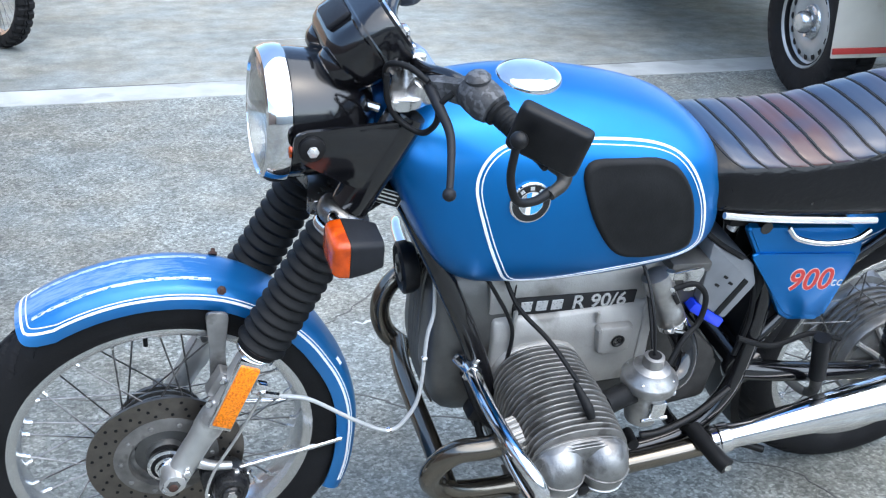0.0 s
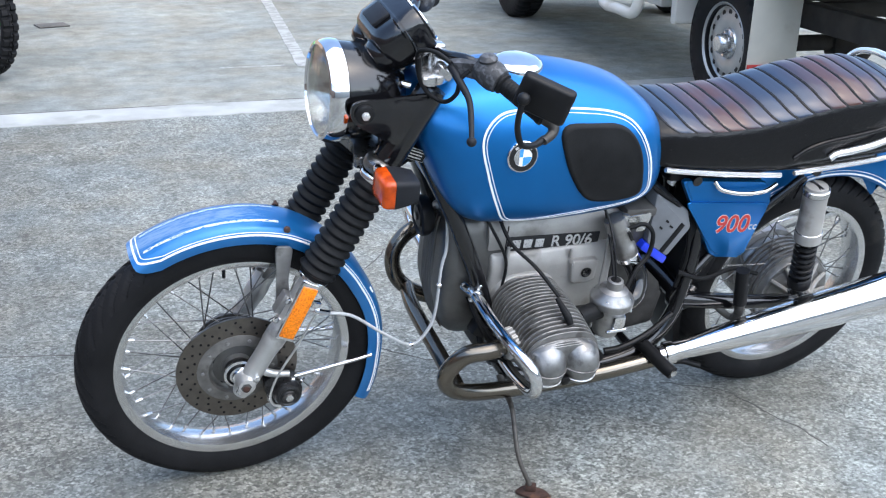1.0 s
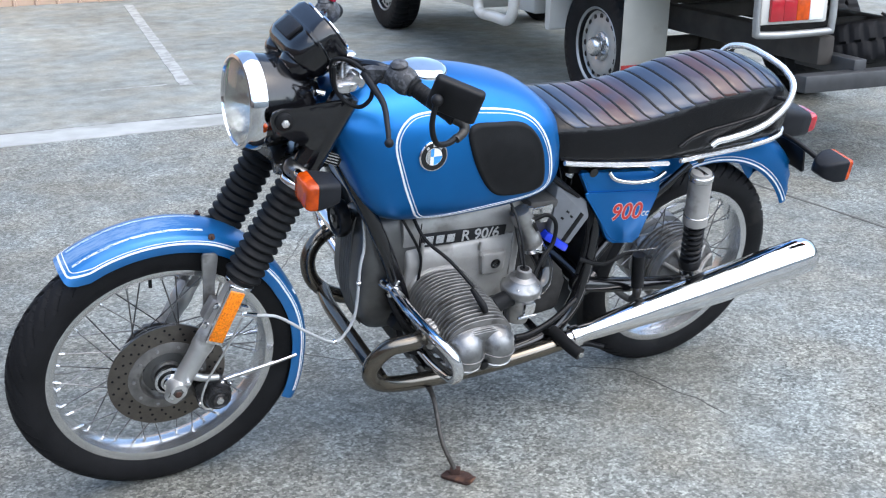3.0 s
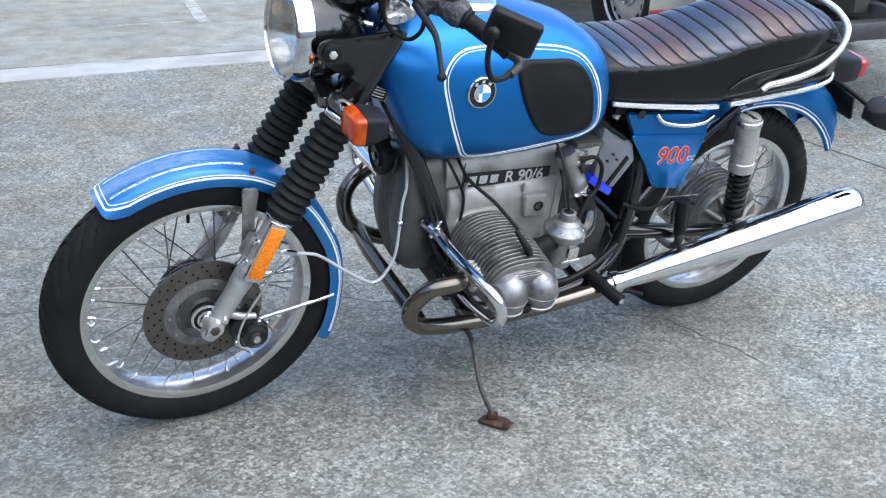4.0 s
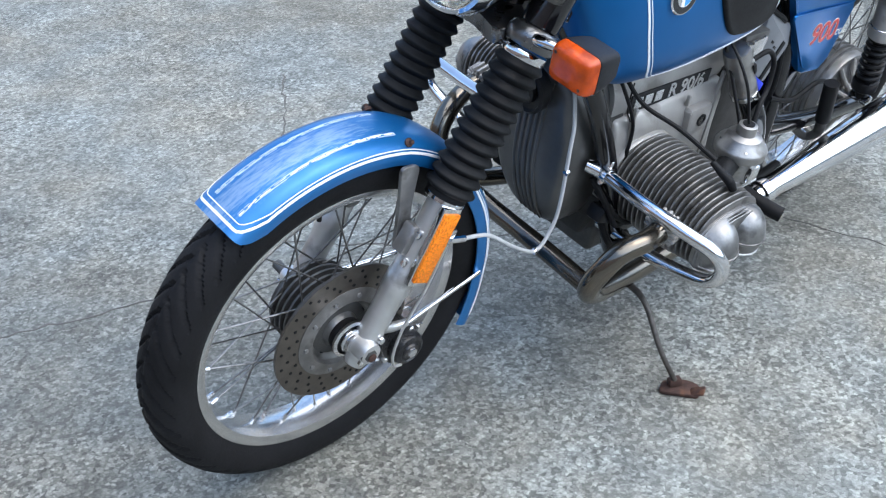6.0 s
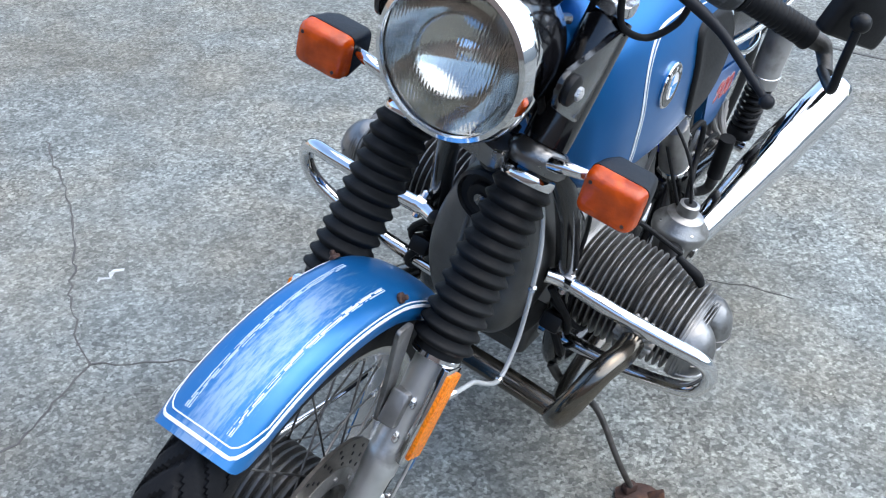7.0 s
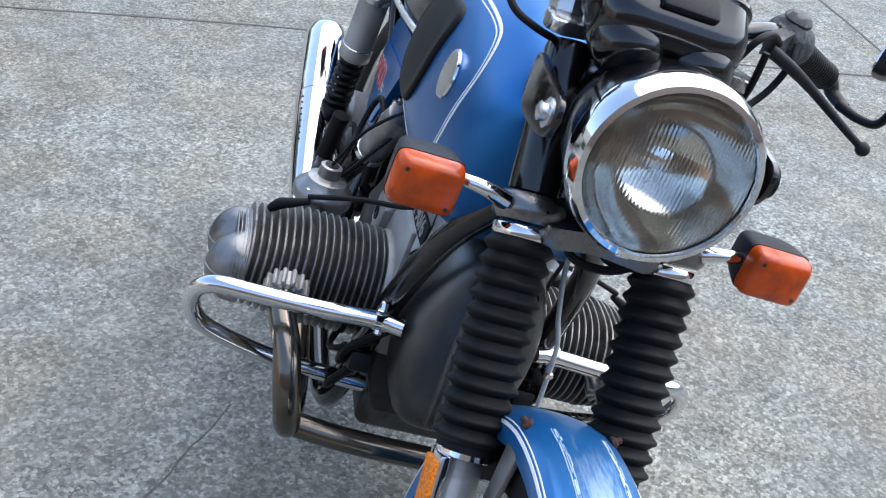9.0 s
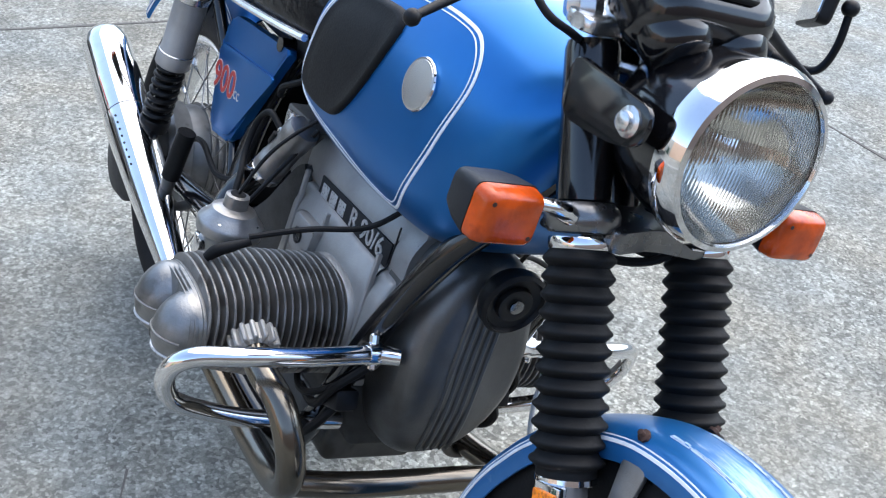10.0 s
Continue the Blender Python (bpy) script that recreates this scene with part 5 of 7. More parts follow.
# joint line of the castings and a thin cable beside it; model plate on each side
for s in (-1, 1):
    bm = B()
    tube(bm, [(0.588, s * 0.0862, 0.640), (0.588, s * 0.0868, 0.585), (0.588, s * 0.098, 0.568), (0.588, s * 0.1078, 0.540), (0.588, s * 0.1078, 0.430)], 0.0014, 6)
    part("casting_joint", bm, SATIN, engine)
    if s < 0:
        bm = B()
        tube(bm, [(0.515, -0.096, 0.690), (0.545, -0.104, 0.640), (0.572, -0.110, 0.590), (0.582, -0.113, 0.555), (0.578, -0.116, 0.507), (0.562, -0.122, 0.466)], 0.0036, 8)
        part("cable", bm, SATIN, engine, "thin black cable")
    bm = B()
    box(bm, (0.706, s * 0.0875, 0.588), (0.232, 0.004, 0.036), (0, 3.0, 0), 0.0012)
    pl = part("model_plate", bm, PLATE, engine, "black model plate with raised bright characters")
    if s < 0:
        mm = Matrix.Translation((0.706, -0.0898, 0.588)) @ Matrix.Rotation(radians(3.0), 4, "Y") @ Matrix.Rotation(radians(90), 4, "X")
    else:
        mm = Matrix.Translation((0.706, 0.0898, 0.588)) @ Matrix.Rotation(radians(3.0), 4, "Y") @ Matrix.Rotation(radians(180), 4, "Z") @ Matrix.Rotation(radians(90), 4, "X")
    letters("R 90/6", 0.040, pl, mm @ Matrix.Translation((0.045, 0.0005, 0)), SILVER, 0.0009, label="raised bright characters", bold=0.0005)
    for k in range(3):
        bm = B()
        box(bm, (-0.095 + 0.029 * k, 0, 0.0004), (0.021, 0.021, 0.0016), (0, 0, 0), 0.0005, 1)
        o = part("raised_bar", bm, SILVER, pl)
        o.matrix_basis = mm


# ---- cylinders ----
# dark colour for the painted shadow at the silencer sleeve's step
STEP_SHADOW = surf("step_shadow_dark", (0.035, 0.034, 0.032), 0.6, 0.2, 0.3, 30)
def cylinder(s, cx, cz):
    """A finned cylinder with its head and rocker cover; s: side."""
    hz = cz - 0.016

    def outline(y, hx, hz_, sq, n=60):
        """A rounded square, sq near 2 is round."""
        out = []
        for k in range(n):
            c, q = math.cos(2 * math.pi * k / n), math.sin(2 * math.pi * k / n)
            out.append((cx + hx * math.copysign(abs(c) ** (2 / sq), c), s * y, hz + 0.004 + hz_ * math.copysign(abs(q) ** (2 / sq), q)))
        return out

    def fin(y, hx, hz_, sq, thick, parent, mat):
        b_ = B()
        e_ = 0.0012
        loft(b_, [outline(y, hx - e_, hz_ - e_, sq), outline(y + e_ * 0.6, hx, hz_, sq), outline(y + thick - e_ * 0.6, hx, hz_, sq), outline(y + thick, hx - e_, hz_ - e_, sq)])
        part("fin", b_, mat, parent, sharp=60)

    # barrel core coloured dark so that the gaps between fins read as shaded
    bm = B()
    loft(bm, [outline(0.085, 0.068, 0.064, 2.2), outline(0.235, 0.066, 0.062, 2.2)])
    barrel = part("cylinder", bm, SHADE_DARK, engine, "grey finned cylinder", sharp=50)
    bm = B()
    loft(bm, [outline(0.098, 0.082, 0.078, 2.6), outline(0.101, 0.084, 0.080, 2.6), outline(0.113, 0.084, 0.080, 2.6), outline(0.117, 0.081, 0.077, 2.6)])
    part("cylinder_flange", bm, BLOCK, barrel, "pale alloy cylinder base flange", sharp=50)
    for k in range(10):
        fin(0.122 + 0.0112 * k, 0.087 + 0.0003 * k, 0.081, 2.35, 0.0034, barrel, FIN)
    # head core in the same dark tone, for shade between its fins
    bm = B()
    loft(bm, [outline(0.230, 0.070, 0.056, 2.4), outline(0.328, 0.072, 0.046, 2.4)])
    head = part("cylinder_head", bm, SHADE_DARK, engine, "grey alloy cylinder head", sharp=50)
    for k in range(8):
        fin(0.236 + 0.0112 * k, 0.089 - 0.0004 * k, 0.080 - 0.0022 * k, 2.5, 0.0042, head, FIN)
    # rocker cover: two domes side by side
    def bulge(x, z):
        best = 0.0
        for xi in (-0.040, 0.040):
            v = 1 - ((x - xi) / 0.0445) ** 2 - (z / 0.056) ** 2
            best += max(0.0, v) ** 3
        skirt = max(0.0, 1 - (abs(x) / 0.087) ** 4 - (abs(z) / 0.058) ** 4)
        return max(0.050 * best ** (1 / 6), 0.014 * skirt ** 0.5)

    cz = hz - 0.004
    bm = B()
    n = 64
    rings = []
    for k in [1.0, 0.985, 0.96, 0.92] + [0.88 - 0.04 * q for q in range(22)]:
        row = []
        for i in range(n):
            a = 2 * math.pi * i / n
            c, q = math.cos(a), math.sin(a)
            x, z = 0.086 * math.copysign(abs(c) ** 0.75, c) * k, 0.057 * math.copysign(abs(q) ** 0.75, q) * k
            row.append((cx + x, s * (0.322 + bulge(x, z)), cz + z))
        rings.append(row)
    rings = [[(x, s * 0.315, z) for x, y, z in rings[0]]] + rings
    loft(bm, rings)
    rc = part("rocker_cover", bm, COVER, engine, "dull grey two-lobed alloy rocker cover", sharp=75)
    for k in range(4):
        bm = B()
        y0, w = 0.3215 + 0.0052 * k, 1.0 - 0.022 * k
        loft(bm, [[(cx + x * w * e_, s * (y0 + dy), cz + z * w * e_) for x, z in ((0.0875 * math.copysign(abs(math.cos(a)) ** 0.75, math.cos(a)), 0.0585 * math.copysign(abs(math.sin(a)) ** 0.75, math.sin(a))) for a in (2 * math.pi * i / 64 for i in range(64)))] for dy, e_ in ((0.0, 0.985), (0.0006, 1.0), (0.0020, 1.0), (0.0026, 0.985))])
        part("cover_rib", bm, COVER, rc, sharp=60)
    for z in (0.000, -0.027):
        bm = B()
        pts = []
        for i in range(23):
            x = -0.078 + 0.156 * i / 22
            ax = abs(x) / 0.088
            y = 0.322 + bulge(x, z)
            pts.append((cx + x, s * (y + 0.001), cz + z))
        tube(bm, pts, 0.0018, 8, n=2)
        part("cover_rib", bm, FIN if z == 0 else SILVER, rc)
    bm = B()
    lathe(bm, [(0.012, 0.0), (0.012, 0.014), (0.007, 0.017)], (cx, s * 0.340, cz - 0.030), (0, s, 0), 6)
    part("cover_nut", bm, SATIN, rc)
    # pushrod tubes
    cz = hz + 0.016
    for d in (-0.035, 0.035):
        bm = B()
        tube(bm, [(cx + d, s * 0.09, cz - 0.068), (cx + d, s * 0.24, cz - 0.064)], 0.011, 12, smooth=False)
        part("pushrod_tube", bm, CHROME, barrel)
    # plug cap and lead
    p = Vector((cx + 0.012, s * 0.282, cz + 0.074))
    bm = B()
    tube(bm, [p + Vector((0.008, s * 0.016, -0.018)), p + Vector((0.004, s * 0.006, -0.004)), p + Vector((0.0, s * -0.010, 0.005)), p + Vector((-0.006, s * -0.034, 0.018))], [0.0070, 0.0090, 0.0078, 0.0050], 12)
    part("plug_cap", bm, RUBBER, engine, "black spark plug cap")
    bm = B()
    tube(bm, [p + Vector((-0.004, s * -0.030, 0.024)), p + Vector((-0.03, s * -0.10, 0.055)), p + Vector((-0.065, s * -0.165, 0.082)), p + Vector((-0.085, s * -0.21, 0.13))], 0.0042, 8)
    part("plug_lead", bm, RUBBER, engine, "black plug lead")
    # exhaust nut, finned
    e = Vector((cx - 0.090, s * 0.255, cz - 0.004))
    d = Vector((-1.0, s * 0.05, -0.28)).normalized()
    bm = B()
    m = 14
    lathe(bm, [(0.020, -0.012), (0.026, -0.010), (0.026, 0.016), (0.021, 0.020)], e, d, 28)
    nut = part("exhaust_nut", bm, BLOCK, bike, "bright finned exhaust nut")
    bm = B()
    box(bm, (0, 0, 0), (0.016, 0.0065, 0.030), (0, 0, 0), 0.0018, 1)
    fin0 = None
    uu = d.orthogonal().normalized()
    vv = d.cross(uu)
    for k in range(m):
        a = 2 * math.pi * k / m
        rad = math.cos(a) * uu + math.sin(a) * vv
        mat = Matrix.Translation(e + rad * 0.026 + d * 0.005) @ Matrix((rad, -math.sin(a) * uu + math.cos(a) * vv, d)).transposed().to_4x4()
        if fin0 is None:
            fin0 = part("nut_fin", bm, BLOCK, nut, "", mat)
        else:
            again(fin0, mat)
    return e, d


ENDS = {-1: cylinder(-1, 0.637, 0.460), 1: cylinder(1, 0.672, 0.465)}
for s in (-1, 1):
    e, d = ENDS[s]
    bm = B()
    if s < 0:
        pts = [e - d * 0.01, e + d * 0.045, (0.452, -0.246, 0.432), (0.424, -0.236, 0.398), (0.418, -0.224, 0.358), (0.436, -0.212, 0.318), (0.480, -0.200, 0.286), (0.56, -0.186, 0.262), (0.70, -0.172, 0.244), (0.86, -0.168, 0.246), (1.00, -0.176, 0.268), (1.06, -0.184, 0.282)]
    else:
        pts = [e - d * 0.01, e + d * 0.045, (0.486, 0.244, 0.430), (0.456, 0.234, 0.396), (0.450, 0.222, 0.356), (0.466, 0.210, 0.316), (0.508, 0.198, 0.284), (0.58, 0.186, 0.262), (0.70, 0.172, 0.244), (0.86, 0.168, 0.246), (1.00, 0.176, 0.268), (1.06, 0.184, 0.282)]
    tube(bm, pts, 0.0198, 20, n=6)
    part("exhaust_header", bm, HEADER, bike, "heat-tinted exhaust header pipe")
    # silencer
    a = Vector((1.035, s * 0.180, 0.284))
    b = Vector((1.722, -0.258, 0.456)) if s < 0 else Vector((1.745, 0.160, 0.448))
    L = (b - a).length
    bm = B()
    lathe(bm, [(0.0215, -0.03), (0.0235, 0.0), (0.0245, 0.03), (0.031, 0.12), (0.0405, 0.26), (0.0460, 0.40), (0.0490, 0.55), (0.0500, L - 0.05), (0.0480, L - 0.022), (0.041, L - 0.004), (0.026, L), (0.024, L - 0.01), (0.02, L - 0.10)], a, b - a, 44)
    sil = part("silencer", bm, CHROME, bike, "long tapered chrome silencer", sharp=60)
    bm = B()
    lathe(bm, [(0.0405, 0.262), (0.0472, 0.40), (0.0482, 0.44), (0.0482, 0.443), (0.0460, 0.444)], a, b - a, 44)
    sleeve = part("silencer_sleeve", bm, CHROME, sil)
    ad = (b - a).normalized()
    up_ = (Vector((0, s * 0.8, 0.6)) - ad * ad.dot(Vector((0, s * 0.8, 0.6)))).normalized()
    if s > 0:
        for k in range(8):
            t0 = 0.275 + 0.020 * k
            q = a + ad * t0 + up_ * (0.0408 + 0.0486 * (t0 - 0.262))
            bm = B()
            lathe(bm, [(0.0022, -0.002), (0.0022, 0.0008)], q, up_, 10)
            part("sleeve_hole", bm, SATIN, sleeve)
    # dark ring round the sleeve joint, painted as the shadow of its step
    if s > 0:
        bm = B()
        lathe(bm, [(0.0462, 0.443), (0.0474, 0.444), (0.0474, 0.447), (0.0466, 0.448)], a, b - a, 44)
        part("sleeve_joint_shadow", bm, STEP_SHADOW, sil)
    bm = B()
    lathe(bm, [(0.0242, -0.018), (0.029, -0.016), (0.029, 0.004), (0.0245, 0.006)], a, b - a, 30)
    part("silencer_clamp", bm, CHROME, sil)
bm = B()
tube(bm, [(0.462, -0.204, 0.302), (0.464, -0.10, 0.305), (0.468, 0.10, 0.304), (0.484, 0.202, 0.302)], 0.0185, 18)
part("balance_pipe", bm, HEADER, bike, "heat-tinted balance pipe across the engine front")
# crash bars
for s in (-1, 1):
    x0 = 0.488 if s > 0 else 0.505
    bm = B()
    pts = [(x0 - 0.012, s * 0.10, 0.508), (x0, s * 0.135, 0.504), (x0 + 0.004, s * 0.22, 0.497), (x0 + 0.012, s * 0.31, 0.492), (x0 + 0.024, s * 0.358, 0.484), (x0 + 0.038, s * 0.380, 0.462), (x0 + 0.046, s * 0.382, 0.432), (x0 + 0.052, s * 0.362, 0.400), (x0 + 0.058, s * 0.315, 0.378), (x0 + 0.064, s * 0.24, 0.358), (x0 + 0.072, s * 0.15, 0.346), (x0 + 0.074, s * 0.10, 0.342)]
    tube(bm, pts, 0.0128, 16, n=6)
    crash = part("crash_bar", bm, CHROME, bike, "chromed crash bar looped round the cylinder")
    bm = B()
    lathe(bm, [(0.004, -0.024), (0.0065, -0.022), (0.0065, 0.022), (0.004, 0.024)], (x0 + 0.002, s * 0.132, 0.507), (0.5, 0, 1), 8)
    part("clamp_bolt", bm, CHROME, crash)
    bm = B()
    lathe(bm, [(0.0130, -0.010), (0.0155, -0.009), (0.0155, 0.009), (0.0130, 0.010)], (x0 + 0.002, s * 0.132, 0.504), (0.05, s, 0), 20)
    part("bar_clamp", bm, CHROME, crash)
# ---- frame ----
bm = B()
for s in (-1, 1):
    tube(bm, [(0.372, s * 0.030, 0.842), (0.41, s * 0.062, 0.765), (0.455, s * 0.100, 0.67), (0.515, s * 0.118, 0.53), (0.558, s * 0.125, 0.40), (0.60, s * 0.128, 0.29), (0.66, s * 0.130, 0.245), (0.80, s * 0.132, 0.240), (0.96, s * 0.130, 0.262), (1.05, s * 0.118, 0.33), (1.09, s * 0.095, 0.45), (1.10, s * 0.070, 0.60), (1.04, s * 0.06, 0.72)], 0.0185, 14)
    tube(bm, [(1.04, s * 0.080, 0.735), (1.20, s * 0.088, 0.735), (1.38, s * 0.095, 0.728), (1.55, s * 0.09, 0.730)], 0.0125, 12)
    tube(bm, [(1.09, s * 0.100, 0.44), (1.20, s * 0.088, 0.55), (1.345, s * 0.110, 0.705)], 0.0115, 12)
frame_ = part("frame", bm, BLACK_PAINT, bike, "gloss black tubular cradle frame")
bm = B()
tube(bm, [(0.42, 0, 0.86), (0.60, 0, 0.80), (0.85, 0, 0.76), (1.04, 0, 0.72)], 0.022, 14)
part("frame_tube", bm, BLACK_PAINT, frame_)
for q in ((1.04, 0.72), (1.38, 0.712), (0.96, 0.262)):
    bm = B()
    tube(bm, [(q[0], -0.11, q[1]), (q[0], 0.11, q[1])], 0.012, 12, smooth=False)
    part("cross_tube", bm, BLACK_PAINT, frame_)
bm = B()
for s in (-1, 1):
    tube(bm, [(1.08, s * 0.105, 0.385), (1.16, s * 0.112, 0.372), (1.30, s * 0.116, 0.350), (1.465, s * 0.118, 0.332)], [0.022, 0.021, 0.019, 0.018], 14)
tube(bm, [(1.09, -0.105, 0.383), (1.09, 0.105, 0.383)], 0.026, 16, smooth=False)
for s in (-1, 1):
    lathe(bm, [(0.030, -0.012), (0.040, -0.010), (0.042, 0.0), (0.040, 0.010), (0.030, 0.012)], (1.09, s * 0.095, 0.385), (0, 1, 0), 24)
part("swinging_arm", bm, BLACK_PAINT, bike, "black swinging arm")
bm = B()
lathe(bm, [(0.03, -0.06), (0.085, -0.05), (0.100, -0.02), (0.100, 0.02), (0.085, 0.035), (0.03, 0.045)], (1.465, 0.135, 0.322), (0, 1, 0), 32)
part("final_drive", bm, SHADE_DARK, bike, "grey alloy final drive housing")
for s in (-1, 1):
    top, low = Vector((1.362, s * 0.142, 0.685)), Vector((1.408, s * 0.142, 0.375))
    d = (low - top).normalized()
    L = (low - top).length
    bm = B()
    lathe(bm, [(0.010, -0.012), (0.026, -0.010), (0.029, 0.004), (0.030, 0.012), (0.030, 0.115), (0.033, 0.120), (0.033, 0.145), (0.026, 0.150)], top, d, 30)
    shock = part("shock_absorber", bm, BLOCK, bike, "shock absorber with a grey shroud and black spring")
    for h in (-0.004, 0.116):
        bm = B()
        lathe(bm, [(0.030, 0.0), (0.0325, 0.002), (0.0325, 0.014), (0.030, 0.017)], top + d * h, d, 30)
        part("shock_ring", bm, RIM, shock)
    bm = B()
    n = 7 * 18
    pts = []
    uu = d.orthogonal().normalized()
    vv = d.cross(uu)
    for i in range(n + 1):
        a = 2 * math.pi * i / 18
        pts.append(top + d * (0.148 + 0.115 * i / n) + 0.0235 * (math.cos(a) * uu + math.sin(a) * vv))
    tube(bm, pts, 0.0052, 8, smooth=False)
    lathe(bm, [(0.014, 0.145), (0.014, L - 0.02)], top, d, 16)
    lathe(bm, [(0.027, 0.262), (0.029, 0.266), (0.028, 0.285), (0.016, 0.295), (0.013, L), (0.008, L + 0.01)], top, d, 24)
    part("spring", bm, SATIN, shock, "black coil spring")
    for q in (top, low):
        bm = B()
        lathe(bm, [(0.006, -0.024), (0.013, -0.022), (0.013, 0.022), (0.006, 0.026)], q, (0, 1, 0), 14)
        part("shock_bolt", bm, CHROME, shock)
    # rear foot rest, folded up
    bm = B()
    tube(bm, [(1.203, s * 0.156, 0.484), (1.219, s * 0.160, 0.388)], 0.0165, 16, smooth=False)
    part("rear_foot_rest", bm, RUBBER, bike, "folded black rubber passenger foot rest")
    bm = B()
    tube(bm, [(1.219, s * 0.160, 0.390), (1.226, s * 0.156, 0.350), (1.220, s * 0.135, 0.330), (1.18, s * 0.118, 0.36)], [0.013, 0.011, 0.009, 0.009], 12)
    part("rest_bracket", bm, DIRTY_ALLOY, bike, "grey metal foot rest bracket")
    # rider's foot rest
    bm = B()
    tube(bm, [(0.975, s * 0.150, 0.292), (0.990, s * 0.225, 0.284), (1.000, s * 0.250, 0.280)], 0.0165, 14)
    peg = part("foot_rest", bm, RUBBER, bike, "black rubber foot rest")
    bm = B()
    lathe(bm, [(0.004, 0), (0.008, 0.001), (0.008, 0.003)], (1.000, s * 0.2505, 0.280), (0.1, s, 0), 12)
    part("peg_end", bm, CHROME, peg)
    bm = B()
    tube(bm, [(0.975, s * 0.155, 0.292), (0.962, s * 0.12, 0.270)], 0.010, 10, smooth=False)
    part("peg_mount", bm, SATIN, peg)
bm = B()
tube(bm, [(0.86, -0.155, 0.30), (0.90, -0.158, 0.305), (0.97, -0.150, 0.325), (1.05, -0.128, 0.36)], 0.0075, 10)
tube(bm, [(0.83, -0.185, 0.31), (0.835, -0.145, 0.305)], 0.011, 12, smooth=False)
part("gear_lever", bm, SATIN, bike, "black gear lever")
for s in (-1, 1):
    bm = B()
    prism(bm, rounded([(1.02, 0.725), (1.15, 0.705), (1.185, 0.52), (1.15, 0.41), (1.07, 0.42), (1.08, 0.56)], 0.02, 3), s * 0.080, s * 0.087, 0.002)
    part("frame_gusset", bm, SATIN, frame_, "black frame gusset")
# ---- carburettors and intake ----
CARB = surf("dull_silver_casting", (0.33, 0.325, 0.317), 0.36, 0.85, 0.24, 30, bump=0.2, rough_vary=0.08, spots=(0.22, 0.21, 0.20), spot_at=0.58)
for s in (-1, 1):
    cx = 0.812 if s < 0 else 0.842
    c = Vector((cx, s * 0.205, 0.505))
    bm = B()
    lathe(bm, [(0.020, -0.105), (0.028, -0.100), (0.033, -0.070), (0.034, -0.046), (0.041, -0.026), (0.049, -0.020), (0.0505, -0.006), (0.048, -0.001), (0.038, 0.008), (0.033, 0.017), (0.019, 0.022), (0.0178, 0.040), (0.011, 0.042)], c, (0, 0, 1), 36)
    carb = part("carburettor", bm, CARB, bike, "grey alloy domed carburettor")
    bm = B()
    lathe(bm, [(0.012, 0.0385), (0.012, 0.0425), (0.004, 0.043)], c, (0, 0, 1), 16)
    part("carburettor_plug", bm, SATIN, carb)
    for k in range(4):
        bm = B()
        a = radians(45 + 90 * k)
        lathe(bm, [(0.004, 0), (0.004, 0.006), (0.002, 0.007)], c + Vector((0.040 * math.cos(a), 0.040 * math.sin(a), -0.002)), (0, 0, 1), 8)
        part("carburettor_screw", bm, CHROME, carb)
    bm = B()
    box(bm, c + Vector((0.006, s * 0.034, -0.050)), (0.030, 0.020, 0.034), (0, 0, 0), 0.005)
    tube(bm, [c + Vector((-0.02, s * 0.036, -0.075)), c + Vector((0.03, s * 0.036, -0.075))], 0.0035, 8, smooth=False)
    part("carburettor_linkage", bm, CHROME, carb)
    bm = B()
    tube(bm, [(cx - 0.10, s * 0.235, 0.478), (cx - 0.04, s * 0.212, 0.474), (cx, s * 0.205, 0.472)], 0.021, 16)
    part("intake_stub", bm, RUBBER, carb)
    ox = cx - 0.812
    bm = B()
    lathe(bm, [(0.020, -0.006), (0.0255, -0.004), (0.0270, 0.010), (0.0265, 0.030), (0.0245, 0.034), (0.0245, 0.070), (0.0262, 0.074), (0.0262, 0.098), (0.022, 0.104)], (0.832 + ox, s * 0.122, 0.652), (0.044, s * 0.020, -0.096), 28)
    intake = part("intake_tube", bm, CARB, bike, "grey alloy intake tube with a rubber elbow")
    bm = B()
    tube(bm, [(0.872 + ox, s * 0.140, 0.562), (0.890 + ox, s * 0.150, 0.540), (0.900 + ox, s * 0.166, 0.508), (0.882 + ox, s * 0.188, 0.478), (0.835 + ox, s * 0.204, 0.472)], [0.0215, 0.0225, 0.0225, 0.0215, 0.0205], 20)
    part("intake_elbow", bm, BLACK_PAINT, intake, "glossy black intake elbow")
    for q, w in (((0.874 + ox, s * 0.141, 0.560), 0.0272), ((0.846 + ox, s * 0.200, 0.472), 0.0240)):
        bm = B()
        lathe(bm, [(w - 0.002, -0.006), (w, -0.005), (w, 0.005), (w - 0.002, 0.006)], q, (0.044, s * 0.020, -0.096) if q[2] > 0.5 else (-1, s * 0.3, 0), 26)
        tube(bm, [Vector(q) + Vector((-0.012, s * w, 0.004)), Vector(q) + Vector((0.012, s * w, -0.004))], 0.0042, 8, smooth=False)
        part("hose_clip", bm, CHROME, intake, "bright hose clip")
    bm = B()
    tube(bm, [(0.852 + ox, s * 0.132, 0.668), (0.850 + ox, s * 0.136, 0.640)], 0.0085, 10, smooth=False)
    box(bm, (0.850 + ox, s * 0.142, 0.634), (0.016, 0.018, 0.022), (0, 20, 0), 0.004)
    tap = part("fuel_tap", bm, RIM, bike, "small bright fuel tap under the tank")
    bm = B()
    box(bm, (0.862 + ox, s * 0.152, 0.622), (0.008, 0.006, 0.026), (0, -30, 0), 0.002)
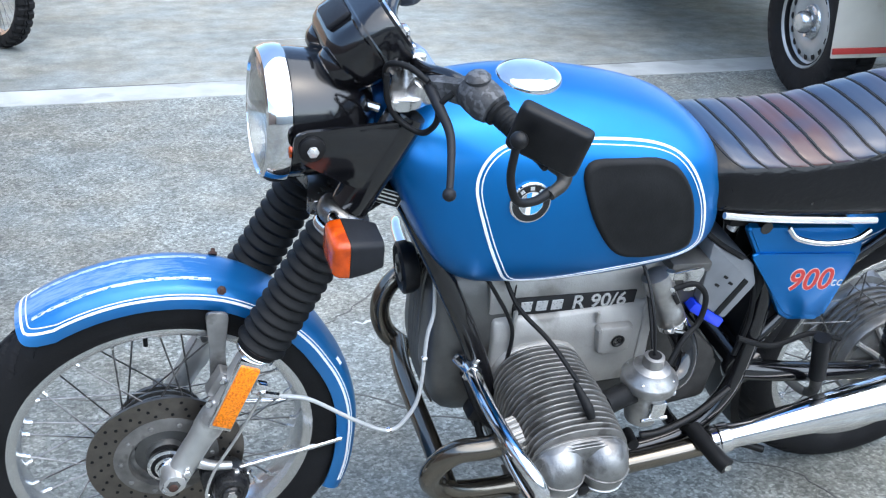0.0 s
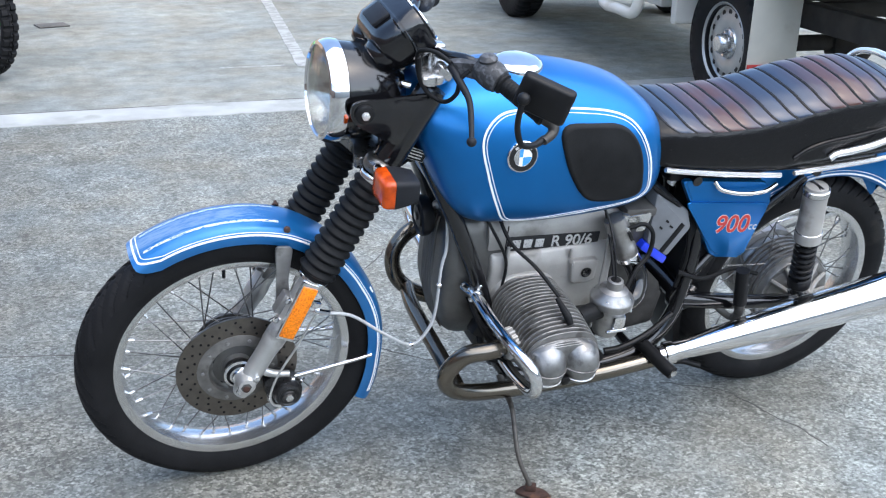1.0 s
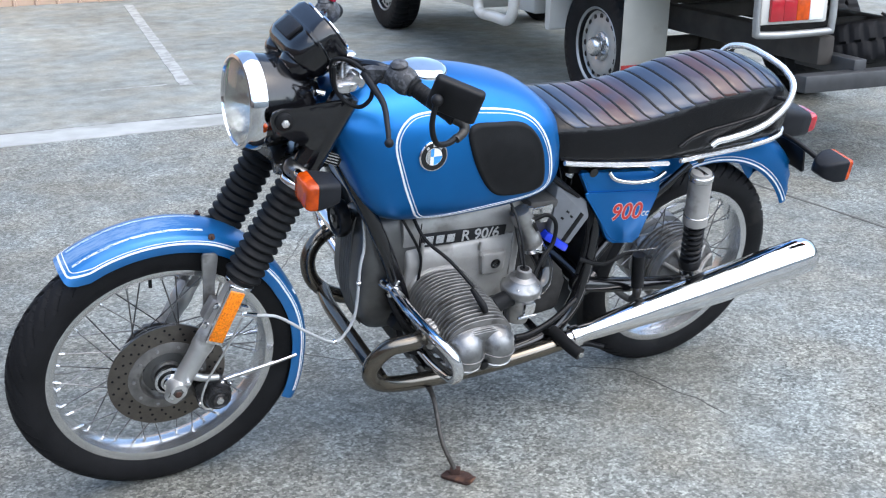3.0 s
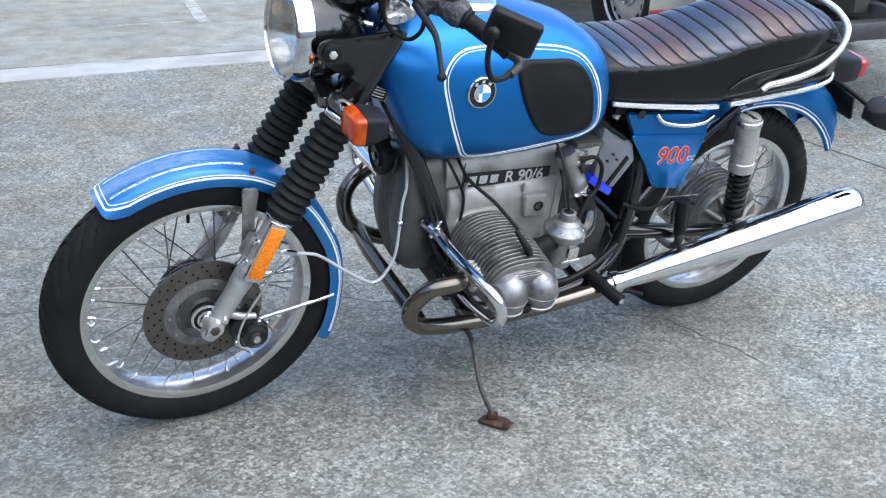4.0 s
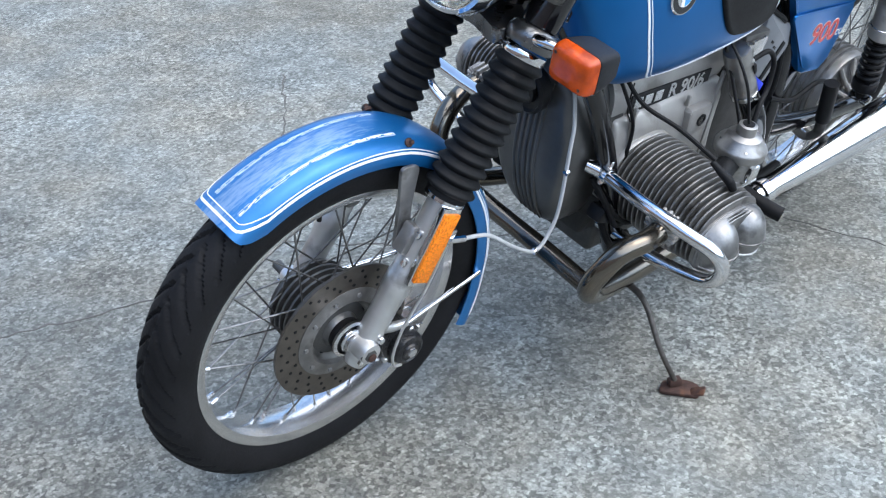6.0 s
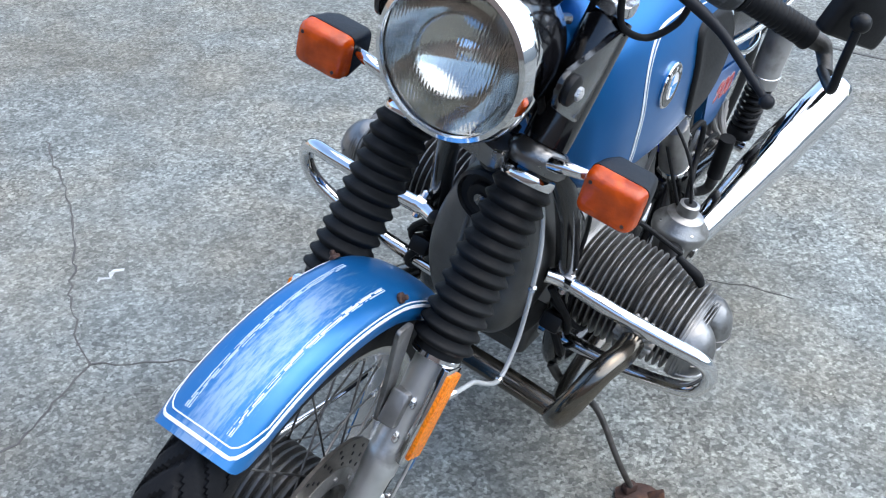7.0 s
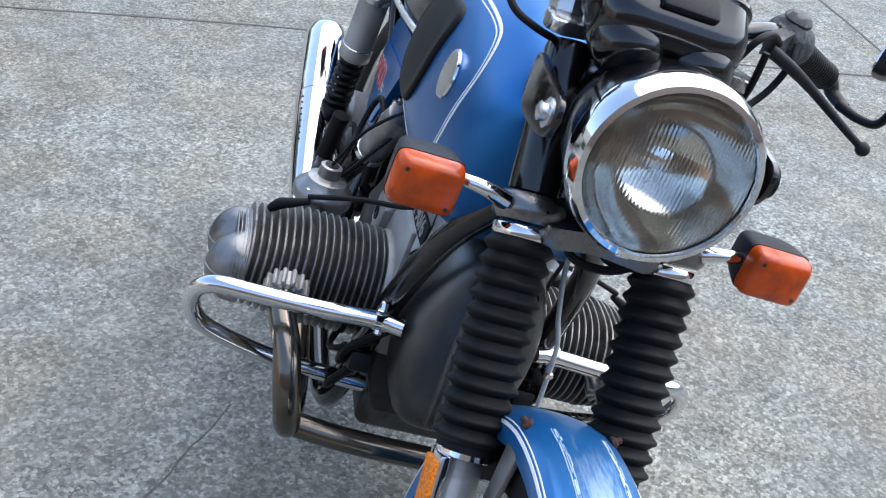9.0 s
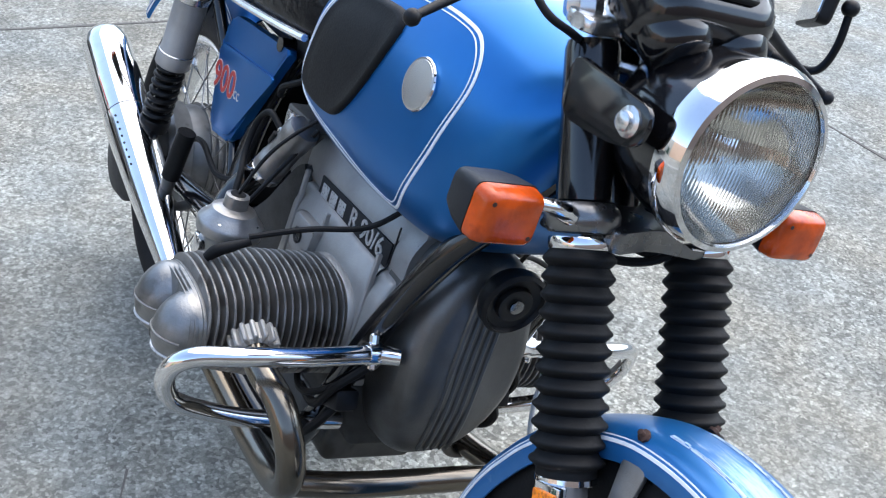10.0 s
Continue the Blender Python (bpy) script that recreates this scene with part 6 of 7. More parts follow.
    part("tap_lever", bm, SATIN, tap)
    bm = B()
    tube(bm, [(0.858 + ox, s * 0.146, 0.640), (0.892 + ox, s * 0.152, 0.650), (0.918 + ox, s * 0.156, 0.622), (0.912 + ox, s * 0.165, 0.575), (0.880 + ox, s * 0.178, 0.548), (0.850 + ox, s * 0.195, 0.505)], 0.0052, 10)
    part("fuel_line", bm, RUBBER, bike, "black fuel line")
    bm = B()
    tube(bm, [(cx, s * 0.205, 0.548), (cx - 0.004, s * 0.175, 0.62), (cx - 0.01, s * 0.12, 0.68), (cx - 0.05, s * 0.06, 0.74)], 0.0030, 8)
    tube(bm, [(cx + 0.01, s * 0.20, 0.500), (cx + 0.012, s * 0.150, 0.58), (cx + 0.005, s * 0.105, 0.66)], 0.0035, 8)
    part("throttle_cable", bm, SATIN, bike)
    # intake port boss on the block
    bm = B()
    prism(bm, rounded([(0.742, 0.548), (0.815, 0.546), (0.812, 0.488), (0.752, 0.484)], 0.010, 3), s * 0.100, s * 0.122, 0.006, 2)
    boss = part("breather_boss", bm, BLOCK, engine)
    bm = B()
    lathe(bm, [(0.012, 0.0), (0.013, 0.003), (0.010, 0.0035), (0.008, 0.001)], (0.785, s * 0.121, 0.516), (0, s, 0), 20)
    part("boss_plug", bm, SATIN, boss)
    for x, z0, z1 in ((0.585, 0.36, 0.60), (0.745, 0.552, 0.575), (0.838, 0.34, 0.60)):
        bm = B()
        box(bm, (x, s * 0.107, (z0 + z1) / 2), (0.007, 0.008, z1 - z0), (0, 0, 0), 0.002)
        part("casting_rib", bm, BLOCK, engine)
bm = B()
box(bm, (0.905, 0, 0.655), (0.080, 0.23, 0.020), (0, 4, 0), 0.004)
box(bm, (0.915, 0, 0.60), (0.085, 0.17, 0.11), (0, 4, 0), 0.015, 3)
part("air_box", bm, DIRTY_ALLOY, bike, "grey alloy air filter housing")
for s in (-1, 1):
    bm = B()
    prism(bm, rounded([(0.845, 0.652), (0.925, 0.660), (0.925, 0.645), (0.915, 0.612), (0.893, 0.612), (0.888, 0.640), (0.845, 0.640)], 0.005, 2), s * 0.118, s * 0.124, 0.001)
    part("tank_bracket", bm, RIM, bike, "bright metal bracket under the tank")
# battery with blue tray between the covers
bm = B()
prism(bm, rounded([(0.947, 0.561), (1.011, 0.516), (1.060, 0.590), (1.038, 0.642), (0.944, 0.694)], 0.006, 2), -0.103, 0.03, 0.004)
battery = part("battery", bm, BATTERY, bike, "grey battery in a blue tray")
bm = B()
prism(bm, rounded([(0.940, 0.566), (1.012, 0.515), (1.004, 0.497), (0.930, 0.548)], 0.004, 2), -0.105, 0.032, 0.002)
part("battery_tray", bm, BATTERY_BLUE, battery, "bright blue tray")
bm = B()
prism(bm, [(0.985, 0.536), (0.996, 0.528), (1.040, 0.600), (1.030, 0.608)], -0.1055, 0.031, 0.001)
part("battery_strap", bm, RUBBER, battery, "black rubber strap")
for k in range(3):
    bm = B()
    box(bm, (0.975 + 0.014 * k, -0.1035, 0.600 + 0.016 * (k % 2)), (0.010, 0.002, 0.005), (0, 35, 0))
    part("battery_mark", bm, SATIN, battery)
for q in (-0.026, 0.026):
    bm = B()
    lathe(bm, [(0.009, 0.0), (0.009, 0.012), (0.006, 0.014)], (1.022 + q, -0.07, 0.686 - q * 0.4), (0.37, 0, 0.93), 12)
    part("battery_terminal", bm, SILVER, battery)
for s in (-1, 1):
    for pts in ([(1.04, s * 0.075, 0.70), (1.065, s * 0.085, 0.60), (1.075, s * 0.095, 0.50), (1.06, s * 0.10, 0.42)], [(0.92, s * 0.085, 0.72), (0.96, s * 0.100, 0.69), (1.00, s * 0.104, 0.665), (1.03, s * 0.09, 0.64)],
                [(1.05, s * 0.11, 0.47), (1.12, s * 0.122, 0.45), (1.20, s * 0.125, 0.47), (1.28, s * 0.12, 0.44)]):
        bm = B()
        tube(bm, pts, 0.0055, 8)
        part("wiring", bm, RUBBER, bike)
for s in (-1, 1):
    for pts, r in (([(0.500, s * 0.112, 0.485), (0.520, s * 0.150, 0.430), (0.560, s * 0.148, 0.375), (0.640, s * 0.128, 0.350)], 0.0062),
                   ([(0.512, s * 0.118, 0.455), (0.545, s * 0.165, 0.405), (0.600, s * 0.160, 0.385), (0.680, s * 0.120, 0.395)], 0.0050),
                   ([(0.530, s * 0.120, 0.410), (0.535, s * 0.150, 0.360), (0.570, s * 0.150, 0.322), (0.640, s * 0.125, 0.305)], 0.0072)):
        bm = B()
        tube(bm, pts, r, 8)
        part("oil_line", bm, RUBBER, bike, "black oil line beside the crankcase")
    bm = B()
    box(bm, (0.535, s * 0.128, 0.402), (0.050, 0.036, 0.030), (0, 24, 0), 0.006)
    part("bar_mount", bm, SATIN, bike, "black crash bar mount")
# side stand: down, its foot on the ground; and the centre stand folded
inv = bike.matrix_basis.inverted()
foot = inv @ Vector((0.622, -0.352, 0.010))
bm = B()
tube(bm, [(0.600, -0.135, 0.262), (0.606, -0.165, 0.235), inv @ Vector((0.592, -0.285, 0.175)), inv @ Vector((0.585, -0.338, 0.091)), inv @ Vector((0.606, -0.362, 0.022))], [0.009, 0.0082, 0.0060, 0.0054, 0.0056], 12)
stand = part("side_stand", bm, surf("weathered_steel_rod", (0.085, 0.078, 0.070), 0.5, 0.5, 0.3, 60, bump=0.2), bike, "thin weathered steel side stand folded out")
bm = B()
prism(bm, rounded([(-0.040, -0.018), (0.036, -0.032), (0.044, 0.000), (0.020, 0.022), (-0.030, 0.018)], 0.010, 3), 0.0, 0.007, 0.0015, axes="xy")
box(bm, (0.034, -0.020, 0.010), (0.030, 0.022, 0.006), (12, -24, -20), 0.002)
box(bm, (-0.008, 0.004, 0.014), (0.026, 0.018, 0.018), (0, 0, 20), 0.004)
o = part("stand_foot", bm, RUST, stand, "rusty brown stand foot", inv @ pose(0.612, -0.368, 0.0012, 0, 0, -48))
bm = B()
tube(bm, [(1.03, -0.12, 0.255), (1.07, -0.13, 0.215), (1.12, -0.135, 0.205), (1.16, -0.15, 0.195)], 0.008, 10)
part("stand_pedal", bm, SATIN, bike, "black centre stand pedal")
bm = B()
tube(bm, [(1.24, -0.09, 0.215), (1.08, -0.10, 0.215), (0.98, -0.11, 0.25), (0.97, 0.0, 0.255), (0.98, 0.11, 0.25), (1.08, 0.10, 0.215), (1.24, 0.09, 0.215)], 0.012, 10)
part("centre_stand", bm, SATIN, bike, "folded black centre stand")


# ---- the ground ----
def concrete():
    """Exposed-aggregate concrete that gives way to a smoother slab past the joint."""
    m, n, l, p = nodes_of("aggregate_concrete")
    co = n.new("ShaderNodeTexCoord")

    def noise_tex(scale, detail=5, rough=0.6):
        t = n.new("ShaderNodeTexNoise")
        t.inputs["Scale"].default_value, t.inputs["Detail"].default_value, t.inputs["Roughness"].default_value = scale, detail, rough
        l.new(co.outputs["Object"], t.inputs["Vector"])
        return t

    def span(socket, a, b, c, d):
        r = n.new("ShaderNodeMapRange")
        for key, val in (("From Min", a), ("From Max", b), ("To Min", c), ("To Max", d)):
            r.inputs[key].default_value = val
        l.new(socket, r.inputs["Value"])
        return r.outputs["Result"]

    def math_node(op, a, b):
        q = n.new("ShaderNodeMath")
        q.operation = op
        for i, v in enumerate((a, b)):
            if isinstance(v, (int, float)):
                q.inputs[i].default_value = v
            else:
                l.new(v, q.inputs[i])
        return q.outputs[0]

    cells = n.new("ShaderNodeTexVoronoi")
    cells.inputs["Scale"].default_value = 135
    warp = noise_tex(60, 3)
    add = n.new("ShaderNodeVectorMath")
    add.operation = "MULTIPLY_ADD"
    l.new(warp.outputs["Color"], add.inputs[0])
    add.inputs[1].default_value = (0.012, 0.012, 0.012)
    l.new(co.outputs["Object"], add.inputs[2])
    l.new(add.outputs[0], cells.inputs["Vector"])
    sepc = n.new("ShaderNodeSeparateColor")
    l.new(cells.outputs["Color"], sepc.inputs[0])
    stone = span(sepc.outputs[0], 0.0, 1.0, 0.34, 1.54)
    dist = span(cells.outputs["Distance"], 0.0, 0.6, 1.12, 0.72)
    tone = math_node("MULTIPLY", stone, dist)
    fine = span(noise_tex(420, 4, 0.7).outputs["Fac"], 0.3, 0.7, 0.62, 1.38)
    tone = math_node("MULTIPLY", tone, fine)
    coarse = n.new("ShaderNodeTexVoronoi")
    coarse.inputs["Scale"].default_value = 72
    l.new(add.outputs[0], coarse.inputs["Vector"])
    sepk = n.new("ShaderNodeSeparateColor")
    l.new(coarse.outputs["Color"], sepk.inputs[0])
    tone = math_node("MULTIPLY", tone, span(sepk.outputs[1], 0.0, 1.0, 0.68, 1.30))
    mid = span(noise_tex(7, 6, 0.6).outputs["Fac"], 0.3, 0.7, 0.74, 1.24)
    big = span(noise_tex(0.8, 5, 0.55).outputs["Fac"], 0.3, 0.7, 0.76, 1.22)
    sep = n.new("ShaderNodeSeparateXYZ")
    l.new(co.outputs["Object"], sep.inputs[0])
    # darker towards -x, along an edge broken up by noise
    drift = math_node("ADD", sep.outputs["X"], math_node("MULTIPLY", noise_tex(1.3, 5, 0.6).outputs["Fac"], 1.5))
    front_tone = span(drift, 0.35, 1.25, 0.76, 1.02)
    patch = math_node("MULTIPLY", math_node("MULTIPLY", mid, big), front_tone)
    edge = math_node("ADD", sep.outputs["Y"], math_node("MULTIPLY", sep.outputs["X"], 0.040))
    far = span(edge, 3.74, 3.80, 0.0, 1.0)
    worn = span(noise_tex(1.6, 6, 0.6).outputs["Fac"], 0.45, 0.62, 0.25, 0.9)
    nearmix = n.new("ShaderNodeMix")
    l.new(far, nearmix.inputs["Factor"])
    nearmix.inputs["A"].default_value = 0.92
    nearmix.inputs["B"].default_value = 0.28
    strength = math_node("MULTIPLY", nearmix.outputs["Result"], math_node("ADD", math_node("MULTIPLY", worn, 0.35), 0.65))
    speck = n.new("ShaderNodeMix")
    l.new(strength, speck.inputs["Factor"])
    speck.inputs["A"].default_value = 1.0
    l.new(tone, speck.inputs["B"])
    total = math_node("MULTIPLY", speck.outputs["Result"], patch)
    tint = n.new("ShaderNodeMix")
    tint.data_type = "RGBA"
    l.new(span(noise_tex(2.2, 6, 0.6).outputs["Fac"], 0.38, 0.62, 0.0, 1.0), tint.inputs["Factor"])
    tint.inputs["A"].default_value = (0.250, 0.270, 0.258, 1)
    tint.inputs["B"].default_value = (0.250, 0.246, 0.212, 1)
    sc = n.new("ShaderNodeVectorMath")
    sc.operation = "SCALE"
    l.new(tint.outputs["Result"], sc.inputs[0])
    l.new(total, sc.inputs["Scale"])
    l.new(sc.outputs["Vector"], p.inputs["Base Color"])
    p.inputs["Roughness"].default_value = 0.82
    p.inputs["Specular IOR Level"].default_value = 0.3
    b = n.new("ShaderNodeBump")
    b.inputs["Strength"].default_value, b.inputs["Distance"].default_value = 0.5, 0.003
    l.new(total, b.inputs["Height"])
    l.new(b.outputs["Normal"], p.inputs["Normal"])
    return m


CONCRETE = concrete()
BAND = surf("pale_concrete_band", (0.345, 0.355, 0.345), 0.8, 0, 0.16, 5, bump=0.2, spots=(0.27, 0.28, 0.265), spot_at=0.52)
CRACK = surf("dark_crack", (0.09, 0.087, 0.082), 0.9, 0, 0.2, 30)


def worn_paint():
    m = surf("worn_white_line", (0.37, 0.38, 0.37), 0.75, 0, 0.1, 20, spots=(0.27, 0.275, 0.265), spot_at=0.46)
    return m


LINE = worn_paint()
bm = B()
xs = [-400, -60, -15, 15, 60, 400]
vs = [[bm.verts.new((x, y, 0)) for x in xs] for y in xs]
for i in range(5):
    for k in range(5):
        bm.faces.new((vs[i][k], vs[i][k + 1], vs[i + 1][k + 1], vs[i + 1][k]))
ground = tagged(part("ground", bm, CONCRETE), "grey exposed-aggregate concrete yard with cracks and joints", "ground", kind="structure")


def strip(name, pts, width, z, mat, label, category, wob=0.0, seed=1, kind="structure", parent=None):
    """A low strip of uneven width along a line on the ground."""
    rnd = random.Random(seed)
    bm = B()
    p = [Vector((x, y, 0)) for x, y in pts]
    prev = None
    for i, c in enumerate(p):
        d = (p[min(i + 1, len(p) - 1)] - p[max(i - 1, 0)]).normalized()
        side = Vector((-d.y, d.x, 0))
        a = width / 2 * (1 + rnd.uniform(-wob, wob))
        b = width / 2 * (1 + rnd.uniform(-wob, wob))
        cur = [bm.verts.new(c + side * a + Vector((0, 0, -0.01))), bm.verts.new(c + side * a * 0.99 + Vector((0, 0, z))), bm.verts.new(c - side * b * 0.99 + Vector((0, 0, z))), bm.verts.new(c - side * b + Vector((0, 0, -0.01)))]
        if prev:
            for q in range(3):
                bm.faces.new((prev[q], prev[q + 1], cur[q + 1], cur[q]))
        prev = cur
    ob = part(name, bm, mat, parent)
    return tagged(ob, label, category, kind=kind)


def joint_y(x):
    return 3.795 - 0.040 * (x + 0.3)


strip("concrete_band", [(x, joint_y(x) - 0.150) for x in np.linspace(-14, 14, 113)], 0.275, 0.004, BAND, "pale concrete band across the yard", "paving band", 0.05, 4)
strip("expansion_joint", [(x, joint_y(x)) for x in np.linspace(-14, 14, 113)], 0.014, 0.002, CRACK, "dark expansion joint beside the pale band", "joint", 0.35, 5)
strip("expansion_joint", [(x, -2.25 + 0.01 * math.sin(x * 3)) for x in np.linspace(-10, 14, 97)], 0.012, 0.002, CRACK, "thin dark expansion joint in the concrete", "joint", 0.4, 6)
strip("expansion_joint", [(3.05 + 0.01 * math.sin(y * 4), y) for y in np.linspace(-2.2, 2.9, 60)], 0.012, 0.002, CRACK, "thin dark expansion joint in the concrete", "joint", 0.4, 7)
strip("parking_line", [(1.47 + 0.165 * (y - 4.64), y) for y in np.linspace(4.62, 8.7, 80)], 0.085, 0.003, LINE, "worn white painted parking line", "road marking", 0.10, 8)
strip("parking_line", [(x, 4.74 - 0.04 * x) for x in np.linspace(0.95, 1.36, 12)], 0.020, 0.003, LINE, "faint worn white painted line", "road marking", 0.5, 9)


def crack(pts, width, seed):
    rnd = random.Random(seed)
    out = []
    for (ax, ay), (bx, by) in zip(pts, pts[1:]):
        n = max(3, int(math.hypot(bx - ax, by - ay) / 0.025))
        for k in range(n):
            t = k / n
            out.append((ax + (bx - ax) * t + rnd.uniform(-0.007, 0.007), ay + (by - ay) * t + rnd.uniform(-0.007, 0.007)))
    out.append(pts[-1])
    strip("crack", out, width, 0.0012, CRACK, "fine dark crack in the concrete", "crack", 0.6, seed)


crack([(1.02, 1.55), (0.80, 1.22), (0.60, 1.00), (0.52, 0.93), (0.42, 0.80), (0.36, 0.70)], 0.0042, 11)
crack([(-0.55, 0.80), (-0.24, 0.72), (-0.11, 0.673), (0.035, 0.64), (0.118, 0.633), (0.36, 0.70)], 0.0042, 12)
crack([(0.36, 0.70), (0.50, 0.52), (0.66, 0.36), (0.80, 0.30), (0.95, 0.22)], 0.004, 13)
crack([(1.20, 0.02), (1.335, -0.073), (1.36, -0.18), (1.384, -0.277), (1.40, -0.42)], 0.0032, 14)

CHALK = surf("white_chalk_mark", (0.55, 0.56, 0.55), 0.85, 0, 0.2, 60, spots=(0.32, 0.33, 0.32), spot_at=0.5)
strip("paint_mark", [(0.585 + 0.014 * k, 0.91 + 0.012 * math.sin(2.2 * k)) for k in range(6)], 0.012, 0.0014, CHALK, "small white paint scribble on the concrete", "paint mark", 0.8, 31)

# ---- walls that close the yard; west and south are unseen additions ----
WALL_BEIGE = surf("beige_sheet", (0.50, 0.36, 0.27), 0.55, 0, 0.08, 5, spots=(0.42, 0.30, 0.23), spot_at=0.62)
WALL_GREY = surf("grey_block", (0.30, 0.30, 0.28), 0.85, 0, 0.15, 8, bump=0.2)
BRICK = surf("red_brown_wall", (0.15, 0.115, 0.10), 0.8, 0, 0.25, 8, bump=0.2)
PALE = surf("pale_render", (0.60, 0.57, 0.52), 0.8, 0, 0.1, 4, bump=0.1)
BIN = surf("green_plastic", (0.02, 0.06, 0.045), 0.5, 0, 0.15, 10)

# ribbed sheet wall: one profile, extruded
bm = B()
prof = []
x = -9.0
while x < 2.28:
    for dx, dy in ((0.0, 0.0), (0.150, 0.0), (0.162, -0.030), (0.186, -0.030), (0.198, 0.0)):
        prof.append((min(x + dx, 2.33), 9.10 + dy))
    x += 0.2
prof2 = [(a, b + 0.02) for a, b in prof[::-1]]
loft(bm, [[(a, b, -0.02) for a, b in prof + prof2], [(a, b, 2.6) for a, b in prof + prof2]])
tagged(part("wall_north_sheet", bm, WALL_BEIGE, sharp=20), "beige ribbed steel sheet wall", "wall", kind="structure")
bm = B()
box(bm, (2.38, 9.16, 1.3), (0.10, 0.12, 2.64), (0, 0, 0), 0.004)
tagged(part("trim", bm, WALL_BEIGE), "beige corner trim of the sheet wall", "trim", kind="structure")
bm = B()
box(bm, (8.7, 9.75, 1.3), (12.6, 0.2, 2.64), (0, 0, 0), 0.01)
tagged(part("wall_north", bm, WALL_GREY), "plain grey block wall", "wall", kind="structure")
# unseen pale wall, added to bounce light onto the bike's left side
bm = B()
box(bm, (0, -12.2, 1.3), (30, 0.3, 2.64), (0, 0, 0), 0.01)
tagged(part("unseen_wall_south", bm, PALE), "unseen pale wall added to bounce light", "wall", kind="structure")
# unseen wall, added to block low western sky and show in the chrome
bm = B()
box(bm, (-5.4, 1, 1.5), (0.3, 26, 3.04), (0, 0, 0), 0.01)
tagged(part("unseen_wall_west", bm, BRICK), "unseen brown wall added to shape sky light and reflections", "wall", kind="structure")
bm = B()
box(bm, (15, -1, 1.5), (0.3, 20, 3.04), (0, 0, 0), 0.01)
tagged(part("wall_east", bm, WALL_GREY), "plain grey wall", "wall", kind="structure")


def wheelie_bin(x, y, turn):
    base = new("rubbish_bin")
    base.matrix_basis = pose(x, y, 0, 0, 0, turn)
    tagged(base, "dark green plastic rubbish bin against the wall", "bin")
    bm = B()
    loft(bm, [[(a * k, b * k, z) for a, b in rounded([(-0.28, -0.28), (0.28, -0.28), (0.28, 0.28), (-0.28, 0.28)], 0.05, 3)] for z, k in ((0.03, 0.78), (0.95, 1.0), (0.99, 1.03), (1.0, 1.03))])
    part("bin_body", bm, BIN, base)
    bm = B()
    box(bm, (0, 0, 1.03), (0.60, 0.64, 0.05), (3, 0, 0), 0.02)
    part("bin_lid", bm, BIN, base)
    for s in (-1, 1):
        bm = B()
        lathe(bm, [(0.02, -0.02), (0.10, -0.02), (0.10, 0.02), (0.02, 0.02)], (s * 0.24, 0.25, 0.10), (1, 0, 0), 20)
        part("bin_wheel", bm, RUBBER, base)


wheelie_bin(3.75, 9.15, 8)
wheelie_bin(4.55, 9.2, -4)
bm = B()
lathe(bm, [(0.001, 0.012), (0.10, 0.012), (0.11, 0.02), (0.10, 0.06), (0.05, 0.075), (0.04, 0.16), (0.02, 0.165)], (2.95, 9.30, -0.012), (0, 0, 1), 20)
tagged(part("pipe_base", bm, RUST), "rusty red pipe base standing by the wall", "pipe base")

# ---- the utility truck ----
UTE_WHITE = surf("off_white_paint", (0.55, 0.54, 0.50), 0.35, 0, 0.06, 5, coat=0.3, spots=(0.40, 0.37, 0.31), spot_at=0.64)
UTE_GREY = surf("galvanised_steel", (0.34, 0.345, 0.34), 0.45, 0.7, 0.15, 12, bump=0.1)
UNDER = surf("dusty_chassis", (0.045, 0.040, 0.035), 0.8, 0, 0.3, 10, bump=0.3)
FLAP = surf("off_white_flap", (0.52, 0.50, 0.44), 0.55, 0, 0.08, 6, spots=(0.36, 0.32, 0.26), spot_at=0.6)
STEEL_WHEEL = surf("silver_steel_wheel", (0.42, 0.42, 0.405), 0.4, 0.5, 0.1, 14)
ute = new("utility_truck")
tagged(ute, "off-white utility truck with a steel tray, parked", "truck")
UX = 2.93
ute.matrix_basis = Matrix.Translation((3.26, 2.80, 0)) @ Matrix.Rotation(radians(-5.9), 4, "Z") @ Matrix.Translation((-2.93, -2.26, 0))


def treaded(bm, profile, centre, axis, steps, depth, blocks):
    """A tyre turned from a closed profile, its outer points notched all round."""
    axis = Vector(axis).normalized()
    u = Vector((0, 0, 1)) if abs(axis.z) < 0.9 else Vector((1, 0, 0))
    u = (u - axis * u.dot(axis)).normalized()
    v = axis.cross(u)
    big = max(r for r, h in profile)
    rings = []
    for i in range(steps):
        a = 2 * math.pi * i / steps
        row = []
        for r, h in profile:
            low = r > big - 0.012 and ((i / steps * blocks + (0.5 if h > 0 else 0)) % 1) < 0.3
            row.append(Vector(centre) + axis * h + (r - (depth if low else 0)) * (math.cos(a) * u + math.sin(a) * v))
        rings.append(row)
    loft(bm, rings, loop=True)


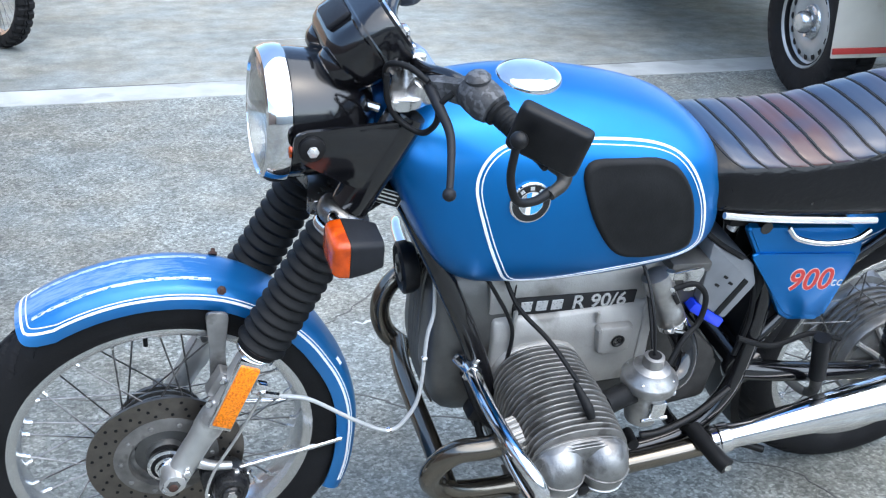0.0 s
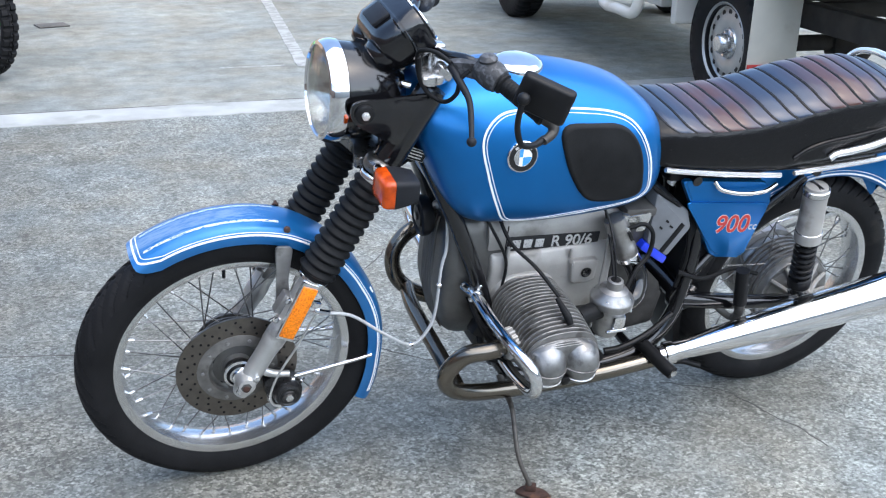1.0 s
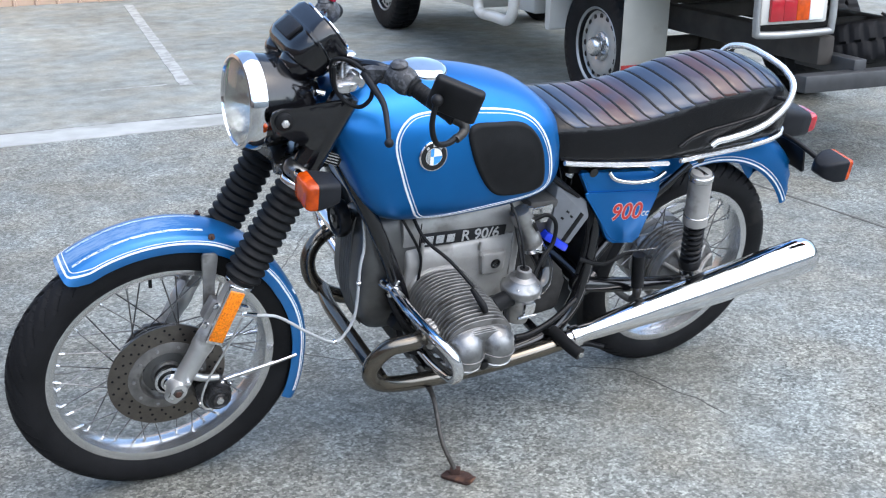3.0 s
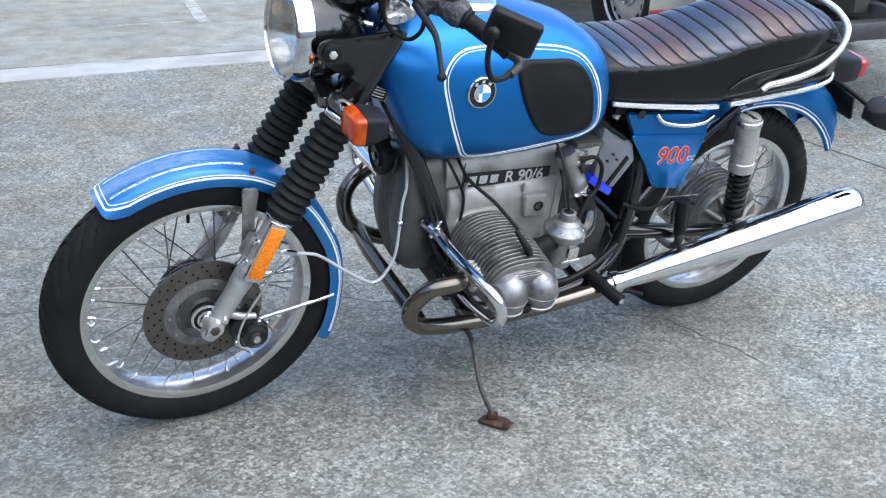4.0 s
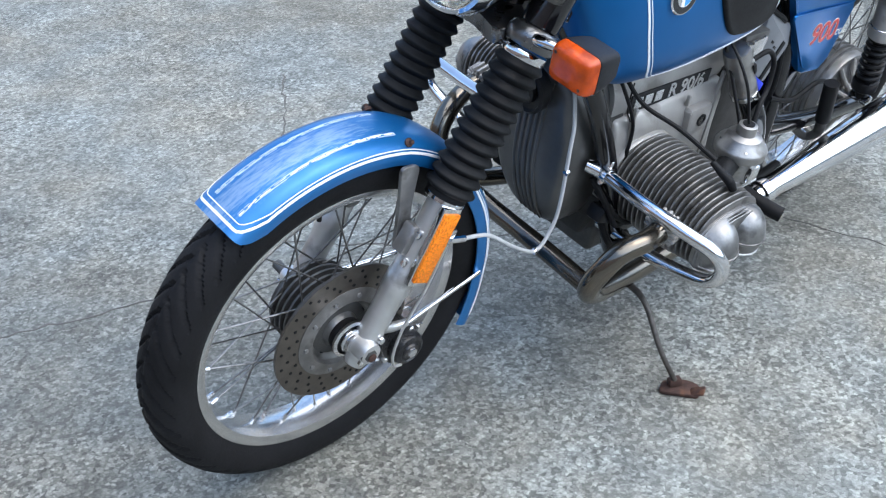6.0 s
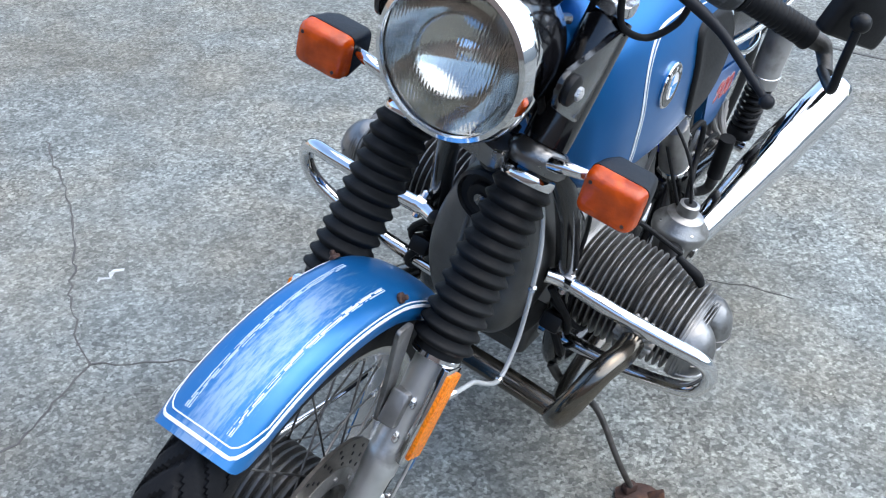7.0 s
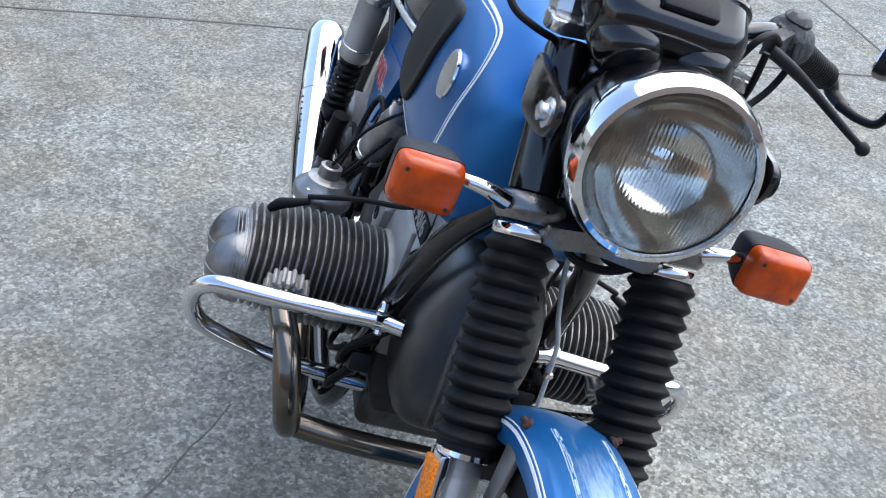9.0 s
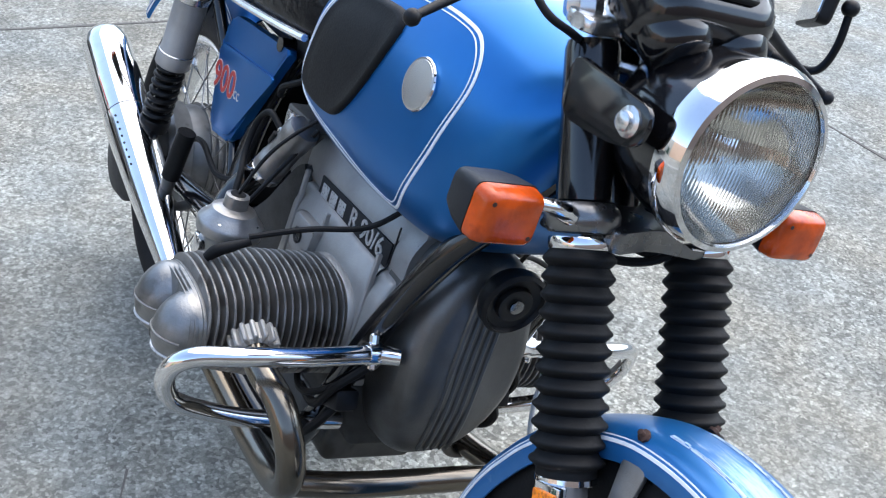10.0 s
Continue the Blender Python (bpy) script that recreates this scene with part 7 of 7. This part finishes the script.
def ute_wheel(x, y, face):
    r, w = 0.37, 0.105
    bm = B()
    prof = [(0.20, -w * 0.8), (0.235, -w * 0.95), (0.30, -w * 1.05), (r - 0.025, -w), (r - 0.004, -w * 0.8), (r, -w * 0.5), (r, w * 0.5), (r - 0.004, w * 0.8), (r - 0.025, w), (0.30, w * 1.05), (0.235, w * 0.95), (0.20, w * 0.8)]
    prof = prof[:5] + [(r, -w * 0.62), (r, -w * 0.08), (r - 0.008, 0.0), (r, w * 0.08), (r, w * 0.62)] + prof[7:]
    treaded(bm, prof, (x, y, r), (1, 0, 0), 240, 0.010, 40)
    t = part("tyre", bm, TYRE, ute, "dusty black tyre", sharp=50)
    f = face
    bm = B()
    lathe(bm, [(0.222, f * 0.030), (0.226, f * 0.090), (0.218, f * 0.098), (0.208, f * 0.088), (0.202, f * 0.066), (0.188, f * 0.058), (0.150, f * 0.068), (0.105, f * 0.070), (0.085, f * 0.058), (0.080, f * 0.010), (0.2, f * 0.0)], (x, y, r), (1, 0, 0), 56)
    part("rim", bm, STEEL_WHEEL, t, "silver pressed-steel rim")
    for k in range(16):
        a = 2 * math.pi * k / 16
        bm = B()
        lathe(bm, [(0.0165, f * 0.0), (0.0165, f * 0.0015)], (x + f * 0.0640, y + 0.168 * math.sin(a), r + 0.168 * math.cos(a)), (1, 0, 0), 10)
        part("rim_hole", bm, SATIN, t)
    bm = B()
    lathe(bm, [(0.085, f * 0.055), (0.078, f * 0.066), (0.060, f * 0.072), (0.052, f * 0.115), (0.040, f * 0.128), (0.012, f * 0.130)], (x, y, r), (1, 0, 0), 32)
    part("hub_cap", bm, RIM, t, "silver hub cap")
    for k in range(6):
        a = 2 * math.pi * k / 6
        bm = B()
        tube(bm, [(x + f * 0.060, y + 0.066 * math.sin(a), r + 0.066 * math.cos(a)), (x + f * 0.088, y + 0.060 * math.sin(a), r + 0.060 * math.cos(a))], 0.012, 8, smooth=False)
        part("wheel_nut", bm, RIM, t)


WX = UX + 0.13
ute_wheel(WX, 2.26, -1)
ute_wheel(WX, 5.72, -1)
ute_wheel(WX + 1.40, 2.26, 1)
ute_wheel(WX + 1.40, 5.72, 1)
bm = B()
for o in (0.35, 1.05):
    box(bm, (UX + o, 3.2, 0.56), (0.09, 4.9, 0.13), (0, 0, 0), 0.01)
for y in (1.25, 2.0, 2.6, 3.4, 4.3):
    box(bm, (UX + 0.70, y, 0.58), (0.72, 0.06, 0.08), (0, 0, 0), 0.008)
tube(bm, [(WX, 2.26, 0.36), (WX + 1.40, 2.26, 0.36)], 0.045, 14, smooth=False)
lathe(bm, [(0.05, -0.12), (0.13, -0.06), (0.14, 0.0), (0.13, 0.06), (0.05, 0.12)], (WX + 0.70, 2.26, 0.36), (0, 1, 0), 22)
part("chassis", bm, UNDER, ute, "dusty dark chassis rails and axle")
bm = B()
box(bm, (UX + 0.70, 2.14, 0.88), (1.66, 2.84, 0.09), (0, 0, 0), 0.012)
box(bm, (UX - 0.09, 2.14, 0.98), (0.05, 2.84, 0.24), (0, 0, 0), 0.01)
box(bm, (UX + 1.49, 2.14, 0.98), (0.05, 2.84, 0.24), (0, 0, 0), 0.01)
part("tray", bm, UTE_GREY, ute, "galvanised steel tray")
bm = B()
prism(bm, rounded([(3.60, 0.42), (3.60, 1.70), (3.85, 1.86), (4.75, 1.86), (5.22, 1.20), (6.40, 1.10), (6.52, 0.86), (6.50, 0.40), (6.15, 0.42), (6.02, 0.74), (5.72, 0.84), (5.42, 0.74), (5.30, 0.42)], 0.07, 4), UX - 0.06, UX + 1.50, 0.03, 3, axes="yz")
part("cab", bm, UTE_WHITE, ute, "off-white cab")
for s, xx in ((0, UX - 0.064), (1, UX + 1.504)):
    bm = B()
    prism(bm, rounded([(3.80, 1.12), (3.82, 1.66), (4.70, 1.70), (5.0, 1.14)], 0.05, 3), xx - 0.004, xx + 0.004, axes="yz")
    part("side_window", bm, BLACK_PAINT, ute, "dark side window")
bm = B()
prism(bm, rounded([(2.66, 0.42), (2.66, 0.80), (1.86, 0.80), (1.86, 0.74), (2.58, 0.72), (2.60, 0.42)], 0.02, 3), UX - 0.08, UX + 0.24, 0.004, axes="yz")
part("wheel_guard", bm, UTE_WHITE, ute, "off-white wheel guard")
bm = B()
box(bm, (UX - 0.005, 1.70, 0.56), (0.27, 0.010, 0.48), (2, 0, 0), 0.003)
flap = part("mud_flap", bm, FLAP, ute, "off-white mud flap with a red foot stripe")
bm = B()
box(bm, (UX - 0.005, 1.7005, 0.352), (0.268, 0.014, 0.026), (2, 0, 0), 0.003)
part("flap_stripe", bm, RED_MARK, flap)
bm = B()
tube(bm, [(UX - 0.14, 2.92, 0.86), (UX - 0.15, 2.92, 0.60), (UX - 0.16, 2.93, 0.48), (UX - 0.165, 2.99, 0.43), (UX - 0.165, 3.17, 0.43), (UX - 0.165, 3.35, 0.43), (UX - 0.16, 3.42, 0.47), (UX - 0.15, 3.43, 0.60), (UX - 0.14, 3.43, 0.86)], 0.034, 14)
tube(bm, [(UX - 0.15, 3.43, 0.55), (UX - 0.15, 4.0, 0.53), (UX - 0.15, 4.9, 0.53), (UX - 0.13, 5.08, 0.58), (UX - 0.02, 5.12, 0.70)], 0.034, 14)
part("side_step", bm, UTE_WHITE, ute, "off-white tubular side step")
bm = B()
box(bm, (UX + 0.10, 3.20, 0.56), (0.10, 0.30, 0.22), (0, 0, 0), 0.02)
box(bm, (UX + 0.15, 2.98, 0.62), (0.16, 0.12, 0.14), (0, 0, 0), 0.01)
part("tool_box", bm, UTE_WHITE, ute)
# rear: lamp in a guard, step bar, spare wheel
LX, LY = UX + 0.125, 0.72
bm = B()
tube(bm, [(LX - 0.20, LY, 0.88), (LX - 0.20, LY, 0.69), (LX - 0.16, LY, 0.655), (LX + 0.17, LY, 0.655), (LX + 0.21, LY, 0.68), (LX + 0.21, LY, 0.86)], 0.017, 12, n=4)
part("lamp_guard", bm, UTE_GREY, ute, "galvanised lamp guard")
bm = B()
box(bm, (LX, LY + 0.03, 0.765), (0.36, 0.06, 0.135), (0, 0, 0), 0.008)
lamp = part("rear_lamp", bm, UTE_WHITE, ute, "rear lamp with red, amber and white lenses")
for o, w, mt in ((-0.105, 0.07, RED), (-0.035, 0.07, RED), (0.035, 0.07, ORANGE), (0.108, 0.075, MARK_WHITE)):
    bm = B()
    box(bm, (LX + o, LY - 0.004, 0.765), (w, 0.022, 0.106), (0, 0, 0), 0.004)
    part("lamp_lens", bm, mt, lamp)
bm = B()
box(bm, (UX + 0.66, 0.60, 0.455), (1.14, 0.08, 0.075), (0, 0, 0), 0.006)
box(bm, (UX + 0.42, 0.80, 0.50), (0.07, 0.40, 0.08), (0, 0, 0), 0.006)
box(bm, (UX + 1.02, 0.80, 0.50), (0.07, 0.40, 0.08), (0, 0, 0), 0.006)
part("rear_step_bar", bm, surf("scuffed_grey_steel", (0.065, 0.067, 0.07), 0.5, 0.5, 0.2, 14), ute, "scuffed grey steel step bar")
bm = B()
treaded(bm, [(0.19, -0.08), (0.30, -0.10), (0.340, -0.085), (0.352, -0.06), (0.355, -0.01), (0.347, 0.0), (0.355, 0.01), (0.352, 0.06), (0.340, 0.085), (0.30, 0.10), (0.19, 0.08)], (UX + 0.74, 1.04, 0.505), (0, 0.30, 1), 200, 0.012, 34)
part("spare_tyre", bm, TYRE, ute, "dusty spare tyre under the tray", sharp=50)
bm = B()
tube(bm, [(UX + 0.62, 0.72, 0.72), (UX + 0.80, 0.67, 0.63), (UX + 1.02, 0.70, 0.56), (UX + 1.2, 0.75, 0.66)], 0.007, 8)
part("cable", bm, RUBBER, ute)
bm = B()
lathe(bm, [(0.02, -0.20), (0.06, -0.19), (0.065, 0.18), (0.03, 0.20)], (UX + 1.02, 0.82, 0.68), (1, 0.2, -0.35), 20)
part("silencer", bm, UTE_GREY, ute)

# ---- the dirt bike in the corner of the yard ----
GREEN = surf("green_plastic_bright", (0.03, 0.42, 0.05), 0.35, 0, 0.1, 14)
dirt = new("dirt_bike")
dirt.matrix_basis = pose(-0.40, 4.84, 0, 0, 0, 118)
tagged(dirt, "green dirt bike with knobbly tyres, parked", "dirt bike")


def knob_wheel(x, r):
    bm = B()
    treaded(bm, [(r - 0.07, -0.035), (r - 0.03, -0.050), (r - 0.010, -0.046), (r - 0.004, -0.030), (r - 0.004, -0.012), (r - 0.018, -0.010), (r - 0.018, -0.004), (r, -0.003), (r, 0.012), (r - 0.004, 0.014), (r - 0.004, 0.030), (r - 0.010, 0.046), (r - 0.03, 0.050), (r - 0.07, 0.035)], (x, 0, r), (0, 1, 0), 216, 0.016, 36)
    w = part("wheel", bm, TYRE, dirt, "knobbly black tyre on a bright rim", sharp=50)
    bm = B()
    lathe(bm, [(r - 0.068, -0.030), (r - 0.085, -0.024), (r - 0.092, 0), (r - 0.085, 0.024), (r - 0.068, 0.030), (r - 0.072, 0)], (x, 0, r), (0, 1, 0), 48, ring=True)
    part("rim", bm, CHROME, w)
    bm = B()
    for k in range(32):
        a = 2 * math.pi * k / 32
        s = 1 if k % 2 else -1
        tube(bm, [(x + 0.03 * math.sin(a + 0.9 * s), s * 0.025, r + 0.03 * math.cos(a + 0.9 * s)), (x + (r - 0.085) * math.sin(a), 0, r + (r - 0.085) * math.cos(a))], 0.0018, 5, smooth=False)
    lathe(bm, [(0.012, -0.05), (0.035, -0.035), (0.035, 0.035), (0.012, 0.05)], (x, 0, r), (0, 1, 0), 20)
    part("spokes_and_hub", bm, SPOKE, w)


knob_wheel(0.0, 0.345)
knob_wheel(1.35, 0.33)
for s in (-1, 1):
    bm = B()
    tube(bm, [(0.0, s * 0.085, 0.30), (0.16, s * 0.085, 0.62), (0.33, s * 0.085, 0.98)], 0.026, 14, smooth=False)
    part("fork_leg", bm, RIM, dirt, "bright fork leg")
    bm = B()
    box(bm, (0.055, s * 0.105, 0.45), (0.060, 0.030, 0.38), (0, 26, 0), 0.015, 3)
    part("fork_guard", bm, GREEN, dirt, "green plastic fork guard")
bm = B()
rows = []
for i in range(20):
    a = radians(-55 + 95 * i / 19)
    rows.append([(0.05 + 0.48 * math.sin(a), 0.075 * q, 0.345 + 0.46 * math.cos(a) - 0.02 * q * q) for q in np.linspace(-1, 1, 7)] + [(0.05 + 0.475 * math.sin(a), 0.072 * q, 0.338 + 0.46 * math.cos(a) - 0.02 * q * q) for q in np.linspace(1, -1, 7)])
loft(bm, rows)
part("front_mudguard", bm, GREEN, dirt)
bm = B()
prism(bm, rounded([(0.34, 0.86), (0.80, 0.94), (1.50, 0.98), (1.52, 0.93), (0.90, 0.82), (0.62, 0.62), (0.48, 0.62)], 0.04, 3), -0.10, 0.10, 0.03, 3)
part("body_panel", bm, GREEN, dirt, "green plastic bodywork")
bm = B()
box(bm, (0.66, 0, 0.44), (0.34, 0.24, 0.32), (0, 0, 0), 0.04, 3)
tube(bm, [(0.74, 0.05, 0.40), (1.05, 0.09, 0.36), (1.35, 0.09, 0.33)], 0.025, 10)
tube(bm, [(0.74, -0.05, 0.40), (1.05, -0.09, 0.36), (1.35, -0.09, 0.33)], 0.025, 10)
part("engine", bm, DIRTY_ALLOY, dirt)
bm = B()
tube(bm, [(0.30, -0.38, 1.10), (0.30, -0.20, 1.10), (0.34, -0.08, 1.02), (0.34, 0.08, 1.02), (0.30, 0.20, 1.10), (0.30, 0.38, 1.10)], 0.012, 10)
part("handlebar", bm, SATIN, dirt)
bm = B()
tube(bm, [(0.66, -0.12, 0.34), (0.72, -0.28, 0.02)], 0.011, 10, smooth=False)
part("side_stand", bm, SATIN, dirt)
bm = B()
box(bm, (0, 0, 0.004), (0.22, 0.16, 0.010), (0, 0, 12), 0.002)
mat_ = part("drain_cover", bm, CRACK, None, "", pose(0.1, 6.6, 0.003))
tagged(mat_, "small dark drain cover set in the concrete", "drain cover")
